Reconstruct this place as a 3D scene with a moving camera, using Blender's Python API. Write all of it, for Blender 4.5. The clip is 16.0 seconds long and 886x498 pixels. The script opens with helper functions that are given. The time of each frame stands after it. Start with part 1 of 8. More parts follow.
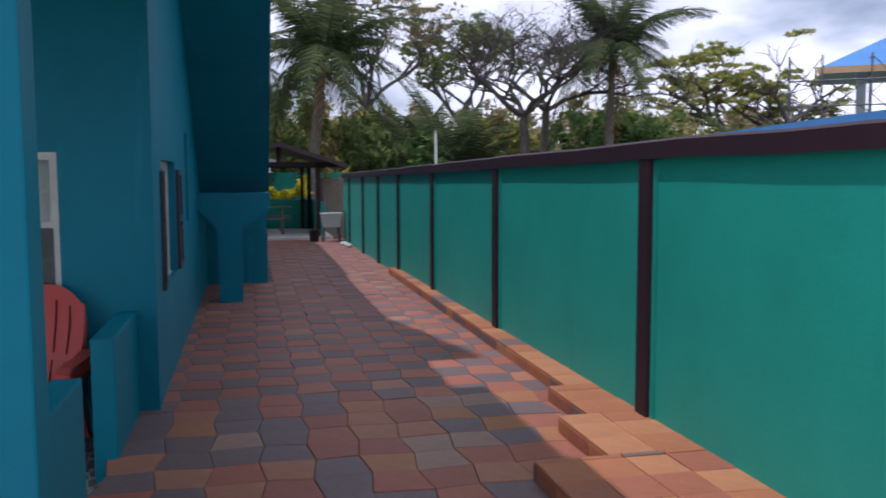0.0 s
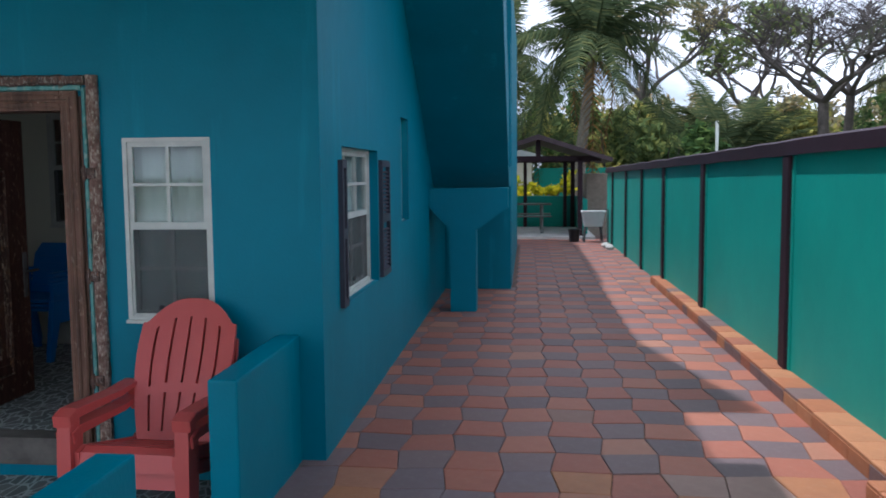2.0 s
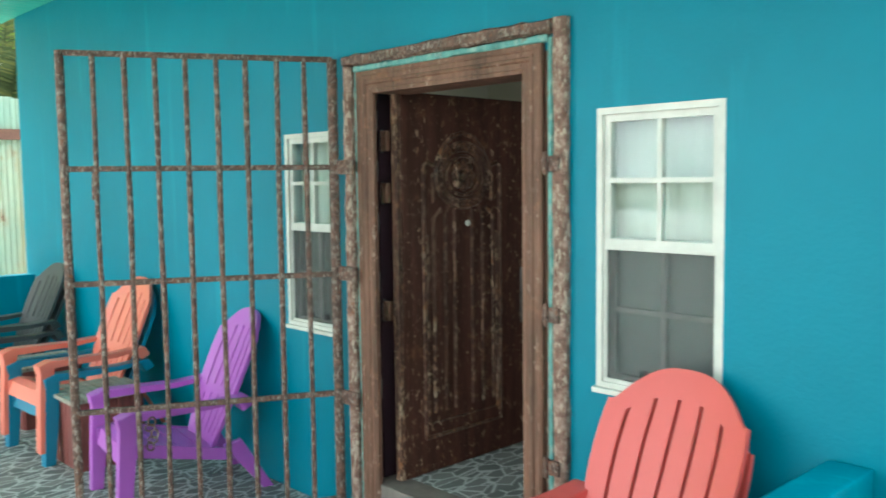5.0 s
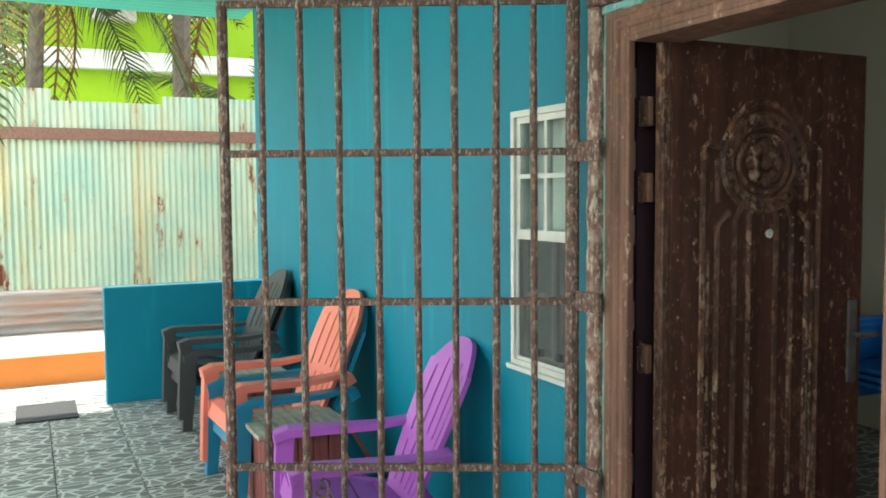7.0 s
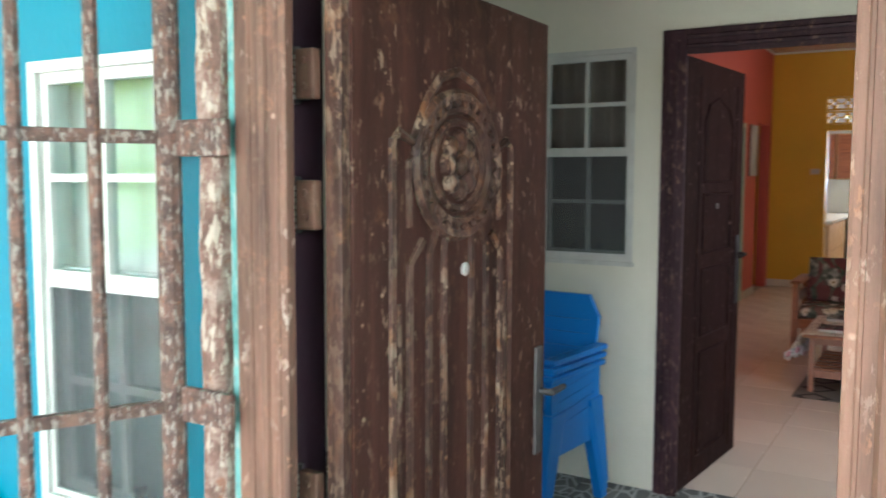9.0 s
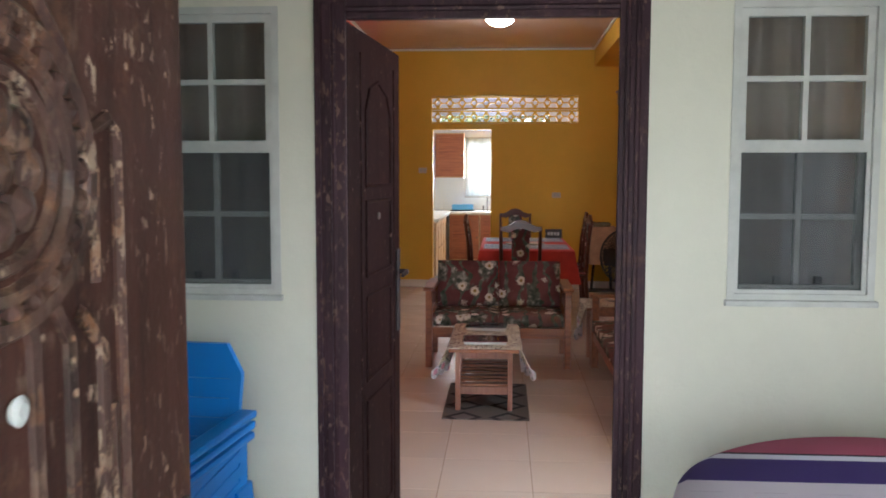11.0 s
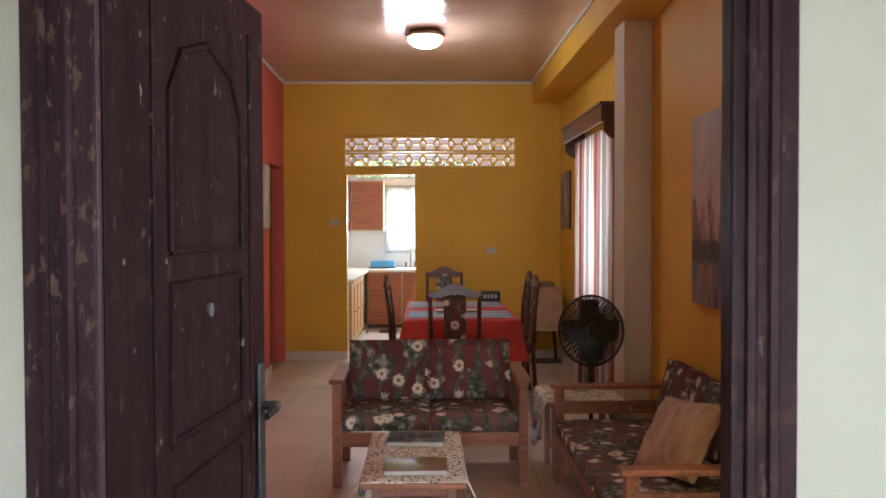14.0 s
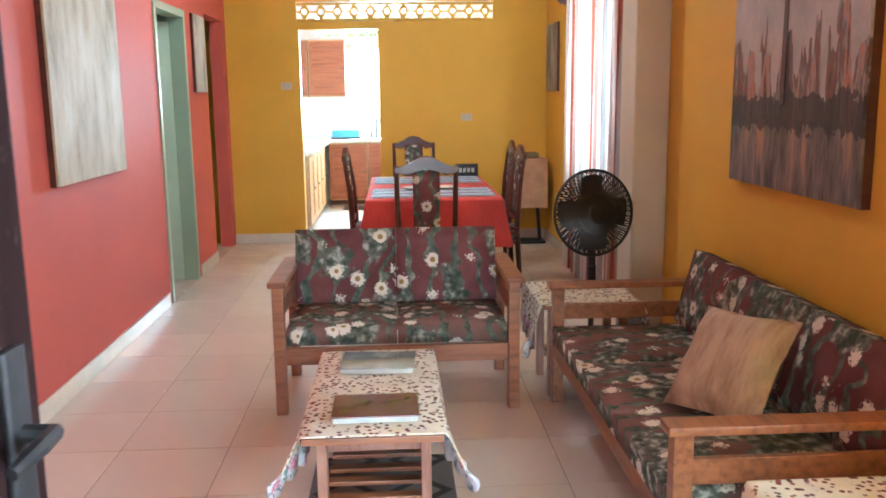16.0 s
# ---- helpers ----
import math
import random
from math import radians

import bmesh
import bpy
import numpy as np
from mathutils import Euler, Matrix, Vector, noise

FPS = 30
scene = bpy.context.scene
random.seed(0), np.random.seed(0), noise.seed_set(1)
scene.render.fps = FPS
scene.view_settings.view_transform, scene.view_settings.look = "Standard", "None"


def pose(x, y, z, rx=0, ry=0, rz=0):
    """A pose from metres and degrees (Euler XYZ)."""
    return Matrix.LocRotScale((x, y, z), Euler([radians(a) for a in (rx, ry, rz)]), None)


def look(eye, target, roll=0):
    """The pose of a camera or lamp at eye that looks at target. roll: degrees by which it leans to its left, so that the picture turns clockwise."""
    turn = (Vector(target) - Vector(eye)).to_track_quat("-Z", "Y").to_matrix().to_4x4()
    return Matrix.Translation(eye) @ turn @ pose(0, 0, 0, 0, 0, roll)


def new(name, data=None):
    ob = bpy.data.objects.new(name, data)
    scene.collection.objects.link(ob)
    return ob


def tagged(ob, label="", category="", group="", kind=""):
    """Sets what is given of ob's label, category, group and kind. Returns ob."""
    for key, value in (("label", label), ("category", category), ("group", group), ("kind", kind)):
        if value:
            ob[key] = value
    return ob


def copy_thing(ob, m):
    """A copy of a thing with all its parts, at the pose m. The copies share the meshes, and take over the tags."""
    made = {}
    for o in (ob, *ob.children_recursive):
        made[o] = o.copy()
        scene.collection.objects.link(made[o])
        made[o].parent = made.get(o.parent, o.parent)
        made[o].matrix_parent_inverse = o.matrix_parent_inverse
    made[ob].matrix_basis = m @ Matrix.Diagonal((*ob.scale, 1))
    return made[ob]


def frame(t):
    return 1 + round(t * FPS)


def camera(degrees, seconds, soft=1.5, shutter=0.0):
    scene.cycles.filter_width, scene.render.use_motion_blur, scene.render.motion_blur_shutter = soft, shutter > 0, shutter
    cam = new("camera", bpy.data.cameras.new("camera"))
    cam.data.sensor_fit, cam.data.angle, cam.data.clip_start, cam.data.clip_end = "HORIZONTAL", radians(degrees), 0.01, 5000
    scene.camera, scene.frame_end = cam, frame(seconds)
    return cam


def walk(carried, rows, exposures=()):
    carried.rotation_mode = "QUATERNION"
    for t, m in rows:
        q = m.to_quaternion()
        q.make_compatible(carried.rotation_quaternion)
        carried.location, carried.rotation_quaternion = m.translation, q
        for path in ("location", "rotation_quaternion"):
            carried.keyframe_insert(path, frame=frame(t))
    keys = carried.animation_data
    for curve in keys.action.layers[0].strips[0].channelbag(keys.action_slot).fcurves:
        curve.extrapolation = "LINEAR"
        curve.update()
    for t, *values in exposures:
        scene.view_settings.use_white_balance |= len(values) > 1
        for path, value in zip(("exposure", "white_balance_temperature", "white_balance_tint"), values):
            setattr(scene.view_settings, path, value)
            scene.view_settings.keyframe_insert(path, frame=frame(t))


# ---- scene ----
cam = camera(54.8, 16.0, 1.7, 0.3)
PATH = [
    (0, (0.238, 0.418, 1.67), (0.677, 2.361, 1.495), -0.2),
    (0.5, (0.404, 0.826, 1.655), (0.618, 2.807, 1.48), -0.3),
    (1, (0.509, 1.283, 1.637), (0.646, 3.27, 1.461), -0.3),
    (1.5, (0.658, 1.687, 1.624), (0.616, 3.679, 1.446), -0.6),
    (2, (0.712, 2.068, 1.619), (0.517, 4.051, 1.44), -0.5),
    (2.5, (0.77, 2.435, 1.62), (0.411, 4.394, 1.439), -0.4),
    (3, (0.815, 2.767, 1.596), (0.275, 4.685, 1.422), -0.5),
    (3.5, (0.744, 3.152, 1.577), (0.168, 5.059, 1.399), -0.4),
    (4, (0.665, 3.518, 1.575), (-0.13, 5.344, 1.4), -0.4),
    (4.5, (0.561, 3.815, 1.581), (-0.582, 5.448, 1.413), -0.5),
    (5, (0.35, 4.108, 1.573), (-1.095, 5.478, 1.412), -0.7),
    (5.2, (0.265, 4.213, 1.567), (-1.256, 5.508, 1.405), -0.7),
    (7.3, (-0.77, 4.94, 1.497), (-2.569, 5.805, 1.368), -0.4),
    (7.5, (-0.908, 4.96, 1.517), (-2.681, 5.873, 1.37), -0.4),
    (8, (-1.2, 5.121, 1.541), (-2.827, 6.272, 1.381), 0.0),
    (8.5, (-1.502, 5.291, 1.545), (-2.819, 6.788, 1.388), 0.1),
    (9, (-1.77, 5.468, 1.567), (-2.788, 7.181, 1.4), 0.2),
    (9.5, (-2.033, 5.609, 1.58), (-2.625, 7.512, 1.405), 0.3),
    (10, (-2.183, 5.873, 1.586), (-2.578, 7.825, 1.402), 0.2),
    (12.3, (-2.314, 7.123, 1.601), (-2.273, 9.120, 1.516), -0.1),
    (12.5, (-2.329, 7.243, 1.615), (-2.294, 9.242, 1.551), -0.3),
    (13, (-2.332, 7.504, 1.609), (-2.297, 9.503, 1.555), -0.3),
    (13.5, (-2.309, 7.810, 1.600), (-2.271, 9.810, 1.555), -0.2),
    (14, (-2.337, 8.080, 1.592), (-2.293, 10.079, 1.543), -0.2),
    (14.5, (-2.358, 8.305, 1.590), (-2.314, 10.304, 1.530), -0.3),
    (15, (-2.319, 8.609, 1.577), (-2.266, 10.606, 1.485), -0.4),
    (15.5, (-2.300, 8.868, 1.563), (-2.236, 10.849, 1.298), -0.5),
    (16, (-2.298, 9.176, 1.539), (-2.191, 11.142, 1.188), -0.7),
]
walk(cam, [(t, look(eye, target, roll)) for t, eye, target, roll in PATH], [(0, -0.35, 5600, 22), (1.5, -0.05, 5500, 19), (2.5, 0.45, 5400, 10), (3.5, 1.1, 5400, 6), (4, 1.35, 5600, 4), (5, 1.95, 6100, -1), (7.5, 1.8, 6500, 6), (8, 2.05, 6300, 4), (8.5, 2.7, 6100, 2), (9, 3.1, 5900, 6), (9.5, 3.15, 5800, 7), (10.2, 3.25, 5900, 9), (12.5, 3.5, 5550, 12), (13.5, 3.62, 5650, 16), (14, 3.62, 5750, 10), (14.5, 3.9, 5800, 6), (15, 4.3, 5500, 3), (16, 4.95, 4950, -5)])

# ---- world, sun, exposure ----
world = bpy.data.worlds.new("sky")
scene.world = world
world.use_nodes = True
wn, wl = world.node_tree.nodes, world.node_tree.links
wn.clear()
w_out = wn.new("ShaderNodeOutputWorld")
w_bg = wn.new("ShaderNodeBackground")
w_sky = wn.new("ShaderNodeTexSky")
w_sky.sky_type, w_sky.sun_disc = "NISHITA", False
SUN_EL, SUN_AZ = radians(73), radians(-98)
w_sky.sun_elevation, w_sky.sun_rotation = SUN_EL, SUN_AZ
w_tc, w_map, w_cloud, w_ramp, w_mix = (wn.new("ShaderNode" + k) for k in ("TexCoord", "Mapping", "TexNoise", "ValToRGB", "MixRGB"))
w_shade, w_sramp = wn.new("ShaderNodeTexNoise"), wn.new("ShaderNodeValToRGB")
w_map.inputs["Scale"].default_value = (1.0, 1.0, 2.6)
w_cloud.inputs["Scale"].default_value, w_cloud.inputs["Detail"].default_value = 2.3, 8
w_shade.inputs["Scale"].default_value, w_shade.inputs["Detail"].default_value = 4.2, 6
w_ramp.color_ramp.elements[0].position, w_ramp.color_ramp.elements[1].position = 0.34, 0.47
w_sramp.color_ramp.elements[0].position, w_sramp.color_ramp.elements[1].position = 0.38, 0.62
w_sramp.color_ramp.elements[0].color, w_sramp.color_ramp.elements[1].color = (9.5, 9.8, 10.3, 1), (17.0, 17.0, 17.0, 1)
wl.new(w_tc.outputs["Generated"], w_map.inputs["Vector"])
wl.new(w_map.outputs[0], w_cloud.inputs["Vector"])
wl.new(w_map.outputs[0], w_shade.inputs["Vector"])
wl.new(w_cloud.outputs["Fac"], w_ramp.inputs[0])
wl.new(w_shade.outputs["Fac"], w_sramp.inputs[0])
wl.new(w_ramp.outputs[0], w_mix.inputs[0])
wl.new(w_sky.outputs[0], w_mix.inputs[1])
wl.new(w_sramp.outputs[0], w_mix.inputs[2])
wl.new(w_mix.outputs[0], w_bg.inputs[0])
w_bg.inputs[1].default_value = 0.10
wl.new(w_bg.outputs[0], w_out.inputs[0])

sun = new("sun", bpy.data.lights.new("sun", "SUN"))
sun.data.energy, sun.data.angle, sun.data.color = 3.8, radians(1.2), (1.0, 0.95, 0.86)
sun.rotation_euler = (-Vector((math.sin(SUN_AZ) * math.cos(SUN_EL), math.cos(SUN_AZ) * math.cos(SUN_EL), math.sin(SUN_EL)))).to_track_quat("-Z", "Y").to_euler()

lamp_light = new("ceiling_bulb", bpy.data.lights.new("ceiling_bulb", "POINT"))
lamp_light.data.energy, lamp_light.data.shadow_soft_size, lamp_light.data.color = 1.1, 0.09, (1.0, 0.93, 0.82)
lamp_light.location = (-2.30, 15.325, 2.98)


def window_light(name, x, y, z, w, h, rx, ry, rz, power, colour=(0.95, 0.98, 1.0)):
    ob = new(name, bpy.data.lights.new(name, "AREA"))
    ob.data.shape, ob.data.size, ob.data.size_y, ob.data.energy, ob.data.color = "RECTANGLE", w, h, power, colour
    ob.matrix_world = pose(x, y, z, rx, ry, rz)
    return ob


# sky light that comes in by the openings
window_light("kitchen_window_sky", -2.47, 21.345, 1.75, 0.85, 0.95, 90, 0, 180, 10)
window_light("side_window_sky", -0.5, 15.6, 1.6, 1.1, 1.4, 90, 0, 90, 2.6)
window_light("foyer_side_window_sky", -0.668, 7.87, 1.3, 1.1, 0.9, 90, 0, 90, 1.0)
window_light("narrow_window_sky", -0.645, 9.97, 1.645, 0.42, 0.9, 90, 0, 90, 4.5)
window_light("front_window_sky", -1.29, 6.86, 1.31, 0.48, 1.0, 90, 0, 0, 0.6)
window_light("gate_window_sky", -3.36, 6.86, 1.31, 0.45, 1.0, 90, 0, 0, 0.35)

# ---- materials ----
MATS = {}


class Nodes:
    """A small wrapper to write node trees in few lines."""

    def __init__(self, name):
        self.m = bpy.data.materials.new(name)
        self.m.use_nodes = True
        self.n, self.l = self.m.node_tree.nodes, self.m.node_tree.links
        self.b = self.n["Principled BSDF"]
        self.tc = self.n.new("ShaderNodeTexCoord")

    def add(self, kind, **inputs):
        node = self.n.new("ShaderNode" + kind)
        for k, v in inputs.items():
            self.put(v, node.inputs[k.replace("_", " ")])
        return node

    def put(self, v, socket):
        if hasattr(v, "is_output"):
            self.l.new(v, socket)
        else:
            socket.default_value = v

    def noise(self, scale, detail=4, rough=0.55, stretch=None, coord="Object"):
        t = self.add("TexNoise", Scale=scale, Detail=detail, Roughness=rough)
        self.vec(t, stretch, coord)
        return t.outputs["Fac"]

    def vec(self, t, stretch=None, coord="Object"):
        if stretch:
            mp = self.add("Mapping")
            mp.inputs["Scale"].default_value = stretch
            self.l.new(self.tc.outputs[coord], mp.inputs["Vector"])
            self.l.new(mp.outputs[0], t.inputs["Vector"])
        else:
            self.l.new(self.tc.outputs[coord], t.inputs["Vector"])

    def ramp(self, fac, *stops):
        r = self.n.new("ShaderNodeValToRGB")
        el = r.color_ramp.elements
        while len(el) < len(stops):
            el.new(0.5)
        for e, (p, c) in zip(el, stops):
            e.position = p
            e.color = (*c, 1) if len(c) == 3 else c
        self.put(fac, r.inputs[0])
        return r.outputs[0]

    def mix(self, fac, a, b, mode="MIX"):
        m = self.n.new("ShaderNodeMixRGB")
        m.blend_type = mode
        for v, s in ((fac, m.inputs[0]), (a, m.inputs[1]), (b, m.inputs[2])):
            if isinstance(v, tuple) and len(v) == 3:
                v = (*v, 1)
            self.put(v, s)
        return m.outputs[0]

    def maths(self, op, a, b=0.0):
        m = self.n.new("ShaderNodeMath")
        m.operation = op
        self.put(a, m.inputs[0])
        self.put(b, m.inputs[1])
        return m.outputs[0]

    def bump(self, height, strength=0.3, distance=0.01):
        b = self.add("Bump", Strength=strength, Distance=distance, Height=height)
        self.l.new(b.outputs[0], self.b.inputs["Normal"])

    def done(self, colour=None, rough=0.6, metal=0.0, spec=0.5):
        if colour is not None:
            self.put((*colour, 1) if isinstance(colour, tuple) and len(colour) == 3 else colour, self.b.inputs["Base Color"])
        self.put(rough, self.b.inputs["Roughness"])
        self.put(metal, self.b.inputs["Metallic"])
        self.b.inputs["Specular IOR Level"].default_value = spec
        return self.m


def shade(c, k):
    return tuple(min(1, v * k) for v in c)


def paint(name, c, rough=0.55, blot=0.12, stain=None, grain=60):
    """Painted render: broad blotches, fine grain, faint runs."""
    k = Nodes(name)
    a = k.ramp(k.noise(1.3, 5, 0.6), (0.3, shade(c, 1 - blot)), (0.7, shade(c, 1 + blot)))
    a = k.mix(k.maths("MULTIPLY", k.noise(22, 6, 0.7), 0.16), a, shade(c, 0.62))
    if stain:
        runs = k.ramp(k.noise(3.0, 4, 0.6, (2.2, 2.2, 0.22)), (0.60, (0, 0, 0)), (0.78, (1, 1, 1)))
        a = k.mix(k.maths("MULTIPLY", runs, 0.35), a, stain)
    fine = k.maths("ADD", k.noise(grain, 3), k.maths("MULTIPLY", k.noise(5, 3), 2.0))
    k.bump(fine, 0.22, 0.006)
    return k.done(a, rough, spec=0.22)


def plastic(name, c, rough=0.42):
    k = Nodes(name)
    a = k.mix(k.maths("MULTIPLY", k.noise(9, 6, 0.65), 0.35), c, shade(c, 0.72))
    a = k.mix(k.ramp(k.noise(48, 3, 0.7), (0.66, (0, 0, 0)), (0.74, (0.3, 0.3, 0.3))), a, shade(c, 1.35))
    k.bump(k.noise(170, 2), 0.12, 0.002)
    return k.done(a, rough)


def wood(name, c, dark, rough=0.38, stretch=(1.2, 14, 14), scale=2.6):
    k = Nodes(name)
    g = k.noise(scale, 7, 0.62, stretch)
    a = k.ramp(g, (0.28, dark), (0.52, c), (0.75, shade(c, 1.25)))
    a = k.mix(k.maths("MULTIPLY", k.noise(1.6, 3), 0.35), a, dark)
    k.bump(g, 0.12, 0.003)
    return k.done(a, rough)


def worn(name, base, specks, rough=0.42, streak=0.6, speck=0.66, relief=0.12, spec=0.28):
    """Old enamel on sheet steel: long faint streaks, small chips, scratches."""
    k = Nodes(name)
    st = k.noise(3.5, 6, 0.65, (5, 5, 0.5))
    a = k.ramp(st, (0.30, shade(base, 1 - streak)), (0.52, base), (0.74, shade(base, 1 + streak)))
    a = k.mix(k.maths("MULTIPLY", k.ramp(k.noise(9, 7, 0.75), (0.57, (0, 0, 0)), (0.68, (1, 1, 1))), 0.55), a, specks[0])
    bands = k.ramp(k.noise(2.4, 5, 0.6, (5, 5, 0.45)), (0.44, (0.15, 0.15, 0.15)), (0.60, (1, 1, 1)))
    chips = k.ramp(k.noise(48, 5, 0.68, (1.0, 1.0, 0.42)), (speck - 0.06, (0, 0, 0)), (speck - 0.02, (1, 1, 1)))
    chips = k.maths("MULTIPLY", chips, bands)
    dot = k.add("TexVoronoi", Scale=30.0)
    k.vec(dot)
    pick = k.add("SeparateXYZ")
    k.l.new(dot.outputs["Color"], pick.inputs[0])
    dots = k.maths("MULTIPLY", k.ramp(dot.outputs["Distance"], (0.10, (1, 1, 1)), (0.20, (0, 0, 0))), k.maths("GREATER_THAN", pick.outputs[0], 0.86))
    chips = k.maths("MAXIMUM", chips, dots)
    tone = k.ramp(k.noise(14, 4, 0.6), (0.38, specks[0]), (0.62, specks[1]))
    a = k.mix(k.maths("MULTIPLY", chips, 0.8), a, tone)
    k.bump(k.maths("SUBTRACT", k.noise(90, 4, 0.7), chips), relief, 0.003)
    return k.done(a, rough, spec=spec)


def rust(name, base, bits, rough=0.75, scale=1.0):
    """Old paint over iron: flakes, rust and pale remnants."""
    k = Nodes(name)
    f1 = k.noise(7 * scale, 8, 0.72)
    a = k.ramp(f1, (0.30, shade(base, 0.45)), (0.48, base), (0.62, bits[0]))
    flakes = k.ramp(k.noise(26 * scale, 5, 0.65, (1, 1, 0.38)), (0.53, (0, 0, 0)), (0.60, (1, 1, 1)))
    a = k.mix(k.maths("MULTIPLY", flakes, 0.8), a, bits[1])
    f3 = k.ramp(k.noise(13 * scale, 6, 0.7, (1.0, 1.0, 0.6)), (0.60, (0, 0, 0)), (0.66, (1, 1, 1)))
    a = k.mix(k.maths("MULTIPLY", f3, 0.7), a, bits[2])
    k.bump(k.maths("ADD", k.noise(40 * scale, 6, 0.7), flakes), 0.6, 0.004)
    return k.done(a, rough, 0.05)


def plain(name, c, rough=0.5, metal=0.0, vary=0.18, scale=12):
    k = Nodes(name)
    a = k.ramp(k.noise(scale, 5, 0.6), (0.3, shade(c, 1 - vary)), (0.7, shade(c, 1 + vary)))
    k.bump(k.noise(scale * 9, 3), 0.1, 0.003)
    return k.done(a, rough, metal)


def glass(name, tint=(0.9, 0.95, 0.95), rough=0.03):
    k = Nodes(name)
    tr, gl, mx, fr = k.add("BsdfTransparent"), k.add("BsdfGlossy"), k.add("MixShader"), k.add("LayerWeight")
    tr.inputs[0].default_value = (*tint, 1)
    gl.inputs["Roughness"].default_value = rough
    fac = k.maths("ADD", 0.04, k.maths("MULTIPLY", k.maths("POWER", fr.outputs["Facing"], 5.0), 0.4))
    k.l.new(fac, mx.inputs[0])
    k.l.new(tr.outputs[0], mx.inputs[1])
    k.l.new(gl.outputs[0], mx.inputs[2])
    k.l.new(mx.outputs[0], k.n["Material Output"].inputs[0])
    return k.m


def screen_mesh(name, c, open_share=0.35):
    """Insect screen: a fine weave that lets part of the light by."""
    k = Nodes(name)
    tr, df, mx = k.add("BsdfTransparent"), k.add("BsdfDiffuse"), k.add("MixShader")
    df.inputs[0].default_value = (*c, 1)
    mx.inputs[0].default_value = 1 - open_share
    k.l.new(tr.outputs[0], mx.inputs[1])
    k.l.new(df.outputs[0], mx.inputs[2])
    k.l.new(mx.outputs[0], k.n["Material Output"].inputs[0])
    return k.m


def cloth_thin(name, c, stripe=None, through_share=0.5):
    """Sheer curtain: part diffuse, part translucent."""
    k = Nodes(name)
    col = c
    if stripe:
        sep = k.add("SeparateXYZ")
        k.l.new(k.tc.outputs["Object"], sep.inputs[0])
        w = k.maths("FRACT", k.maths("MULTIPLY", sep.outputs[1], 2.9))
        col = k.ramp(w, (0.0, c), (0.22, c), (0.24, stripe[0]), (0.29, stripe[0]), (0.31, stripe[1]), (0.40, stripe[1]), (0.42, c), (0.60, c), (0.62, stripe[2]), (0.74, stripe[2]), (0.76, stripe[0]), (0.84, stripe[0]), (0.86, stripe[1]), (0.97, stripe[1]), (1.0, c))
    df, tl, mx = k.add("BsdfDiffuse"), k.add("BsdfTranslucent"), k.add("MixShader")
    for s in (df.inputs[0], tl.inputs[0]):
        k.put((*col, 1) if isinstance(col, tuple) else col, s)
    mx.inputs[0].default_value = through_share
    k.l.new(df.outputs[0], mx.inputs[1])
    k.l.new(tl.outputs[0], mx.inputs[2])
    k.l.new(mx.outputs[0], k.n["Material Output"].inputs[0])
    return k.m


def floral(name, dark=(0.11, 0.04, 0.042), pale=(0.19, 0.072, 0.075), leafy=0.53):
    """Burgundy upholstery with pale daisies and grey-green leaves."""
    k = Nodes(name)
    base = k.ramp(k.noise(6, 3), (0.35, dark), (0.7, pale))
    warp = k.add("TexNoise", Scale=5.0, Detail=2)
    k.vec(warp)
    wv = k.n.new("ShaderNodeVectorMath")
    wv.operation = "MULTIPLY_ADD"
    k.l.new(warp.outputs["Color"], wv.inputs[0])
    wv.inputs[1].default_value = (0.22, 0.22, 0.22)
    k.l.new(k.tc.outputs["Object"], wv.inputs[2])
    leaf = k.add("TexWave", Scale=2.6, Distortion=5.0, Detail=2.0)
    leaf.inputs["Detail Scale"].default_value = 2.2
    k.l.new(wv.outputs[0], leaf.inputs["Vector"])
    lm = k.ramp(leaf.outputs["Fac"], (0.80, (0, 0, 0)), (0.86, (1, 1, 1)))
    lc = k.ramp(k.noise(19, 4), (0.35, (0.045, 0.07, 0.05)), (0.58, (0.13, 0.155, 0.12)), (0.72, (0.32, 0.33, 0.28)))
    a = k.mix(lm, base, lc)
    lm2 = k.ramp(k.noise(6.5, 2, 0.4, (1.0, 1.0, 0.55)), (leafy, (0, 0, 0)), (leafy + 0.04, (1, 1, 1)))
    a = k.mix(lm2, a, k.ramp(k.noise(24, 3), (0.38, (0.05, 0.07, 0.055)), (0.53, (0.14, 0.155, 0.125)), (0.64, (0.38, 0.39, 0.35))))
    fl = k.add("TexVoronoi", Scale=9.0)
    fl.feature = "F1"
    k.vec(fl)
    d = k.maths("ADD", fl.outputs["Distance"], k.maths("MULTIPLY", k.maths("SUBTRACT", k.noise(85, 2), 0.5), 0.46))
    pick = k.add("SeparateXYZ")
    k.l.new(fl.outputs["Color"], pick.inputs[0])
    on = k.maths("GREATER_THAN", pick.outputs[0], 0.2)
    petal = k.maths("MULTIPLY", k.ramp(d, (0.29, (1, 1, 1)), (0.34, (0, 0, 0))), on)
    a = k.mix(petal, a, (0.72, 0.68, 0.58))
    heart = k.maths("MULTIPLY", k.ramp(fl.outputs["Distance"], (0.11, (1, 1, 1)), (0.14, (0, 0, 0))), on)
    a = k.mix(heart, a, (0.30, 0.22, 0.07))
    k.bump(k.noise(260, 2), 0.25, 0.002)
    return k.done(a, 0.9, spec=0.15)


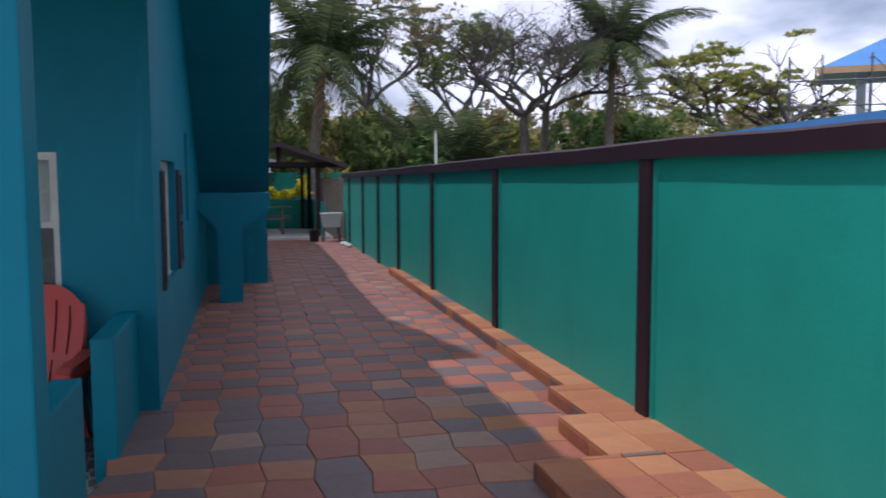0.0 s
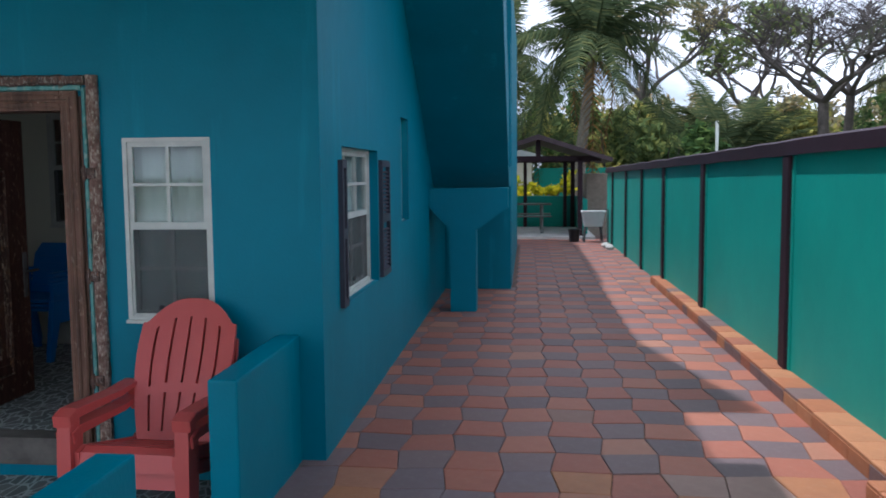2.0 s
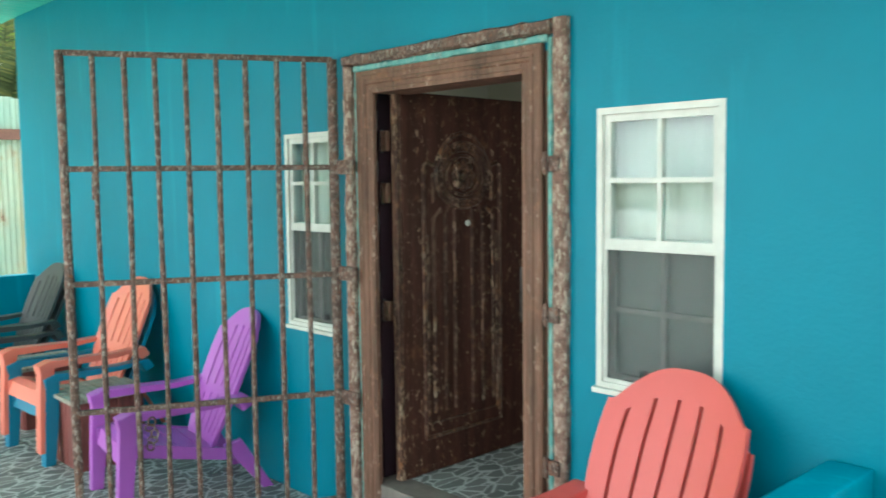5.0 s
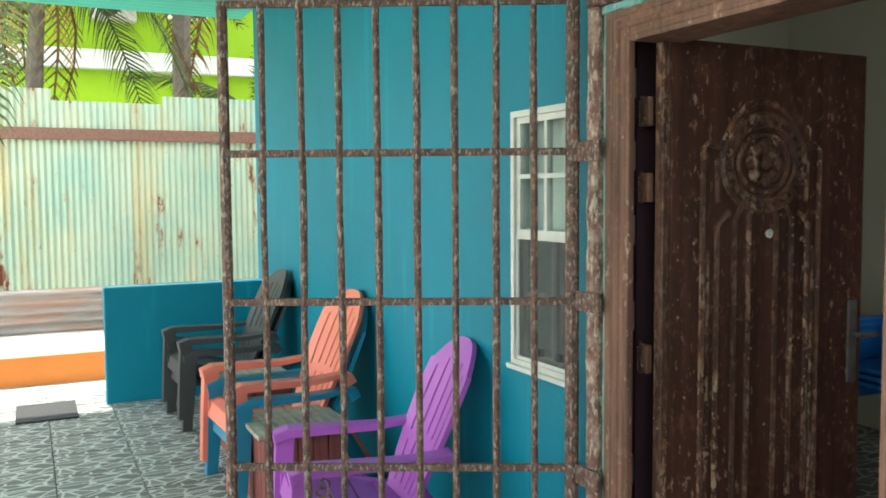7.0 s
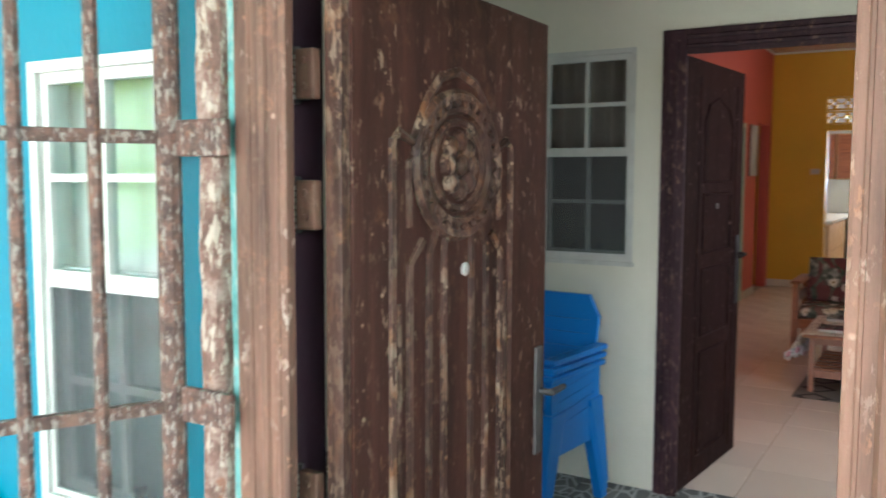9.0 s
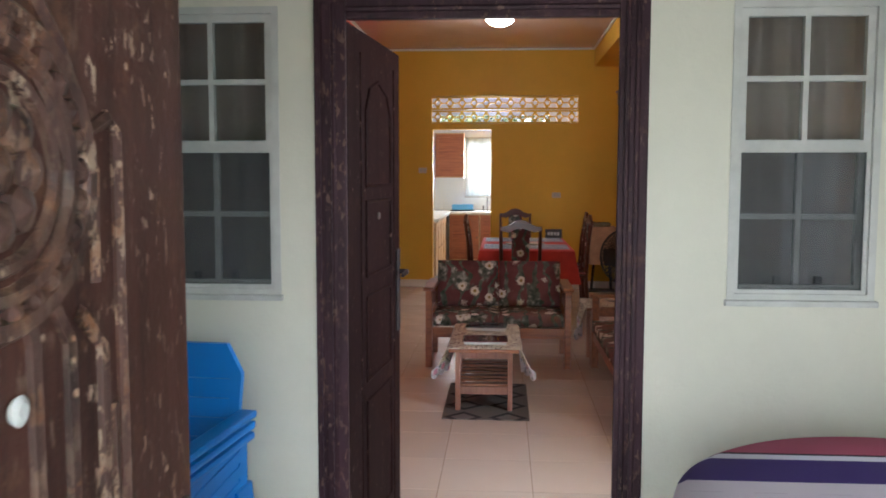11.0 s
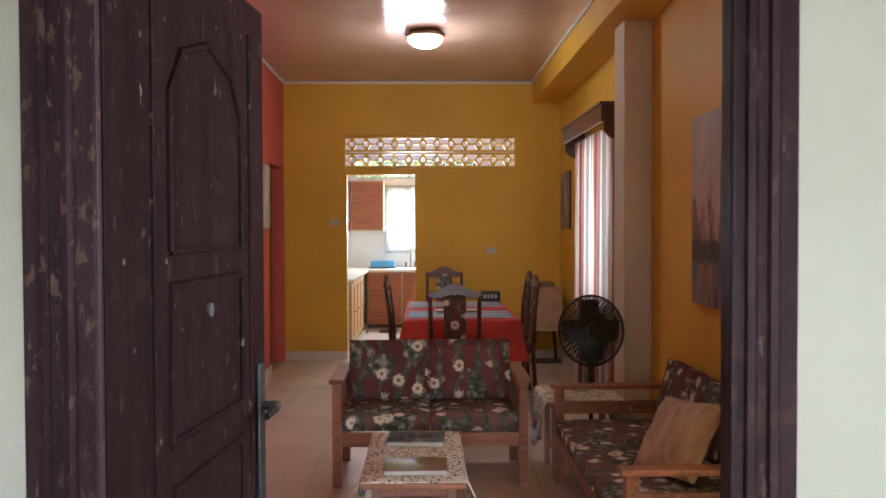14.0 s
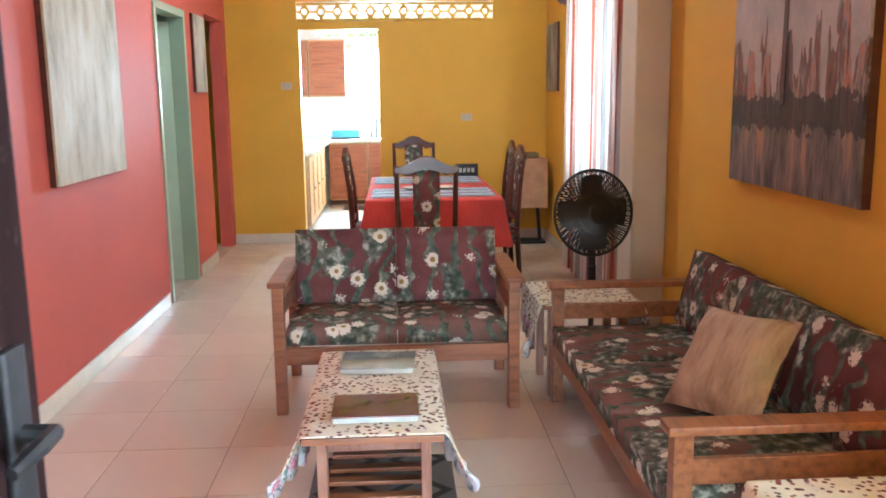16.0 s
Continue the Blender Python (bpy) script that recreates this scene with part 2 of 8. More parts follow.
def rose_print(name):
    """White cloth edging with small pink roses and blue-green leaves."""
    k = Nodes(name)
    a = k.ramp(k.noise(40, 3), (0.3, (0.66, 0.64, 0.68)), (0.7, (0.80, 0.78, 0.82)))
    leaf = k.ramp(k.noise(38, 2), (0.56, (0, 0, 0)), (0.60, (1, 1, 1)))
    a = k.mix(leaf, a, k.ramp(k.noise(17, 1), (0.4, (0.16, 0.24, 0.20)), (0.6, (0.34, 0.38, 0.50))))
    fl = k.add("TexVoronoi", Scale=10.0)
    k.vec(fl)
    d = k.maths("ADD", fl.outputs["Distance"], k.maths("MULTIPLY", k.maths("SUBTRACT", k.noise(90, 2), 0.5), 0.4))
    a = k.mix(k.ramp(d, (0.22, (1, 1, 1)), (0.27, (0, 0, 0))), a, k.ramp(k.noise(120, 2), (0.4, (0.50, 0.16, 0.26)), (0.6, (0.72, 0.42, 0.50))))
    k.bump(k.noise(150, 2), 0.3, 0.002)
    return k.done(a, 0.88, spec=0.15)


def lace(name):
    """Crocheted cream cloth with small brown sprigs."""
    k = Nodes(name)
    v = k.add("TexVoronoi", Scale=48.0)
    k.vec(v)
    a = k.ramp(k.noise(8, 4), (0.3, (0.66, 0.60, 0.46)), (0.7, (0.82, 0.78, 0.66)))
    m = k.maths("MULTIPLY", k.ramp(v.outputs["Distance"], (0.32, (1, 1, 1)), (0.42, (0, 0, 0))), k.ramp(k.noise(11, 2), (0.38, (0, 0, 0)), (0.45, (1, 1, 1))))
    a = k.mix(m, a, k.ramp(k.noise(30, 2), (0.4, (0.10, 0.05, 0.035)), (0.62, (0.24, 0.07, 0.07))))
    k.bump(k.noise(150, 3), 0.5, 0.003)
    return k.done(a, 0.85, spec=0.2)


def paving(name, ramp_stops, rough=0.62, var=0.3):
    """Single pavers or tiles: the colour goes by the piece."""
    k = Nodes(name)
    info = k.add("ObjectInfo")
    c = k.n.new("ShaderNodeValToRGB")
    c.color_ramp.interpolation = "CONSTANT"
    el = c.color_ramp.elements
    while len(el) < len(ramp_stops):
        el.new(0.5)
    for e, (p, col) in zip(el, ramp_stops):
        e.position, e.color = p, (*col, 1)
    k.l.new(info.outputs["Random"], c.inputs[0])
    n1 = k.noise(3.2, 6, 0.65)
    a = k.mix(k.ramp(n1, (0.35, (var, var, var)), (0.6, (0, 0, 0))), c.outputs[0], (0.10, 0.045, 0.03))
    a = k.mix(k.ramp(k.noise(28, 5, 0.7), (0.55, (0, 0, 0)), (0.8, (0.28, 0.28, 0.28))), a, (0.42, 0.33, 0.26))
    k.bump(k.maths("ADD", k.noise(65, 4), k.noise(9, 3)), 0.3, 0.004)
    return k.done(a, rough, spec=0.3), k


TEAL_BLUE = (0.003, 0.165, 0.235)
M_FACADE = paint("teal_blue_render", TEAL_BLUE, 0.5, 0.10, (0.02, 0.33, 0.42))
M_FENCE = paint("sea_green_render", (0.022, 0.30, 0.235), 0.5, 0.09, (0.02, 0.22, 0.19))
M_TRIM = paint("plum_brown_paint", (0.030, 0.014, 0.020), 0.6, 0.2, None, 40)
M_CREAM = paint("cream_wall_paint", (0.68, 0.66, 0.54), 0.5, 0.05)
M_ORANGE = paint("mango_wall_paint", (0.74, 0.44, 0.05), 0.5, 0.07)
M_CORAL = paint("coral_wall_paint", (0.62, 0.135, 0.105), 0.6, 0.05)
M_WHITE = paint("white_paint", (0.74, 0.76, 0.74), 0.45, 0.05)
M_COLUMN = paint("beige_column_paint", (0.62, 0.54, 0.42), 0.5, 0.06)
M_PALE_GREEN = paint("pale_green_gloss", (0.40, 0.52, 0.41), 0.3, 0.04)
M_FRAME_WHITE = plain("white_window_enamel", (0.50, 0.50, 0.455), 0.45, 0, 0.12, 9)
M_DARKSHUT = plain("dark_slate_shutter", (0.028, 0.026, 0.042), 0.5)
M_GLASS = glass("clear_pane")
M_PANE_DIM = glass("dim_pane", (0.62, 0.66, 0.66))
M_SCREEN = screen_mesh("grey_insect_screen", (0.085, 0.09, 0.09), 0.6)
M_SHEER = cloth_thin("white_sheer", (0.72, 0.71, 0.66), None, 0.35)
M_BRIGHTSHEER = cloth_thin("bright_white_sheer", (0.88, 0.88, 0.88), None, 0.7)
M_CURTAIN = cloth_thin("striped_curtain", (0.80, 0.71, 0.66), ((0.36, 0.10, 0.06), (0.42, 0.26, 0.21), (0.40, 0.38, 0.36)), 0.36)
M_TAUPE = cloth_thin("taupe_curtain", (0.34, 0.27, 0.24), None, 0.3)
M_RUSTBAR = rust("rusty_gate_iron", (0.085, 0.045, 0.034), ((0.17, 0.085, 0.058), (0.33, 0.28, 0.235), (0.24, 0.085, 0.03)), 0.75, 3.6)
M_RUSTFRAME = worn("rusty_frame_paint", (0.135, 0.068, 0.045), ((0.26, 0.12, 0.065), (0.40, 0.31, 0.25)), 0.6, 0.62, 0.645, 0.4)
M_OLDFRAME = rust("flaking_outer_frame", (0.16, 0.085, 0.062), ((0.30, 0.21, 0.17), (0.46, 0.38, 0.30), (0.20, 0.075, 0.03)), 0.8, 2.4)
M_TEALRUST = rust("teal_flaking_iron", (0.10, 0.27, 0.25), ((0.16, 0.36, 0.33), (0.30, 0.40, 0.36), (0.15, 0.07, 0.04)), 0.75, 1.5)
M_DOORMETAL = worn("worn_brown_door", (0.060, 0.024, 0.017), ((0.16, 0.075, 0.040), (0.50, 0.36, 0.25)), 0.46, 0.5, 0.64, 0.3, 0.16)
M_DOORRUB = worn("rubbed_brown_relief", (0.072, 0.036, 0.026), ((0.26, 0.115, 0.05), (0.46, 0.34, 0.24)), 0.44, 0.85, 0.56, 0.5, 0.18)
M_INDOOR = worn("scuffed_dark_door", (0.018, 0.008, 0.0078), ((0.05, 0.024, 0.020), (0.18, 0.12, 0.10)), 0.62, 0.4, 0.655, 0.12, 0.05)
M_DOORCASE = worn("scuffed_plum_casing", (0.042, 0.019, 0.024), ((0.11, 0.055, 0.038), (0.20, 0.13, 0.10)), 0.5, 0.55, 0.625, 0.2, 0.18)
M_BLACK = plastic("black_plastic", (0.009, 0.009, 0.010), 0.45)
M_BRONZE = plain("tarnished_dark_metal", (0.055, 0.050, 0.052), 0.45, 0.7, 0.5)
M_STEEL = plain("worn_steel", (0.12, 0.115, 0.11), 0.5, 0.6, 0.5)
M_WOODWARM = wood("warm_varnished_wood", (0.29, 0.11, 0.042), (0.13, 0.045, 0.02))
M_WOODDARK = wood("dark_varnished_wood", (0.10, 0.030, 0.016), (0.035, 0.011, 0.008), 0.3)
M_CABINET = wood("red_brown_cabinet", (0.33, 0.105, 0.040), (0.20, 0.055, 0.022), 0.4)
M_CABPALE = wood("pale_cabinet_frame", (0.52, 0.33, 0.16), (0.35, 0.2, 0.09), 0.45)
M_FLORAL = floral("burgundy_floral_fabric")
M_SEATFLORAL = floral("brownish_floral_seat_fabric", (0.12, 0.068, 0.058), (0.22, 0.125, 0.105), 0.47)
M_LACE = lace("cream_lace")
M_LACEEDGE = rose_print("white_lace_edge_with_roses")
M_COUNTER = plain("pale_counter", (0.72, 0.68, 0.60), 0.25, 0, 0.06)
M_CONCRETE = plain("pale_concrete", (0.50, 0.48, 0.44), 0.85, 0, 0.15, 3)
M_GROUND = plain("earth_and_grass", (0.12, 0.13, 0.06), 0.95, 0, 0.4, 1.5)
M_GROUT = plain("sandy_joint", (0.30, 0.22, 0.15), 0.9)
M_SOIL = plain("dark_joint", (0.10, 0.06, 0.045), 0.95)
M_SIGNBLACK = plain("black_board", (0.02, 0.02, 0.02), 0.4)

# ---- mesh helpers ----
I4 = Matrix.Identity(4)
HOUSE = Matrix.Translation((0.13, -0.075, 0.0))  # origin of the rooms behind the foyer
space = {"origin": I4}


def enter(origin):
    """What is built from here on is placed from this origin."""
    space["origin"] = origin


def finish(bm, name, mat, smooth=False):
    bmesh.ops.recalc_face_normals(bm, faces=bm.faces)
    me = bpy.data.meshes.new(name)
    bm.to_mesh(me)
    bm.free()
    if smooth:
        me.polygons.foreach_set("use_smooth", [True] * len(me.polygons))
    for m in mat if isinstance(mat, (list, tuple)) else [mat]:
        me.materials.append(m)
    return me


def part(name, bm, mat, parent, label="", smooth=False, m=None):
    ob = new(name, finish(bm, name, mat, smooth))
    ob.parent = parent
    if m is not None:
        ob.matrix_basis = m
    return tagged(ob, label)


def setting(name, bm, mat, label="", smooth=False):
    ob = new(name, finish(bm, name, mat, smooth))
    ob.matrix_basis = space["origin"]
    return tagged(ob, label, "", "", "structure")


def thing(name, m, label, category, group="", kind=""):
    ob = new(name)
    ob.empty_display_size = 0.1
    ob.matrix_basis = space["origin"] @ m
    return tagged(ob, label, category, group, kind)


def solid(name, bm, mat, label, category, group="", m=None, smooth=False):
    ob = new(name, finish(bm, name, mat, smooth))
    ob.matrix_basis = space["origin"] @ (m or I4)
    return tagged(ob, label, category, group)


def box(bm, x0, y0, z0, x1, y1, z1, bev=0.0, m=I4, seg=2):
    vs = [bm.verts.new(m @ Vector((x, y, z))) for x in (x0, x1) for y in (y0, y1) for z in (z0, z1)]
    fs = [bm.faces.new([vs[i] for i in q]) for q in ((0, 1, 3, 2), (4, 6, 7, 5), (0, 4, 5, 1), (2, 3, 7, 6), (0, 2, 6, 4), (1, 5, 7, 3))]
    if bev:
        es = list({e for f in fs for e in f.edges})
        bmesh.ops.bevel(bm, geom=es, offset=bev, segments=seg, profile=0.6, affect="EDGES")
    return vs


def b(x0, y0, z0, x1, y1, z1, bev=0.0, m=I4, seg=2):
    bm = bmesh.new()
    box(bm, x0, y0, z0, x1, y1, z1, bev, m, seg)
    return bm


def prism(bm, pts, t0, t1, m=I4, bev=0.0):
    """An outline in x and z, pulled from y = t0 to t1."""
    a = [bm.verts.new(m @ Vector((x, t0, z))) for x, z in pts]
    c = [bm.verts.new(m @ Vector((x, t1, z))) for x, z in pts]
    fs = [bm.faces.new(a), bm.faces.new(c[::-1])]
    for i in range(len(pts)):
        j = (i + 1) % len(pts)
        fs.append(bm.faces.new((a[i], c[i], c[j], a[j])))
    if bev:
        es = list({e for f in fs[:2] for e in f.edges})
        bmesh.ops.bevel(bm, geom=es, offset=bev, segments=2, profile=0.6, affect="EDGES")


def pr(pts, t0, t1, m=I4, bev=0.0):
    bm = bmesh.new()
    prism(bm, pts, t0, t1, m, bev)
    return bm


def tube(bm, path, r, n=8, m=I4, caps=True):
    """A round bar along a path; r is one radius or one for each point."""
    rings = []
    path = [Vector(p) for p in path]
    for i, p in enumerate(path):
        d = (path[min(i + 1, len(path) - 1)] - path[max(i - 1, 0)]).normalized()
        u = d.orthogonal().normalized() if i == 0 else (u - d * u.dot(d)).normalized()
        v = d.cross(u)
        rr = r[i] if isinstance(r, (list, tuple)) else r
        rings.append([bm.verts.new(m @ (p + (u * math.cos(a) + v * math.sin(a)) * rr)) for a in (2 * math.pi * k / n for k in range(n))])
    for q, s in zip(rings, rings[1:]):
        for k in range(n):
            bm.faces.new((q[k], q[(k + 1) % n], s[(k + 1) % n], s[k]))
    if caps:
        bm.faces.new(rings[0][::-1])
        bm.faces.new(rings[-1])
    return bm


def lathe(bm, prof, n=24, m=I4):
    """A profile of (radius, z), turned about z."""
    rings = [[bm.verts.new(m @ Vector((r * math.cos(2 * math.pi * k / n), r * math.sin(2 * math.pi * k / n), z))) for k in range(n)] if r > 1e-5 else [bm.verts.new(m @ Vector((0, 0, z)))] for r, z in prof]
    for p, q in zip(rings, rings[1:]):
        for k in range(n):
            j = (k + 1) % n
            ring = [p[k % len(p)], p[j % len(p)], q[j % len(q)], q[k % len(q)]]
            uniq = list(dict.fromkeys(ring))
            if len(uniq) > 2:
                bm.faces.new(uniq)
    return bm


def cells(bm, us, vs, filled, put, t0, t1):
    """A slab made of a grid of cells, with real holes where a cell is empty."""
    cache = {}

    def vert(i, j, k):
        if (i, j, k) not in cache:
            cache[i, j, k] = bm.verts.new(put(us[i], vs[j], (t0, t1)[k]))
        return cache[i, j, k]
    nu, nv = len(us) - 1, len(vs) - 1
    ok = lambda i, j: 0 <= i < nu and 0 <= j < nv and filled(i, j)
    for i in range(nu):
        for j in range(nv):
            if not ok(i, j):
                continue
            for k in (0, 1):
                bm.faces.new((vert(i, j, k), vert(i + 1, j, k), vert(i + 1, j + 1, k), vert(i, j + 1, k)))
            for di, dj, a, c in ((-1, 0, (i, j), (i, j + 1)), (1, 0, (i + 1, j), (i + 1, j + 1)), (0, -1, (i, j), (i + 1, j)), (0, 1, (i, j + 1), (i + 1, j + 1))):
                if not ok(i + di, j + dj):
                    bm.faces.new((vert(*a, 0), vert(*c, 0), vert(*c, 1), vert(*a, 1)))


def wall(name, axis, at, thick, u0, u1, z0, z1, holes, mat, label=""):
    """A wall along x or y, from at to at + thick, with holes (u0, u1, z0, z1)."""
    us = sorted({u0, u1, *(h[0] for h in holes), *(h[1] for h in holes)})
    zs = sorted({z0, z1, *(h[2] for h in holes), *(h[3] for h in holes)})
    mid = lambda s, i: (s[i] + s[i + 1]) / 2
    full = lambda i, j: not any(h[0] < mid(us, i) < h[1] and h[2] < mid(zs, j) < h[3] for h in holes)
    put = (lambda u, z, t: Vector((u, t, z))) if axis == "x" else (lambda u, z, t: Vector((t, u, z)))
    bm = bmesh.new()
    cells(bm, us, zs, full, put, at, at + thick)
    return setting(name, bm, mat, label)

# ---- large structure ----
FAC = 6.685          # outer face of the front wall
SIDE = -0.415        # outer face of the side wall
INN = 9.415         # foyer face of the inner house wall
BACK = 17.89        # living room's back wall
LEFT, RIGHT = -4.05, -0.90
PZ = -0.13          # porch floor
FL = 0.10           # indoor floor

setting("ground", b(-400, -400, -0.9, 400, 400, -0.35), M_GROUND, "earth and grass ground that reaches the horizon")

W1 = (-1.542, -1.035, 0.795, 1.825)
W3 = (-3.60, -3.125, 0.795, 1.825)
GATE = (-2.945, -1.77, -0.05, 2.06)
wall("wall_front", "x", FAC, 0.14, -7.87, SIDE, -0.2, 4.5, [W1, W3, GATE], M_FACADE, "teal-blue painted front wall")
W2 = (7.25, 8.50, 0.80, 1.785)
W4 = (9.74, 10.20, 1.17, 2.12)
WC = (14.85, 16.25, 0.95, 2.35)
wall("wall_side", "y", SIDE - 0.14, 0.14, FAC + 0.141, 22.0, -0.05, 4.5, [W2, W4, WC], M_FACADE, "teal-blue painted side wall")
wall("wall_foyer_east", "y", -0.66, 0.03, FAC + 0.145, INN - 0.077, FL, 3.0, [W2], M_CREAM, "cream foyer lining")
wall("wall_foyer_south", "x", FAC + 0.145, 0.02, -4.6, -0.662, FL, 3.0, [W1, W3, GATE], M_CREAM, "cream foyer lining")
wall("wall_foyer_west", "y", -4.72, 0.12, FAC + 0.145, INN - 0.077, -0.05, 3.0, [], M_CREAM, "cream foyer wall")
enter(HOUSE)
V1 = (-3.655, -3.172, 1.17, 2.165)
V2 = (-1.645, -1.162, 1.17, 2.165)
DOOR = (-2.985, -1.955, -0.05, 2.16)
wall("wall_inner", "x", INN, 0.10, -4.95, -0.785, -0.05, 3.4, [V1, V2, DOOR], M_CREAM, "cream painted wall with two windows and a door")
wall("wall_inner_lining", "x", INN + 0.102, 0.02, LEFT, RIGHT, FL, 3.25, [V1, V2, DOOR], M_ORANGE, "mango painted lining")
wall("wall_east", "y", RIGHT, 0.12, INN + 0.125, 21.5, -0.05, 3.4, [(WC[0] + 0.075, WC[1] + 0.075, *WC[2:]), (W4[0] + 0.075, W4[1] + 0.075, *W4[2:])], M_ORANGE, "mango painted living room wall")
GD = (15.33, 16.2, -0.05, 2.22)
HALL = (16.95, 17.72, -0.05, 2.27)
wall("wall_west", "y", LEFT - 0.12, 0.12, INN + 0.125, BACK, -0.05, 3.4, [GD, HALL], M_CORAL, "coral painted living room wall")
KD = (-3.345, -2.57, -0.05, 2.20)
BRK = (-3.36, -1.435, 2.275, 2.64)
wall("wall_back", "x", BACK, 0.12, -5.4, RIGHT - 0.002, -0.05, 3.4, [KD, BRK], M_ORANGE, "mango painted back wall with a block grille")
KW = (-3.08, -2.2, 1.22, 2.26)
KB = (-3.5, -1.6, 2.36, 2.66)
wall("wall_kitchen", "x", 21.5, 0.14, -5.4, -0.7, -0.05, 3.4, [KW, KB], M_WHITE, "white kitchen wall with a window")
wall("wall_kitchen_west", "y", -4.3, 0.1, BACK + 0.122, 21.498, -0.05, 3.4, [], M_WHITE, "white kitchen wall")
wall("wall_kitchen_lining", "x", BACK + 0.122, 0.02, -4.198, RIGHT - 0.004, FL, 3.2, [KD, BRK], M_WHITE, "white kitchen side of the back wall")
wall("wall_hall", "y", -5.5, 0.1, 14.0, BACK - 0.002, -0.05, 3.4, [], M_CORAL, "coral hall wall")
wall("wall_hall_south", "x", 14.0, 0.1, -5.398, LEFT - 0.122, -0.05, 3.4, [], M_PALE_GREEN, "pale green room wall")
wall("wall_hall_middle", "x", 16.5, 0.08, -5.398, LEFT - 0.122, -0.05, 3.4, [], M_PALE_GREEN, "pale green partition")

enter(I4)
setting("floor_foyer_base", b(-4.6, FAC + 0.142, -0.06, -0.605, INN + 0.04, FL - 0.012), M_GROUT, "mortar bed under the foyer tiles")
setting("floor_living_base", b(-5.4, INN + 0.042, -0.06, RIGHT, 21.5, FL - 0.012), M_GROUT, "mortar bed under the room tiles")
setting("threshold", b(-2.88, FAC - 0.02, -0.06, -1.876, FAC + 0.141, FL, 0.006), plain("worn_dark_concrete", (0.13, 0.11, 0.095), 0.8, 0, 0.35, 6), "worn dark concrete threshold")
setting("ceiling_foyer", b(-4.72, FAC + 0.142, 3.0, -0.605, INN - 0.078, 3.06), M_CREAM, "cream foyer ceiling")


def pvc():
    k = Nodes("glossy_pvc_ceiling")
    # warm reflection of the walls is put into the plastic's pinkish base colour
    a = k.ramp(k.noise(2, 3), (0.3, (0.60, 0.42, 0.36)), (0.7, (0.66, 0.47, 0.40)))
    k.bump(k.noise(14, 2, 0.4, (1, 0.2, 1)), 0.05, 0.004)
    return k.done(a, 0.11)


M_PVC = pvc()
enter(HOUSE)
bm = bmesh.new()
y = INN + 0.12
while y < 21.5:
    box(bm, -5.4, y, 3.25, RIGHT, min(y + 0.098, 21.5), 3.275)
    box(bm, -5.4, y + 0.098, 3.254, RIGHT, y + 0.104, 3.275)
    y += 0.104
setting("ceiling_living", bm, M_PVC, "glossy ribbed plastic ceiling")
setting("beam", b(-1.23, INN + 0.125, 3.01, RIGHT - 0.002, BACK - 0.002, 3.249, 0.01), M_ORANGE, "mango painted beam")
setting("column", b(-1.10, 13.98, FL, RIGHT - 0.002, 14.28, 3.009, 0.012), M_COLUMN, "beige square column against the wall")
for nm, x0, y0, x1, y1 in (("baseboard", LEFT + 0.002, INN + 0.3, LEFT + 0.014, GD[0] - 0.08), ("baseboard", LEFT + 0.002, GD[1] + 0.08, LEFT + 0.014, HALL[0]), ("baseboard", LEFT, BACK - 0.014, KD[0], BACK - 0.002), ("baseboard", KD[1], BACK - 0.014, RIGHT, BACK - 0.002), ("baseboard", RIGHT - 0.014, 14.3, RIGHT - 0.002, BACK)):
    setting(nm, b(x0, y0, FL, x1, y1, FL + 0.095, 0.003), M_COUNTER, "pale tile skirting")
for x in (LEFT + 0.002, ):
    setting("cornice", b(x, INN + 0.13, 3.225, x + 0.02, BACK, 3.249), M_WHITE, "thin white ceiling moulding")
setting("cornice", b(LEFT, BACK - 0.022, 3.225, -1.23, BACK - 0.002, 3.249), M_WHITE, "thin white ceiling moulding")
setting("cornice", b(-1.252, INN + 0.13, 3.225, -1.232, BACK - 0.03, 3.249), M_WHITE, "thin white ceiling moulding")


# ornamental concrete blocks: a round hole between waisted webs
def grille_block(w, h, t):
    bm = bmesh.new()
    n = 20
    outer, inner = [], []
    r1, r0 = h * 0.27, h * 0.17
    for k in range(n):
        a = 2 * math.pi * k / n
        outer.append((r1 * math.cos(a), r1 * math.sin(a)))
        inner.append((r0 * math.cos(a), r0 * math.sin(a)))
    vo = [[bm.verts.new((x, y, z)) for x, z in outer] for y in (0, t)]
    vi = [[bm.verts.new((x, y, z)) for x, z in inner] for y in (0, t)]
    for k in range(n):
        j = (k + 1) % n
        bm.faces.new((vo[0][k], vo[0][j], vi[0][j], vi[0][k]))
        bm.faces.new((vo[1][k], vi[1][k], vi[1][j], vo[1][j]))
        bm.faces.new((vo[0][k], vo[1][k], vo[1][j], vo[0][j]))
        bm.faces.new((vi[0][k], vi[0][j], vi[1][j], vi[1][k]))
    for sz in (-1, 1):
        prism(bm, [(-r1 * 0.78, sz * r1 * 0.62), (r1 * 0.78, sz * r1 * 0.62), (w * 0.07, sz * h * 0.42), (-w * 0.07, sz * h * 0.42)], 0.002, t - 0.002)
    for sx in (-1, 1):
        prism(bm, [(sx * r1 * 0.93, -h * 0.05), (sx * w * 0.5, -h * 0.035), (sx * w * 0.5, h * 0.035), (sx * r1 * 0.93, h * 0.05)], 0.002, t - 0.002)
    box(bm, -w / 2, 0.001, h / 2 - h * 0.12, w / 2, t - 0.001, h / 2)
    box(bm, -w / 2, 0.001, -h / 2, w / 2, t - 0.001, -h / 2 + h * 0.12)
    return bm


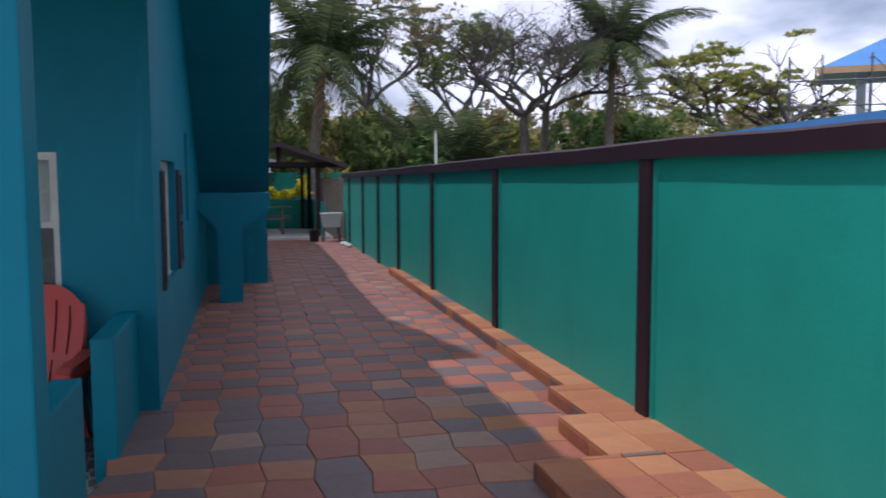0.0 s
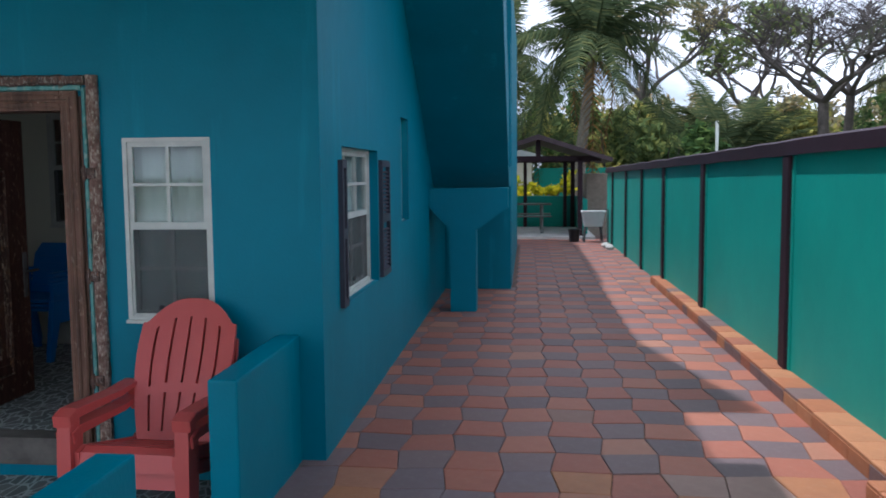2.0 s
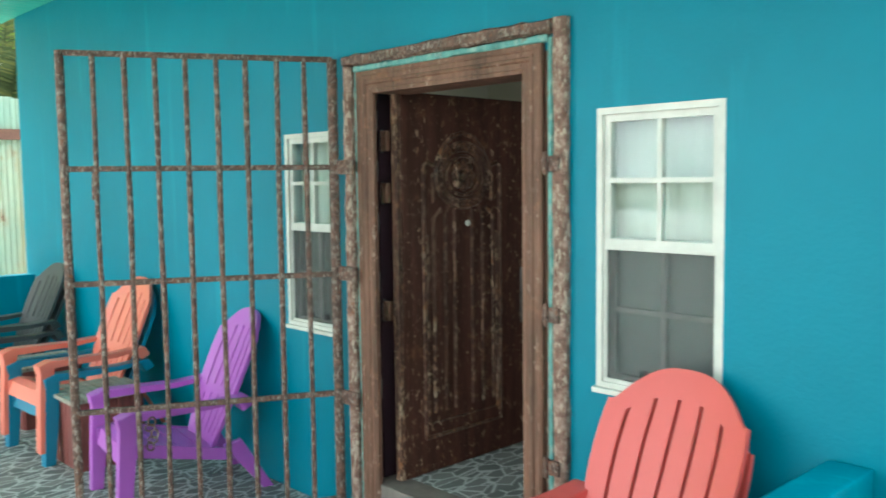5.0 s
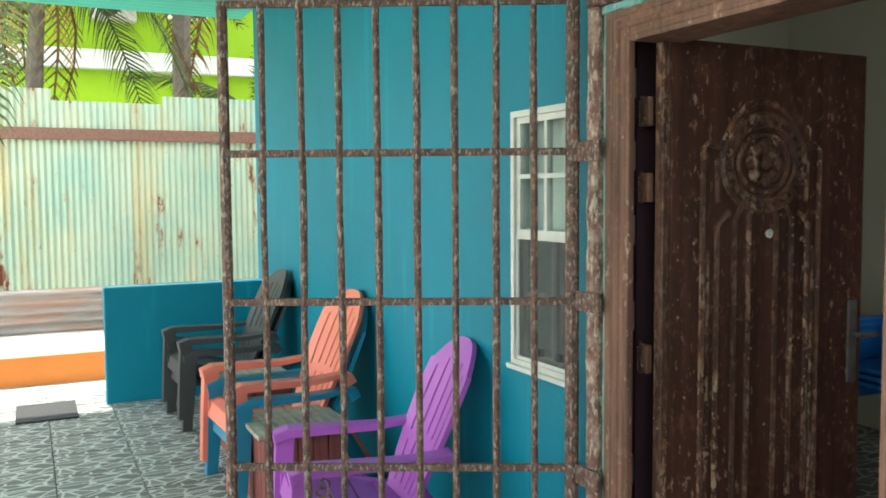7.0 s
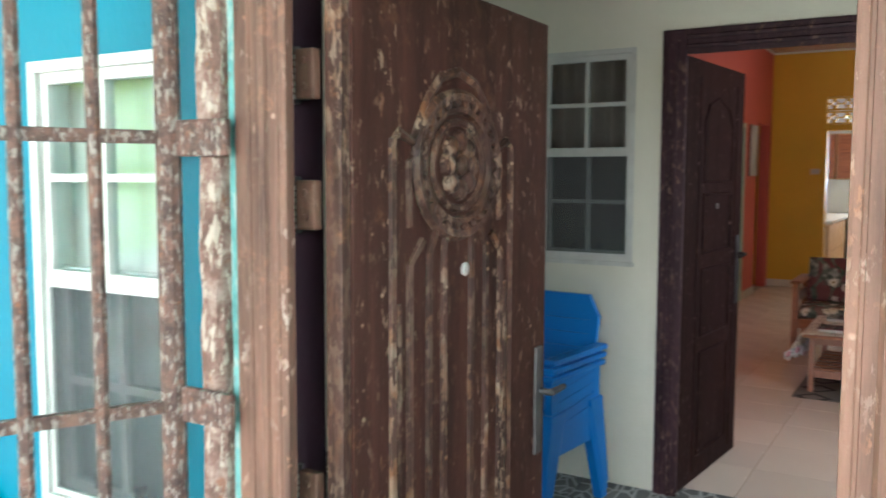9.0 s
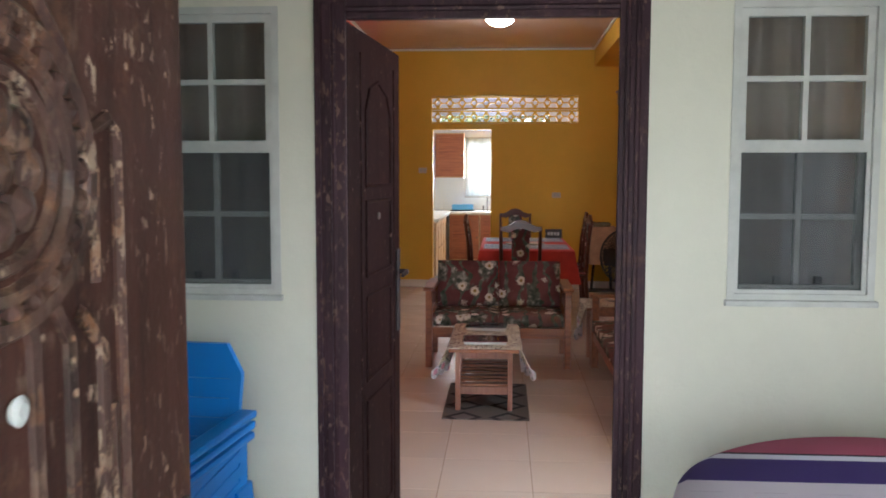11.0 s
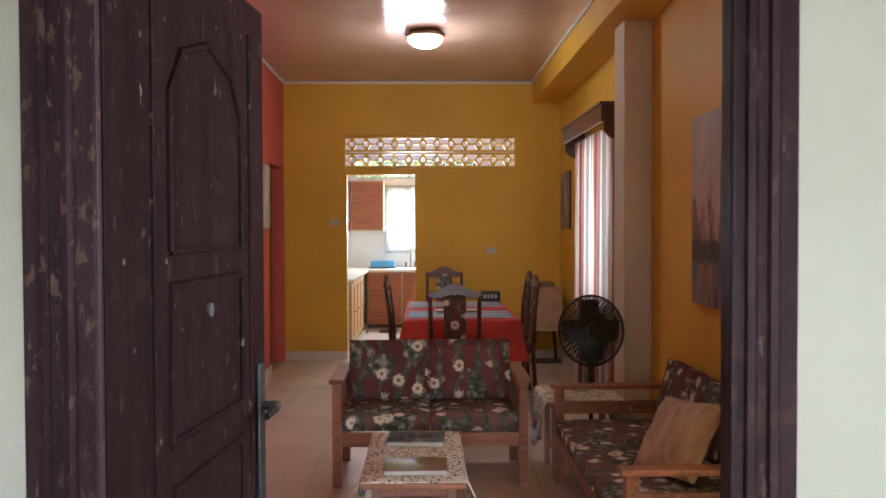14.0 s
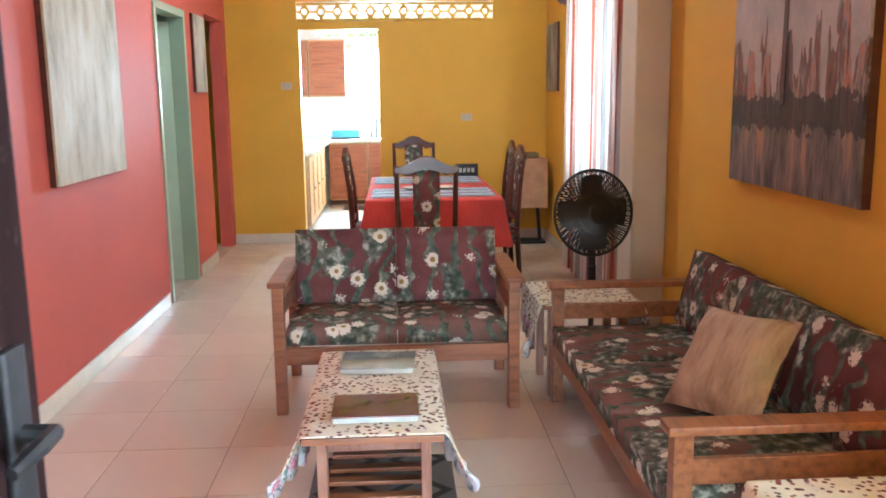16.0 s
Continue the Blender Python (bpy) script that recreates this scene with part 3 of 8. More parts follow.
def grille(name, x0, x1, z0, z1, y, t, cols, mat, label):
    wall_ob = thing(name, pose(x0, y, z0), label, "grille", "", "structure")
    w, h = (x1 - x0) / cols, (z1 - z0) / 2
    me = finish(grille_block(w, h - 0.012, t), "grille_block", mat)
    for i in range(cols):
        for j in range(2):
            ob = new("block", me)
            ob.parent = wall_ob
            ob.matrix_basis = pose((i + 0.5) * w, 0, (j + 0.5) * h)
    return wall_ob


grille("block_grille", BRK[0], BRK[1], BRK[2], BRK[3], BACK + 0.012, 0.09, 12, M_ORANGE, "mango painted ornamental block grille above the kitchen doorway")
grille("block_grille", KB[0], KB[1], KB[2], KB[3], 21.51, 0.09, 12, M_WHITE, "white ornamental block grille above the kitchen window")

enter(I4)
# porch: low walls, column, roof
setting("floor_porch_base", b(-8.2, 3.2, -0.25, -0.56, FAC - 0.001, PZ - 0.010), M_SOIL, "mortar bed under the porch tiles")
setting("low_wall", b(-0.685, 5.63, -0.2, -0.55, FAC - 0.002, 0.72, 0.012), M_FACADE, "teal-blue low porch wall")
setting("low_wall", b(-0.685, 3.9, -0.2, -0.55, 4.66, 0.72, 0.012), M_FACADE, "teal-blue low porch wall")
setting("porch_column", b(-0.69, 3.68, -0.2, -0.53, 3.895, 3.02, 0.012), M_FACADE, "teal-blue square porch column")
setting("porch_column", b(-8.13, 3.68, -0.2, -7.93, 3.895, 3.02, 0.012), M_FACADE, "teal-blue square porch column")
setting("low_wall", b(-7.79, 5.42, -0.2, -7.66, FAC - 0.002, 0.78, 0.012), M_FACADE, "teal-blue low porch wall")
# boards and slab run on unseen past the porch, added to shade the patio
bm = bmesh.new()
x = -8.3
while x < 0.95:
    box(bm, x, 3.4, 3.05, x + 0.115, FAC - 0.002, 3.07, 0.004, seg=1)
    x += 0.12
setting("ceiling_porch", bm, paint("sea_green_boards", (0.06, 0.42, 0.33), 0.45, 0.08), "sea-green boarded porch ceiling")
setting("porch_roof", b(-8.4, 3.3, 3.072, 1.05, FAC - 0.002, 3.2), M_FACADE, "porch roof slab, carried out unseen over the patio for shade")
setting("porch_beam", b(-7.9, 3.70, 2.86, -0.50, 3.88, 3.049, 0.01), M_FACADE, "teal-blue porch beam")
# out of view; height and overhang chosen to place the eave shadow
setting("roof", b(-8.6, 6.3, 4.502, 0.36, 22.3, 4.62), M_TRIM, "unseen flat roof edge of the house, set for its eave shadow")

# outdoor stair at the side: sloping slab, flared column, walls
STX = 0.50
bm = bmesh.new()
sl = (3.04 - 1.437) / (10.2 - 12.45)
z_at = lambda yy: 1.437 + (yy - 12.45) * sl
T = 0.2
side_pts = [(12.45, 1.437), (7.6, z_at(7.6)), (7.6, z_at(7.6) + T), (12.45, 1.437 + T * 1.2), (14.1, 1.437 + T * 1.2), (14.1, 1.437)]
a = [bm.verts.new((SIDE + 0.002, q, r)) for q, r in side_pts]
c = [bm.verts.new((STX, q, r)) for q, r in side_pts]
bm.faces.new(a)
bm.faces.new(c[::-1])
for i in range(6):
    j = (i + 1) % 6
    bm.faces.new((a[i], c[i], c[j], a[j]))
setting("stair_slab", bm, M_FACADE, "teal-blue underside of an outdoor stair")
bm = bmesh.new()
for i in range(26):
    yy = 12.3 - i * 0.18
    zz = z_at(yy) + T
    box(bm, SIDE + 0.003, yy - 0.18, zz - 0.05, STX - 0.1, yy, zz + 0.13)
setting("stair_steps", bm, M_CONCRETE, "concrete steps of the outdoor stair")
setting("stair_parapet", pr([(12.45, 1.47 + T), (7.6, z_at(7.6) + T), (7.6, z_at(7.6) + T + 0.85), (12.45, 1.47 + T + 0.85)], -0.095, -0.002, Matrix(((0, 1, 0, STX), (1, 0, 0, 0), (0, 0, 1, 0), (0, 0, 0, 1)))), M_FACADE, "teal-blue stair parapet")
CY = 11.9
setting("stair_column", pr([(-0.172, -0.05), (0.128, -0.05), (0.128, 0.955), (STX, 1.21), (STX, 1.436), (SIDE + 0.003, 1.436), (SIDE + 0.003, 1.21), (-0.172, 0.955)], CY, CY + 0.3, I4, 0.006), M_FACADE, "teal-blue flared column under the stair")
setting("stair_wall", b(SIDE + 0.003, 13.85, -0.05, STX - 0.005, 14.25, 3.4), M_FACADE, "teal-blue wall under the stair landing")
setting("stair_side_wall", b(STX - 0.12, 14.252, -0.05, STX, 21.0, 4.4), M_FACADE, "teal-blue wall beside the yard")

# boundary wall with plum pilasters and coping
FENCE_A, FENCE_B = (2.77, 1.0), (2.555, 21.6)
fx = lambda yy: FENCE_A[0] + (FENCE_B[0] - FENCE_A[0]) * (yy - FENCE_A[1]) / (FENCE_B[1] - FENCE_A[1])
ftop = lambda yy: 1.875 - 0.0112 * max(0, yy - 5)
bm = bmesh.new()
ys = [-6 + i * 1.0 for i in range(29)]
rows = []
for yy in ys:
    rows.append([bm.verts.new((fx(yy) + dx, yy, z)) for dx, z in ((0, -0.05), (0, ftop(yy) - 0.1), (0.15, ftop(yy) - 0.1), (0.15, -0.05))])
for p, q in zip(rows, rows[1:]):
    for k in range(4):
        bm.faces.new((p[k], p[(k + 1) % 4], q[(k + 1) % 4], q[k]))
bm.faces.new(rows[0])
bm.faces.new(rows[-1][::-1])
fence = setting("boundary_wall", bm, M_FENCE, "sea-green rendered boundary wall with plum pilasters")
bm = bmesh.new()
rows = []
for i, yy in enumerate(-6 + k * 0.5 for k in range(57)):
    jz = random.uniform(-0.006, 0.006)
    rows.append([bm.verts.new((fx(yy) + dx, yy, ftop(yy) + dz + jz)) for dx, dz in ((-0.045, -0.115), (-0.045, -0.012), (-0.02, 0.004), (0.18, 0.0), (0.18, -0.105))])
for p, q in zip(rows, rows[1:]):
    for k in range(5):
        bm.faces.new((p[k], p[(k + 1) % 5], q[(k + 1) % 5], q[k]))
part("coping", bm, M_TRIM, fence, "plum-brown coping")
for i, yy in enumerate((2.1, 5.45, 8.75, 11.7, 14.25, 16.35, 18.42, 20.7)):
    w = 0.16
    part("pilaster", b(fx(yy) - 0.04, yy - w / 2, -0.05, fx(yy) + 0.02, yy + w / 2, ftop(yy) - 0.114, 0.008), M_TRIM, fence)
    part("edge_strip", b(fx(yy) - 0.012, yy - w / 2 - 0.045, -0.05, fx(yy) + 0.02, yy - w / 2 - 0.001, ftop(yy) - 0.116), M_FENCE, fence)

enter(HOUSE)
setting("floor_grout", b(LEFT + 0.001, INN + 0.125, FL - 0.03, RIGHT - 0.004, BACK - 0.002, FL - 0.0014), M_GROUT, "sandy grout between the glazed tiles")
enter(I4)
setting("ground_patio", b(-0.55, -30, -0.25, 3.4, 24, -0.012), M_SOIL, "mortar bed under the patio pavers")
setting("ground_yard", b(-30, -30, -0.3, -0.522, 3.19, -0.13), M_CONCRETE, "pale concrete yard")
setting("ground_side", b(-30, 3.19, -0.3, -8.202, 30, -0.15), M_CONCRETE, "pale sunlit concrete beside the porch")

# ---- windows, doors, gate ----
def sash_window(name, m, w, h, cols, label, lower="screen", depth=0.09, backing=M_SHEER, split=0.485):
    """A sash window in its opening: x along the wall, y inwards, z up from the sill."""
    win = thing(name, m, label, "window", "", "structure")
    fr = 0.024
    bm = bmesh.new()
    cells(bm, [0, fr, w - fr, w], [0, fr, h - fr, h], lambda i, j: not (i == 1 and j == 1), lambda u, v, t: Vector((u, t, v)), 0.01, 0.01 + depth)
    part("window_frame", bm, M_FRAME_WHITE, win)
    part("sill", b(-0.008, -0.010, -0.016, w + 0.008, 0.05, 0.004, 0.004), M_FRAME_WHITE, win)
    zs = h * (1 - split)
    r = 0.026

    def sash(nm, z0, z1, y, rows, bar_mat):
        bm = bmesh.new()
        n = 0.018
        us, vs = [fr, fr + r], [z0, z0 + r]
        cw, ch = (w - 2 * fr - 2 * r) / cols, (z1 - z0 - 2 * r) / rows
        for i in range(1, cols):
            us += [fr + r + i * cw - n / 2, fr + r + i * cw + n / 2]
        for j in range(1, rows):
            vs += [z0 + r + j * ch - n / 2, z0 + r + j * ch + n / 2]
        us += [w - fr - r, w - fr]
        vs += [z1 - r, z1]
        cells(bm, us, vs, lambda i, j: i % 2 == 0 or j % 2 == 0, lambda u, v, t: Vector((u, t, v)), y, y + 0.028)
        s = part(nm, bm, bar_mat, win)
        for i in range(cols):
            for j in range(rows):
                x0, zz = fr + r + i * cw, z0 + r + j * ch
                p = part("pane", b(x0, y + 0.012, zz, x0 + cw, y + 0.016, zz + ch), M_GLASS, s)
                p.visible_shadow = False
    sash("upper_sash", zs, h - fr, 0.025, 2, M_FRAME_WHITE)
    sash("lower_sash", fr, zs + 0.03, 0.058, 2, M_FRAME_WHITE)
    if lower == "screen":
        p = part("insect_screen", b(fr, 0.028, fr, w - fr, 0.030, zs), M_SCREEN, win, "grey insect screen")
        p.visible_shadow = False
        bm = bmesh.new()
        cells(bm, [fr, fr + 0.014, w - fr - 0.014, w - fr], [fr, fr + 0.014, zs - 0.014, zs], lambda i, j: not (i == 1 and j == 1), lambda u, v, t: Vector((u, t, v)), 0.022, 0.034)
        part("screen_frame", bm, M_FRAME_WHITE, win)
    for x in (w * 0.36, w * 0.64):
        part("latch", b(x - 0.012, 0.036, fr + 0.03, x + 0.012, 0.056, fr + 0.058, 0.003), M_BLACK, win, "small black latch")
    return win


def pleated(name, m, w, h, mat, label, folds=9, amp=0.014):
    bm = bmesh.new()
    n = folds * 8
    prev = None
    for i in range(n + 1):
        x = w * i / n
        y = amp * math.sin(2 * math.pi * folds * i / n) * (0.7 + 0.3 * math.sin(i * 1.7))
        col = [bm.verts.new((x + 0.004 * math.sin(i * 0.9 + k), y * (0.6 + 0.15 * k), h * k / 4)) for k in range(5)]
        if prev:
            for k in range(4):
                bm.faces.new((prev[k], col[k], col[k + 1], prev[k + 1]))
        prev = col
    ob = solid(name, bm, mat, label, "curtain", "", m, True)
    sol = ob.modifiers.new("thickness", "SOLIDIFY")
    sol.thickness = 0.0012
    return ob


def win_x(name, o, y, cols, label, **kw):
    return sash_window(name, pose(o[0], y, o[2]), o[1] - o[0], o[3] - o[2], cols, label, **kw)


win_x("window_1", W1, FAC - 0.012, 2, "white sash window with six panes and a grey screen")
win_x("window_2", W3, FAC - 0.012, 2, "white sash window with six panes beside the gate")
sash_window("window_3", pose(SIDE - 0.055, W2[0], W2[2], 0, 0, 90), W2[1] - W2[0], W2[3] - W2[2], 3, "white sash window between dark louvred shutters", split=0.47)
sash_window("window_4", pose(SIDE - 0.055, W4[0], W4[2], 0, 0, 90), W4[1] - W4[0], W4[3] - W4[2], 2, "narrow white sash window in the teal side wall")
enter(HOUSE)
win_x("window_5", V1, INN - 0.015, 2, "white sash window in the cream foyer wall")
win_x("window_6", V2, INN - 0.015, 2, "white sash window with chipped paint in the foyer")
win_x("window_7", KW, 21.49, 3, "bright white kitchen window over the sink", lower="none")
enter(I4)
sash_window("window_8", pose(SIDE + 0.008, WC[0], WC[2], 0, 0, 90), WC[1] - WC[0], WC[3] - WC[2], 4, "white sash window behind the striped curtain", lower="none")
for o, y in ((W1, FAC + 0.155), (W3, FAC + 0.155)):
    pleated("curtain", pose(o[0] + 0.006, y - 0.064, o[2] + 0.01), o[1] - o[0] - 0.012, o[3] - o[2] - 0.02, M_SHEER, "white sheer curtain hanging behind the window", 5, 0.007)
enter(HOUSE)
pleated("curtain", pose(KW[0] + 0.01, 21.472, KW[2] + 0.02), KW[1] - KW[0] - 0.02, KW[3] - KW[2] - 0.04, M_BRIGHTSHEER, "white sheer curtain across the kitchen window", 10, 0.008)
enter(I4)
pleated("curtain", pose(SIDE - 0.166, W2[0] + 0.008, W2[2] + 0.01, 0, 0, 90), W2[1] - W2[0] - 0.016, W2[3] - W2[2] - 0.02, M_SHEER, "white sheer curtain behind the side window", 12, 0.007)
enter(HOUSE)
for o, mt, lb in ((V1, M_TAUPE, "taupe curtain behind the foyer window"), (V2, M_TAUPE, "taupe and cream curtain behind the foyer window")):
    pleated("curtain", pose(o[0] - 0.05, INN + 0.16, o[2] - 0.3), o[1] - o[0] + 0.1, o[3] - o[2] + 0.4, mt, lb, 6)


enter(I4)


def shutter(m, w=0.38):
    s = thing("shutter", m, "dark slate louvred window shutter on the teal wall", "shutter", "shutters of the side window")
    h = 0.90
    bm = bmesh.new()
    cells(bm, [0, 0.035, w - 0.035, w], [0, 0.05, h / 2 - 0.03, h / 2 + 0.03, h - 0.05, h], lambda i, j: not (i == 1 and j in (1, 3)), lambda u, v, t: Vector((u, t, v)), -0.03, 0.0)
    part("stile_frame", bm, M_DARKSHUT, s)
    me = finish(b(0.035, -0.026, -0.012, w - 0.035, -0.004, -0.006, 0, pose(0, 0, 0)), "slat", M_DARKSHUT)
    z = 0.075
    while z < h - 0.05:
        if abs(z - h / 2) > 0.045:
            o = new("slat", me)
            o.parent = s
            o.matrix_basis = pose(0, 0, z) @ Matrix.Shear("XY", 4, (0, 0)) @ pose(0, -0.004, 0, 32)
        z += 0.03
    return s


shutter(pose(SIDE, W2[1] + 0.04, 0.815, 0, 0, 90))
shutter(pose(SIDE, W2[0] - 0.125, 0.80, 0, 0, 90), 0.13)

# old iron frames round the front opening
OUT = (-3.022, -1.665, 2.175)
INF = (-2.806, -1.882, 1.98)
FR0 = FAC - 0.03


def rough_bar(p, q, w, d, wobble=0.004, n=26):
    """A flat iron bar from p to q, w across and d deep, its edges eaten and lumpy."""
    bm = bmesh.new()
    p, q = Vector(p), Vector(q)
    ax = (q - p).normalized()
    side = Vector((1, 0, 0)) if abs(ax.z) > 0.5 else Vector((0, 0, 1))
    out = Vector((0, -1, 0))
    rings = []
    for i in range(n + 1):
        c = p + (q - p) * i / n
        ring = []
        for u, v in ((-1, 0), (-1, 0.7), (-0.62, 1), (0.62, 1), (1, 0.7), (1, 0)):
            j = random.uniform(-wobble, wobble) if 0 < i < n else 0
            ring.append(bm.verts.new(c + side * (u * w / 2 + j) + out * (v * d + (random.uniform(-wobble, wobble) * 0.6 if v else 0))))
        rings.append(ring)
    for r0, r1 in zip(rings, rings[1:]):
        for k in range(6):
            bm.faces.new((r0[k], r0[(k + 1) % 6], r1[(k + 1) % 6], r1[k]))
    bm.faces.new(rings[0][::-1])
    bm.faces.new(rings[-1])
    return bm


fr_out = thing("gate_frame", pose(0, 0, 0), "flaking rusty iron outer frame round the front doorway", "door frame", "", "structure")
part("jamb", rough_bar((OUT[0] + 0.029, FAC - 0.002, PZ), (OUT[0] + 0.029, FAC - 0.002, OUT[2] - 0.055), 0.058, 0.042), M_OLDFRAME, fr_out)
part("jamb", rough_bar((OUT[1] - 0.032, FAC - 0.002, PZ), (OUT[1] - 0.032, FAC - 0.002, OUT[2] - 0.002), 0.064, 0.034), M_OLDFRAME, fr_out)
part("rebate_strip", rough_bar((OUT[1] - 0.082, FAC - 0.002, PZ), (OUT[1] - 0.082, FAC - 0.002, OUT[2] - 0.07), 0.022, 0.02, 0.002), M_TEALRUST, fr_out, "teal paint flaking off the iron rebate")
part("head", rough_bar((OUT[0], FAC - 0.002, OUT[2] - 0.027), (OUT[1] - 0.066, FAC - 0.002, OUT[2] - 0.027), 0.052, 0.04, 0.006), M_RUSTBAR, fr_out, "heavily rusted head bar")
part("painted_strip", rough_bar((OUT[0] + 0.06, FAC - 0.002, OUT[2] - 0.069), (OUT[1] - 0.095, FAC - 0.002, OUT[2] - 0.069), 0.028, 0.02, 0.003), M_TEALRUST, fr_out, "teal paint flaking off the iron strip")
part("painted_strip", rough_bar((-2.95, FAC - 0.002, PZ), (-2.95, FAC - 0.002, 2.09), 0.026, 0.012, 0.002), M_TEALRUST, fr_out)
for zz in (1.60, 1.02, 0.42):
    part("clasp", b(OUT[1] - 0.10, FAC - 0.05, zz, OUT[1] - 0.02, FAC - 0.034, zz + 0.06, 0.006), M_RUSTBAR, fr_out)
    part("clasp_pin", tube(bmesh.new(), [(OUT[1] - 0.075, FAC - 0.058, zz - 0.012), (OUT[1] - 0.075, FAC - 0.058, zz + 0.075)], 0.009, 7), M_RUSTBAR, fr_out)
for zz in (1.64, 1.12, 0.5):
    part("hinge_lug", b(-3.06, FAC - 0.06, zz - 0.035, -2.925, FAC - 0.043, zz + 0.035, 0.006), M_RUSTBAR, fr_out)
fr_in = thing("door_frame", pose(0, 0, 0), "rust-brown inner door frame with chipped paint", "door frame", "", "structure")
for sx, x_in, x_out, y1 in ((-1, INF[0], -2.932, FAC - 0.004), (1, INF[1], -1.782, FAC - 0.004)):
    part("jamb", b(min(x_in, x_out), FR0, PZ, max(x_in, x_out), y1, 2.09, 0.006), M_RUSTFRAME, fr_in)
    for off, w in ((0.02, 0.008), (0.052, 0.018), (0.088, 0.010)):
        xx = x_in + sx * off
        part("bead", tube(bmesh.new(), [(xx, FR0 + 0.002, PZ), (xx, FR0 + 0.002, 2.0 + off)], w * 0.62, 7), M_RUSTFRAME, fr_in)
part("head", b(INF[0] + 0.001, FR0, INF[2], INF[1] - 0.001, FAC + 0.16, 2.09, 0.006), M_RUSTFRAME, fr_in)
for off, w in ((0.02, 0.008), (0.052, 0.018), (0.088, 0.010)):
    part("bead", tube(bmesh.new(), [(INF[0] - off, FR0 + 0.002, INF[2] + off), (INF[1] + off, FR0 + 0.002, INF[2] + off)], w * 0.62, 7), M_RUSTFRAME, fr_in)
# dark colour stands in for the shade in the gap behind the jamb
part("rebate", b(-2.944, FAC + 0.06, PZ, -2.872, FAC + 0.16, 2.06), M_TRIM, fr_in, "hinge rebate, coloured dark for the shade in the gap")
part("rebate", b(-2.944, FAC + 0.0, PZ, -2.90, FAC + 0.058, 2.06), M_TRIM, fr_in)
part("lining", b(-1.80, FAC - 0.003, PZ, -1.771, FAC + 0.16, 2.06), M_RUSTFRAME, fr_in)
for zz in (0.55, 1.08, 1.37, 1.62, 1.86):
    part("strike_slot", b(-2.897, FAC + 0.049, zz - 0.05, -2.876, FAC + 0.0585, zz + 0.05, 0.003), M_STEEL, fr_in, "dark steel keep in the rebate")


def iron_gate():
    ang = math.degrees(math.atan2(5.539 - 6.626, -3.641 + 3.075))
    g = thing("barred_gate", pose(-3.078, 6.626, 0.0, 0, 0, ang), "rusty barred iron gate standing open against the porch", "gate")
    L, z0, z1 = 1.225, -0.06, 2.162
    part("hinge_post", tube(bmesh.new(), [(0, 0, z0), (0, 0, z1)], 0.025, 9), M_RUSTBAR, g)
    part("end_post", tube(bmesh.new(), [(L, 0, z0), (L, 0, z1 + 0.01)], 0.020, 8), M_RUSTBAR, g)
    for z in (z0 + 0.03, 0.515, 1.115, 1.642, z1):
        part("rail", b(0.0, -0.012, z - 0.013, L, 0.012, z + 0.013, 0.004), M_RUSTBAR, g)
    for i in range(8):
        x = L * (i + 1) / 9 + random.uniform(-0.006, 0.006)
        pts = [(x + random.uniform(-0.003, 0.003), 0.004, z0 + 0.03 + k * (z1 - z0 - 0.03) / 6) for k in range(7)]
        part("bar", tube(bmesh.new(), pts, [random.uniform(0.0115, 0.0145) for _ in pts], 7), M_RUSTBAR, g)
    part("latch_hook", tube(bmesh.new(), [(L - 0.12, -0.02, 1.64), (L - 0.12, -0.03, 1.56), (L - 0.115, -0.03, 1.50)], [0.006, 0.010, 0.008], 6), M_RUSTBAR, g)
    bm = bmesh.new()
    for k in range(5):
        cc = Vector((L - 0.33 + 0.012 * math.sin(k * 2.1), -0.03, 0.44 - 0.03 * k))
        mm = Matrix.Translation(cc) @ pose(0, 0, 0, 90, 90 * (k % 2), 0)
        tube(bm, [(0.016 * math.cos(a), 0.022 * math.sin(a), 0) for a in (2 * math.pi * i / 10 for i in range(11))], 0.005, 5, mm)
    part("chain", bm, M_RUSTBAR, g, "short rusty chain")
    return g


iron_gate()


def relief(bm, pts, w, h, y, closed=False):
    """A raised bead along a line in the plane of a door (x, z)."""
    tube(bm, [(x, y, z) for x, z in pts], [w] * len(pts), 6)


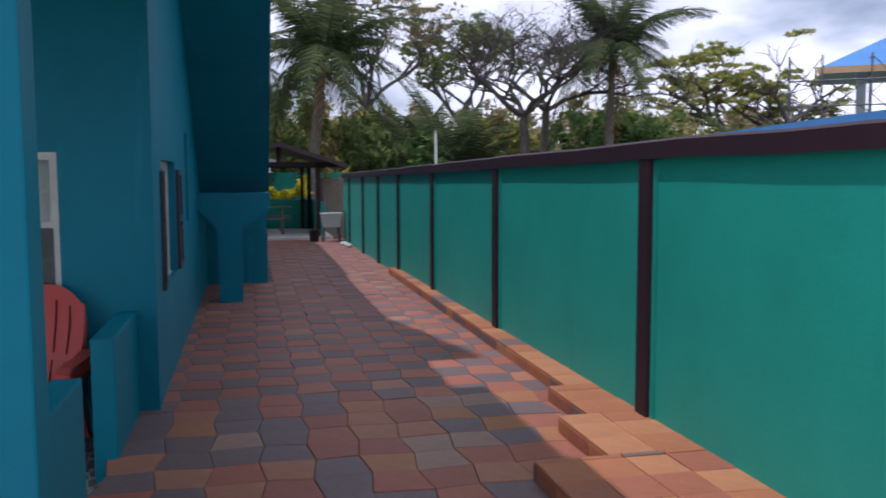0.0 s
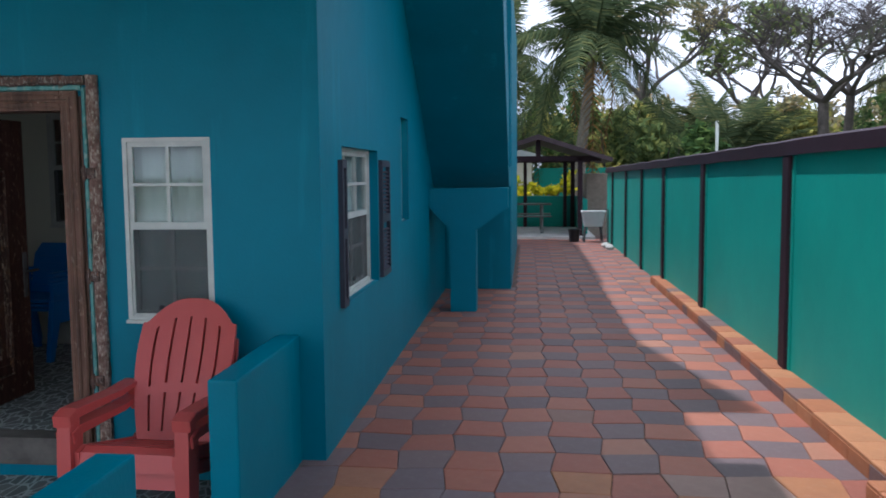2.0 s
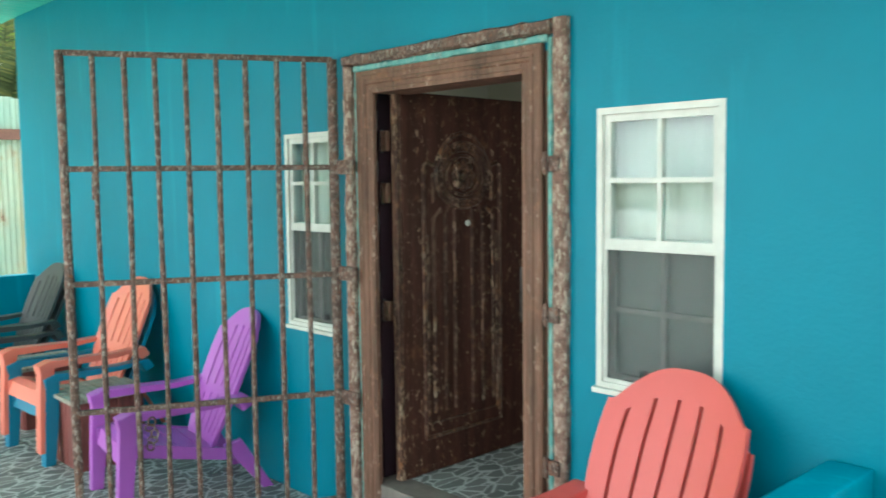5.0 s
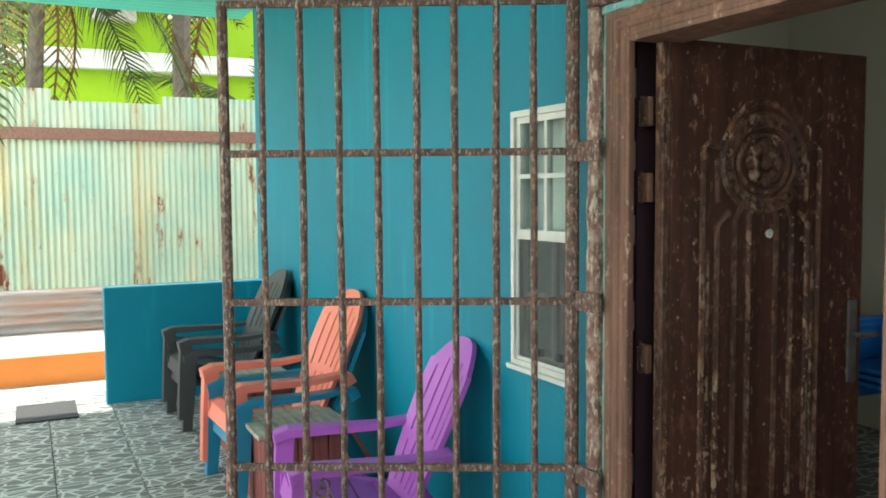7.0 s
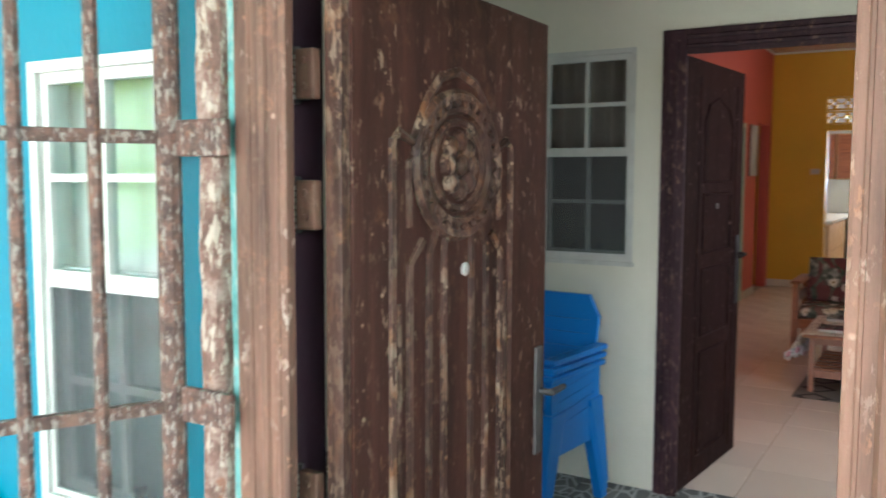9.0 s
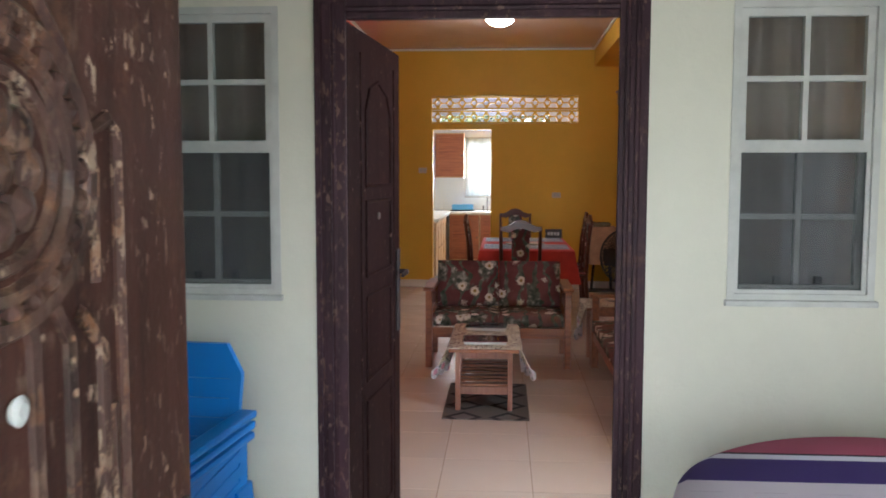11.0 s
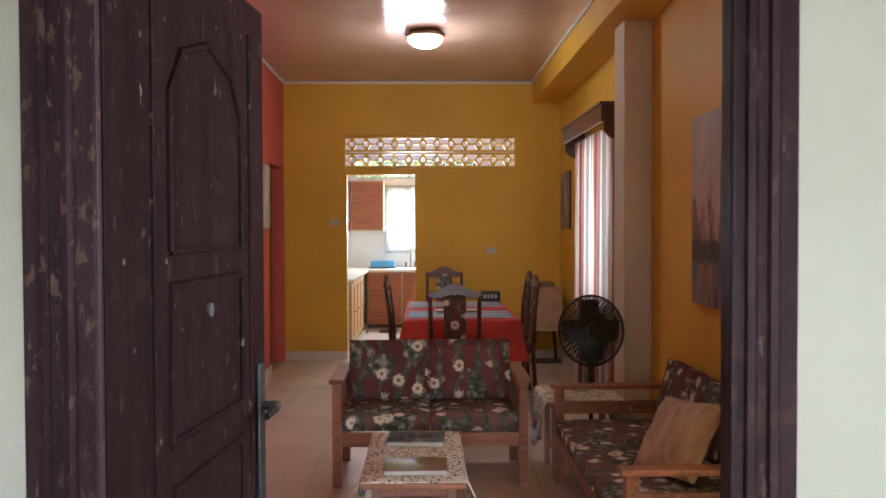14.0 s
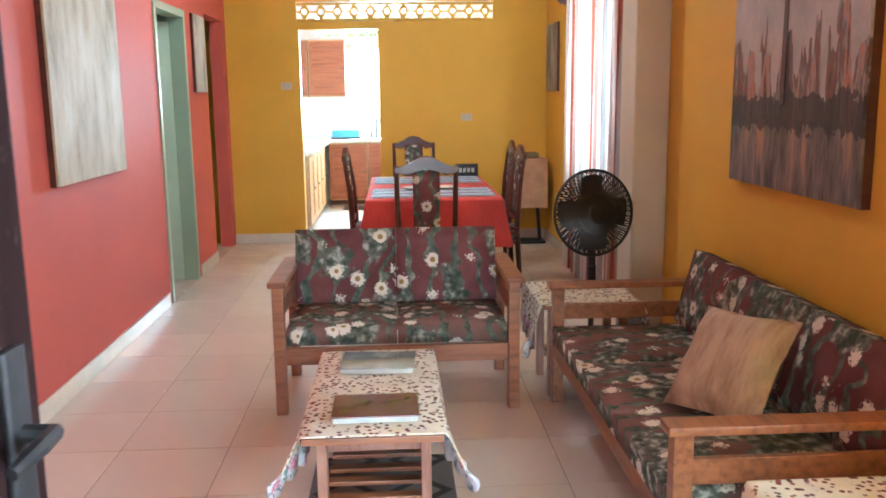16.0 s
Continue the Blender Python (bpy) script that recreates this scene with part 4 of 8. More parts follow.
def front_door():
    ang = 90.3
    d = thing("front_door", pose(-2.806, 6.762, 0.10, 0, 0, ang), "worn brown steel door with a carved medallion standing open", "door", "", "structure")
    W, H = 0.96, 1.895
    part("leaf", b(0.03, -0.045, 0, W, 0.0, H, 0.006), M_DOORMETAL, d)
    bm = bmesh.new()
    cx, cz = 0.46, 1.495
    y = -0.047
    ring = lambda r, n=36: [(cx + r * 1.18 * math.cos(2 * math.pi * k / n), cz + r * math.sin(2 * math.pi * k / n)) for k in range(n + 1)]
    for r, w in ((0.160, 0.016), (0.130, 0.012), (0.100, 0.010)):
        relief(bm, ring(r), w, 0, y)
    for k in range(26):
        a = 2 * math.pi * k / 26
        lathe(bm, [(0.0, 0.0), (0.018, 0.0), (0.014, 0.014), (0.0, 0.019)], 8, Matrix.Translation((cx + 0.145 * 1.18 * math.cos(a), y + 0.004, cz + 0.145 * math.sin(a))) @ pose(0, 0, 0, 90))
    for k in range(9):
        a = 2 * math.pi * k / 8
        rr = 0.055 if k < 8 else 0.0
        lathe(bm, [(0.0, 0.0), (0.03, 0.0), (0.024, 0.016), (0.0, 0.026)], 10, Matrix.Translation((cx + rr * math.cos(a), y + 0.004, cz + rr * math.sin(a))) @ pose(0, 0, 0, 90))
    part("medallion", bm, M_DOORRUB, d, "round carved medallion", False, pose(-0.018, 0, 0))
    bm = bmesh.new()
    arch = [(x - 0.04, z + 0.105) for x, z in [(0.225, 1.44), (0.25, 1.455), (0.30, 1.437), (0.36, 1.53), (0.42, 1.585), (0.50, 1.605), (0.58, 1.585), (0.64, 1.53), (0.70, 1.437), (0.75, 1.455), (0.775, 1.44)]]
    relief(bm, [(0.185, 0.18), *arch, (0.735, 0.18), (0.185, 0.18)], 0.013, 0, y + 0.004)
    arch2 = [(cx + (x - cx) * 0.78, 1.50 + (z - 1.545) * 0.86) for x, z in arch]
    relief(bm, [(0.25, 1.36), *arch2, (0.67, 1.36)], 0.011, 0, y + 0.004)
    for x, top in ((0.25, 1.28), (0.33, 1.30), (0.395, 1.31), (0.525, 1.31), (0.60, 1.30), (0.68, 1.28)):
        relief(bm, [(x, 0.3), (x, top), (x + (cx - x) * 0.25, top + 0.05)], 0.013, 0, y + 0.004)
    relief(bm, [(0.21, 1.2), (0.21, 0.25), (0.71, 0.25), (0.71, 1.2)], 0.010, 0, y + 0.005)
    part("moulding", bm, M_DOORRUB, d, "raised panel mouldings", False, pose(-0.018, 0, 0))
    for z in (0.84, 1.413, 1.662):
        hg = part("hinge", b(-0.022, 0.004, z - 0.048, 0.002, 0.052, z + 0.048, 0.006), M_RUSTFRAME, d)
        part("hinge_leaf", b(-0.008, 0.053, z - 0.055, 0.0, 0.082, z + 0.055, 0.002), M_STEEL, hg, "dark steel hinge leaf")
        for k in range(7):
            part("knuckle", tube(bmesh.new(), [(-0.014, 0.050, z - 0.042 + k * 0.0125), (-0.014, 0.058, z - 0.042 + k * 0.0125)], 0.0045, 6), M_FRAME_WHITE, hg)
        for dz in (-0.024, 0.024):
            part("rivet", lathe(bmesh.new(), [(0, 0), (0.008, 0), (0.006, 0.004), (0, 0.005)], 8, Matrix.Translation((-0.022, 0.028, z + dz)) @ pose(0, 0, 0, 0, -90)), M_RUSTFRAME, hg)
    part("edge_strip", b(0.0, -0.043, 0.0, 0.028, -0.003, H - 0.01, 0.004), M_DOORRUB, d)
    part("peephole", lathe(bmesh.new(), [(0, 0), (0.014, 0), (0.017, 0.006), (0.009, 0.01), (0, 0.008)], 14, Matrix.Translation((cx + 0.011, -0.046, 1.25)) @ pose(0, 0, 0, 90)), M_FRAME_WHITE, d, "small pale peephole ring")
    h = part("handle_plate", b(W - 0.08, -0.056, 0.68, W - 0.035, -0.046, 0.99, 0.004), M_STEEL, d, "long worn steel handle plate")
    part("lever", tube(bmesh.new(), [(W - 0.05, -0.055, 0.86), (W - 0.05, -0.09, 0.86), (W + 0.03, -0.095, 0.862)], [0.011, 0.011, 0.009], 8), M_STEEL, h)
    return d


front_door()

# door casing and inner door
enter(HOUSE)
cs = thing("door_casing", pose(0, 0, 0), "scuffed plum-brown moulded door casing in the foyer", "door frame", "", "structure")
DI = (-2.935, -2.018, 2.115)
DO = (-3.045, -1.918, 2.225)
for nm, x0, x1, z0, z1 in (("jamb", DO[0], DI[0], FL - 0.01, DO[2]), ("jamb", DI[1], DO[1], FL - 0.01, DO[2]), ("head", DI[0] + 0.001, DI[1] - 0.001, DI[2], DO[2])):
    part(nm, b(x0, INN - 0.022, z0, x1, INN - 0.001, z1, 0.006), M_DOORCASE, cs)
    if nm == "jamb":
        for k in (0.28, 0.62):
            xx = x0 + (x1 - x0) * k
            part("bead", tube(bmesh.new(), [(xx, INN - 0.024, z0), (xx, INN - 0.024, z1 - 0.06)], 0.010, 6), M_DOORCASE, cs)
    else:
        for k in (0.3, 0.68):
            zz = z0 + (z1 - z0) * k
            part("bead", tube(bmesh.new(), [(x0, INN - 0.024, zz), (x1, INN - 0.024, zz)], 0.010, 6), M_DOORCASE, cs)
for x0, x1 in ((DOOR[0] + 0.001, DOOR[0] + 0.008), (DOOR[1] - 0.022, DOOR[1] - 0.001)):
    part("lining", b(x0, INN, FL - 0.01, x1, INN + 0.14, DOOR[3] - 0.001), M_DOORCASE, cs)
part("lining", b(DOOR[0] + 0.023, INN, DOOR[3] - 0.022, DOOR[1] - 0.023, INN + 0.14, DOOR[3] - 0.001), M_DOORCASE, cs)


def inner_door():
    ang = math.degrees(math.atan2(0.83, 0.077))
    d = thing("inner_door", pose(-2.974, INN + 0.004, FL + 0.012, 0, 0, ang), "scuffed dark brown panelled door standing open inwards", "door", "", "structure")
    W, H = 0.835, 2.0
    part("leaf", b(0, -0.04, 0, W, 0, H, 0.005), M_INDOOR, d)
    for z0, z1 in ((0.12, 0.62), (0.70, 1.02), (1.10, 1.38)):
        bm = bmesh.new()
        relief(bm, [(0.24, z0), (0.24, z1), (0.64, z1), (0.64, z0), (0.24, z0)], 0.009, 0, -0.040)
        part("panel_moulding", bm, M_INDOOR, d)
    bm = bmesh.new()
    relief(bm, [(0.24, 1.44), (0.24, 1.72), (0.30, 1.80), (0.44, 1.84), (0.58, 1.80), (0.64, 1.72), (0.64, 1.44), (0.24, 1.44)], 0.009, 0, -0.040)
    part("panel_moulding", bm, M_INDOOR, d)
    bm = bmesh.new()
    for x in (0.17, 0.71):
        relief(bm, [(x, 0.05), (x, 1.92)], 0.006, 0, -0.040)
    part("groove_bead", bm, M_INDOOR, d)
    part("peephole", lathe(bmesh.new(), [(0, 0), (0.014, 0), (0.014, 0.006), (0, 0.007)], 14, Matrix.Translation((0.44, -0.04, 1.32)) @ pose(0, 0, 0, 90)), M_STEEL, d)
    h = part("handle_plate", b(W - 0.085, -0.052, 0.80, W - 0.04, -0.041, 1.16, 0.004), M_BRONZE, d, "tarnished metal handle plate")
    part("lever", tube(bmesh.new(), [(W - 0.06, -0.05, 1.06), (W - 0.06, -0.085, 1.06), (W - 0.10, -0.09, 1.06), (W - 0.15, -0.085, 1.052)], [0.011, 0.012, 0.011, 0.008], 8), M_BRONZE, h)
    return d


inner_door()

# pale green door in the coral wall
gf = thing("door_frame", pose(0, 0, 0), "pale green painted door frame in the coral wall", "door frame", "", "structure")
for q in ((LEFT - 0.12, GD[0], FL, LEFT + 0.012, GD[0] + 0.055, GD[3]), (LEFT - 0.12, GD[1] - 0.055, FL, LEFT + 0.012, GD[1], GD[3]), (LEFT - 0.12, GD[0] + 0.056, GD[3] - 0.055, LEFT + 0.012, GD[1] - 0.056, GD[3])):
    part("frame_piece", b(*q, 0.004), M_PALE_GREEN, gf)
gd = thing("green_door", pose(LEFT - 0.10, GD[1] - 0.06, FL + 0.01, 0, 0, 232), "pale green door ajar", "door", "", "structure")
part("leaf", b(0, -0.04, 0, 0.74, 0, 2.02, 0.004), M_PALE_GREEN, gd)
part("knob", lathe(bmesh.new(), [(0, 0), (0.012, 0), (0.012, 0.03), (0.026, 0.04), (0.024, 0.06), (0, 0.068)], 14, Matrix.Translation((0.68, 0.0, 0.95)) @ pose(0, 0, 0, -90)), M_STEEL, gd)

# ---- porch things ----
enter(I4)


def adirondack(name, m, mat, label, group="porch chairs"):
    """Moulded slat chair: back fans out and is slotted. Faces -y; origin on the floor under its middle."""
    ch = thing(name, m, label, "chair", group)
    # backrest: slats that share a rim, leaning back
    lean = pose(0, 0.10, 0.26, -24)
    n = 6
    bm = bmesh.new()
    top = lambda x: 0.785 - 0.15 * min(1, abs(x) / 0.235) ** 2.8
    half = lambda z: 0.20 + 0.075 * math.sin(0.82 * math.pi * min(1, max(0, z / 0.78)))
    nz, nx = 15, 6 * n
    grid = {}
    for j in range(nz + 1):
        for i in range(nx + 1):
            u = -1 + 2 * i / nx
            z = j / nz
            x0 = u * half(z * 0.7)
            zz = z * top(x0)
            x = u * half(zz)
            grid[i, j] = (x, 0.035 * (x / 0.3) ** 2 * -1.2, zz)
    slot = lambda i, j: i % 6 == 5 and i < nx - 1 and (1 <= j <= 4 or 6 <= j <= nz - 3)
    vs = {}

    def vert(i, j, k):
        if (i, j, k) not in vs:
            x, y, z = grid[i, j]
            vs[i, j, k] = bm.verts.new(lean @ Vector((x, y + (0.0, 0.022)[k], z)))
        return vs[i, j, k]
    ok = lambda i, j: 0 <= i < nx and 0 <= j < nz and not slot(i, j)
    for i in range(nx):
        for j in range(nz):
            if not ok(i, j):
                continue
            for k in (0, 1):
                bm.faces.new((vert(i, j, k), vert(i + 1, j, k), vert(i + 1, j + 1, k), vert(i, j + 1, k)))
            for di, dj, a, c in ((-1, 0, (i, j), (i, j + 1)), (1, 0, (i + 1, j), (i + 1, j + 1)), (0, -1, (i, j), (i + 1, j)), (0, 1, (i, j + 1), (i + 1, j + 1))):
                if not ok(i + di, j + dj):
                    bm.faces.new((vert(*a, 0), vert(*c, 0), vert(*c, 1), vert(*a, 1)))
    part("backrest", bm, mat, ch)
    # seat of slats, dished to the back
    prof = [(-0.40, 0.30), (-0.385, 0.355), (-0.33, 0.372), (-0.22, 0.345), (-0.10, 0.315), (0.02, 0.285), (0.13, 0.262)]
    for (y0, z0), (y1, z1) in zip(prof[1:], prof[2:]):
        bm = bmesh.new()
        prism(bm, [(y0 + 0.005, z0), (y1 - 0.005, z1), (y1 - 0.005, z1 - 0.022), (y0 + 0.005, z0 - 0.022)], -0.245, 0.245, Matrix(((0, 1, 0, 0), (1, 0, 0, 0), (0, 0, 1, 0), (0, 0, 0, 1))), 0.004)
        part("seat_slat", bm, mat, ch)
    bm = bmesh.new()
    prism(bm, [(-0.405, 0.27), (-0.385, 0.355), (-0.36, 0.362), (-0.375, 0.27)], -0.25, 0.25, Matrix(((0, 1, 0, 0), (1, 0, 0, 0), (0, 0, 1, 0), (0, 0, 0, 1))), 0.004)
    part("front_slat", bm, mat, ch)
    for sx in (-1, 1):
        bm = bmesh.new()
        prism(bm, [(-0.40, 0.355), (-0.33, 0.374), (0.15, 0.265), (0.15, 0.20), (-0.30, 0.30), (-0.40, 0.28)], sx * 0.245 - 0.012, sx * 0.245 + 0.012, Matrix(((0, 1, 0, 0), (1, 0, 0, 0), (0, 0, 1, 0), (0, 0, 0, 1))), 0.003)
        part("side_rail", bm, mat, ch)
    M = Matrix(((0, 1, 0, 0), (1, 0, 0, 0), (0, 0, 1, 0), (0, 0, 0, 1)))
    for sx in (-1, 1):
        bm = bmesh.new()
        x0, x1 = (0.25, 0.345) if sx > 0 else (-0.345, -0.25)
        prism(bm, [(-0.43, 0.535), (-0.36, 0.56), (0.05, 0.545), (0.24, 0.56), (0.24, 0.535), (0.05, 0.515), (-0.36, 0.522), (-0.42, 0.48)], x0, x1, M, 0.008)
        part("armrest", bm, mat, ch)
        bm = bmesh.new()
        xa = sx * 0.295
        prism(bm, [(-0.44, 0.0), (-0.375, 0.0), (-0.345, 0.30), (-0.33, 0.52), (-0.415, 0.53), (-0.425, 0.32)], xa - 0.035, xa + 0.035, M, 0.008)
        part("front_leg", bm, mat, ch)
        bm = bmesh.new()
        prism(bm, [(0.36, 0.0), (0.42, 0.0), (0.24, 0.30), (0.14, 0.275)], sx * 0.235 - 0.02, sx * 0.235 + 0.02, M, 0.006)
        part("rear_leg", bm, mat, ch)
        bm = bmesh.new()
        prism(bm, [(0.20, 0.53), (0.26, 0.55), (0.29, 0.50), (0.23, 0.47)], min(sx * 0.20, sx * 0.32), max(sx * 0.20, sx * 0.32), M, 0.004)
        part("arm_bracket", bm, mat, ch)
    return ch


P_RED = plastic("faded_red_plastic", (0.52, 0.075, 0.065))
P_CORAL = plastic("coral_plastic", (0.62, 0.16, 0.11))
P_PURPLE = plastic("purple_plastic", (0.34, 0.085, 0.40))
P_BLACK = plastic("grey_black_plastic", (0.035, 0.037, 0.038), 0.5)
P_BLUE = plastic("turquoise_plastic", (0.010, 0.16, 0.26))
red = adirondack("slatted_chair", pose(-1.145, 6.21, PZ + 0.085, 0, 0, -3), P_RED, "faded red moulded slatted chair stacked on another")
adirondack("slatted_chair", pose(-1.145, 6.235, PZ, 0, 0, -3), P_RED, "faded red moulded slatted chair under its twin")
adirondack("slatted_chair", pose(-4.04, 6.26, PZ, 0, 0, -9), P_PURPLE, "purple moulded slatted chair beside the gate")
adirondack("slatted_chair", pose(-5.32, 6.22, PZ + 0.085, 0, 0, 3), P_CORAL, "coral moulded slatted chair stacked on a turquoise one")
adirondack("slatted_chair", pose(-5.32, 6.245, PZ, 0, 0, 3), P_BLUE, "turquoise moulded slatted chair under a coral one")
adirondack("slatted_chair", pose(-6.90, 6.22, PZ + 0.085, 0, 0, 2), P_BLACK, "grey-black moulded slatted chair by the low wall")
adirondack("slatted_chair", pose(-6.90, 6.245, PZ, 0, 0, 2), P_BLACK, "grey-black moulded slatted chair under its twin")


def slat_table(m, label):
    t = thing("side_table", m, label, "side table", "porch side tables")
    me_top = wood("weathered_grey_wood", (0.30, 0.29, 0.24), (0.14, 0.11, 0.08), 0.8) if "top" not in MATS else MATS["top"]
    MATS["top"] = me_top
    me_red = MATS.setdefault("redwood", wood("faded_red_wood", (0.20, 0.05, 0.04), (0.10, 0.03, 0.025), 0.7, (14, 14, 1.2)))
    w, d, h = 0.50, 0.50, 0.44
    for i in range(5):
        x0 = -w / 2 + i * w / 5 + 0.004
        part("top_board", b(x0, -d / 2, h - 0.025, x0 + w / 5 - 0.008, d / 2, h, 0.003), me_top, t)
    for sx in (-1, 1):
        for i in range(5):
            y0 = -0.20 + i * 0.08
            part("side_board", b(sx * 0.21 - 0.01, y0, 0.0, sx * 0.21 + 0.01, y0 + 0.074, h - 0.026, 0.003), me_red, t)
    for sy in (-1, 1):
        for i in range(5):
            x0 = -0.197 + i * 0.08
            part("side_board", b(x0, sy * 0.20 - 0.01, 0.0, x0 + 0.074, sy * 0.20 + 0.01, h - 0.026, 0.003), me_red, t)
    return t


slat_table(pose(-4.94, 6.14, PZ), "low slatted table with weathered boards and red sides")
slat_table(pose(-6.10, 6.2, PZ), "low slatted table with red sides between stacked chairs")
solid("door_mat", b(-7.87, 4.78, PZ, -7.31, 5.20, PZ + 0.014, 0.004), plain("black_mat", (0.03, 0.03, 0.033), 0.95, 0, 0.3, 60), "thin dark grey rubber mat on the porch tiles", "mat")


# corrugated sheets beyond the porch
def corrugated(bm, u0, u1, z0, z1, put, pitch=0.076, amp=0.011):
    n = max(2, int((u1 - u0) / pitch * 8))
    prev = None
    for i in range(n + 1):
        u = u0 + (u1 - u0) * i / n
        d = amp * math.sin(2 * math.pi * u / pitch)
        q = (bm.verts.new(put(u, d, z0)), bm.verts.new(put(u, d, z1)), bm.verts.new(put(u, d + 0.002, z0)), bm.verts.new(put(u, d + 0.002, z1)))
        if prev:
            bm.faces.new((prev[0], q[0], q[1], prev[1]))
            bm.faces.new((prev[2], prev[3], q[3], q[2]))
            bm.faces.new((prev[1], q[1], q[3], prev[3]))
        prev = q


def zinc_mat():
    k = Nodes("rusty_pale_green_zinc")
    a = k.ramp(k.noise(1.2, 4), (0.3, (0.26, 0.42, 0.34)), (0.7, (0.44, 0.50, 0.36)))
    runs = k.ramp(k.noise(2.3, 6, 0.65, (1.0, 1.1, 0.10)), (0.52, (0, 0, 0)), (0.66, (1, 1, 1)))
    a = k.mix(k.maths("MULTIPLY", runs, 0.6), a, (0.44, 0.32, 0.12))
    halo = k.ramp(k.noise(1.5, 7, 0.72, (1, 1.7, 0.55)), (0.55, (0, 0, 0)), (0.66, (1, 1, 1)))
    a = k.mix(k.maths("MULTIPLY", halo, 0.75), a, (0.33, 0.14, 0.035))
    spots = k.ramp(k.noise(1.5, 7, 0.72, (1, 1.7, 0.55)), (0.605, (0, 0, 0)), (0.635, (1, 1, 1)))
    a = k.mix(k.maths("MULTIPLY", spots, 0.95), a, (0.12, 0.03, 0.012))
    freck = k.ramp(k.noise(11, 5, 0.7, (1, 1.4, 0.6)), (0.66, (0, 0, 0)), (0.69, (1, 1, 1)))
    a = k.mix(k.maths("MULTIPLY", freck, 0.85), a, (0.20, 0.065, 0.02))
    return k.done(a, 0.55, 0.1)


M_ZINC = zinc_mat()
ZX = -12.0
zf = thing("zinc_fence", pose(ZX, 0, 0), "rusty pale green corrugated zinc fence in sun", "fence")
for y0, y1, top in ((0.2, 1.5, 2.84), (1.46, 2.8, 2.86), (2.76, 4.1, 2.80), (4.06, 5.22, 2.86), (5.18, 6.55, 2.72), (6.51, 7.9, 2.82), (7.86, 9.4, 2.80), (9.36, 11.2, 2.8)):
    bm = bmesh.new()
    corrugated(bm, y0, y1, 0.33, top - 0.07, lambda u, d, z: Vector((d, u, z)))
    part("zinc_sheet", bm, M_ZINC, zf)
part("rail", b(-0.02, 1.0, 2.18, 0.06, 9.4, 2.32, 0.006), wood("brown_rail", (0.20, 0.10, 0.07), (0.1, 0.05, 0.04), 0.7), zf)
lz = thing("zinc_barrier", pose(-10.06, 0, 0.111), "low grey corrugated sheets set sideways below the zinc fence", "fence")
k = Nodes("dull_streaked_zinc")
M_DULLZINC = k.done(k.ramp(k.noise(3.0, 6, 0.65, (1, 0.3, 5)), (0.34, (0.16, 0.13, 0.12)), (0.5, (0.30, 0.27, 0.25)), (0.64, (0.34, 0.20, 0.15))), 0.5, 0.3)
for y0, y1 in ((1.0, 3.6), (3.55, 6.2), (6.15, 9.4)):
    bm = bmesh.new()
    corrugated(bm, 0.0, 0.45, y0, y1, lambda u, d, z: Vector((d * 1.2 + (0.004 if y0 == 3.55 else 0), z, u)), 0.095)
    part("sheet", bm, M_DULLZINC, lz)
ps = thing("painted_step", pose(0, 0, 0), "raised concrete step with an orange painted face in the yard", "step")
part("face", b(-8.77, 1.0, -0.15, -8.74, 9.4, 0.106, 0.006), paint("orange_paint", (0.62, 0.20, 0.045), 0.6), ps, "orange painted face")
part("slab", b(-10.2, 1.0, -0.15, -8.771, 9.4, 0.11, 0.004), M_CONCRETE, ps)
lg = thing("lime_house", pose(-18, 0, 0), "lime green two-storey house behind the zinc fence", "house")
M_LIME = paint("lime_render", (0.30, 0.52, 0.02), 0.6, 0.06)
part("wall", b(-6, -6, -0.3, 0, 26, 9.0), M_LIME, lg)
part("floor_band", b(0.001, -6, 3.85, 0.25, 26, 4.2, 0.02), M_WHITE, lg, "white balcony slab")
part("floor_band", b(0.001, -6, 5.75, 1.3, 26, 5.95, 0.02), M_WHITE, lg, "white roof overhang")
for y in (3.2, 7.5, 12.0):
    w = part("window", b(0.002, y, 4.9, 0.06, y + 0.75, 5.3, 0.01), M_WHITE, lg)
    part("pane", b(0.062, y + 0.05, 4.95, 0.066, y + 0.70, 5.25), M_SIGNBLACK, w)
ac = part("air_conditioner", b(0.002, 6.1, 4.75, 0.3, 6.9, 5.25, 0.03), M_FRAME_WHITE, lg, "pale air conditioner box")
part("fan_grille", lathe(bmesh.new(), [(0, 0), (0.19, 0), (0.2, 0.012), (0.17, 0.02), (0, 0.014)], 20, Matrix.Translation((0.301, 6.4, 5.0)) @ pose(0, 0, 0, 0, 90)), M_BLACK, ac)

# ---- patio far end: shelter, sink, neighbours ----
M_ROOFBR = plain("dark_brown_roof", (0.050, 0.032, 0.036), 0.8, 0, 0.25, 6)
gz = thing("garden_shelter", pose(0, 0, 0), "open plum-brown gabled shelter with a low sea-green wall", "shelter")
GX0, GX1, GY0, GY1 = -0.6, 2.30, 23.0, 26.5
part("slab", b(GX0 - 0.2, 22.75, -0.2, 2.35, GY1 + 0.2, 0.05, 0.01), M_CONCRETE, gz, "pale concrete slab")
for x in (GX0, 2.0):
    for y in (GY0 + 0.1, GY1):
        part("post", b(x - 0.06, y - 0.06, 0.05, x + 0.06, y + 0.06, 1.95, 0.006), M_TRIM, gz)
part("post", b(1.74, GY1 - 0.06, 0.05, 1.84, GY1 + 0.04, 1.95), M_TRIM, gz)
part("post", b(0.62, GY1 - 0.06, 0.05, 0.72, GY1 + 0.04, 1.95), M_TRIM, gz)
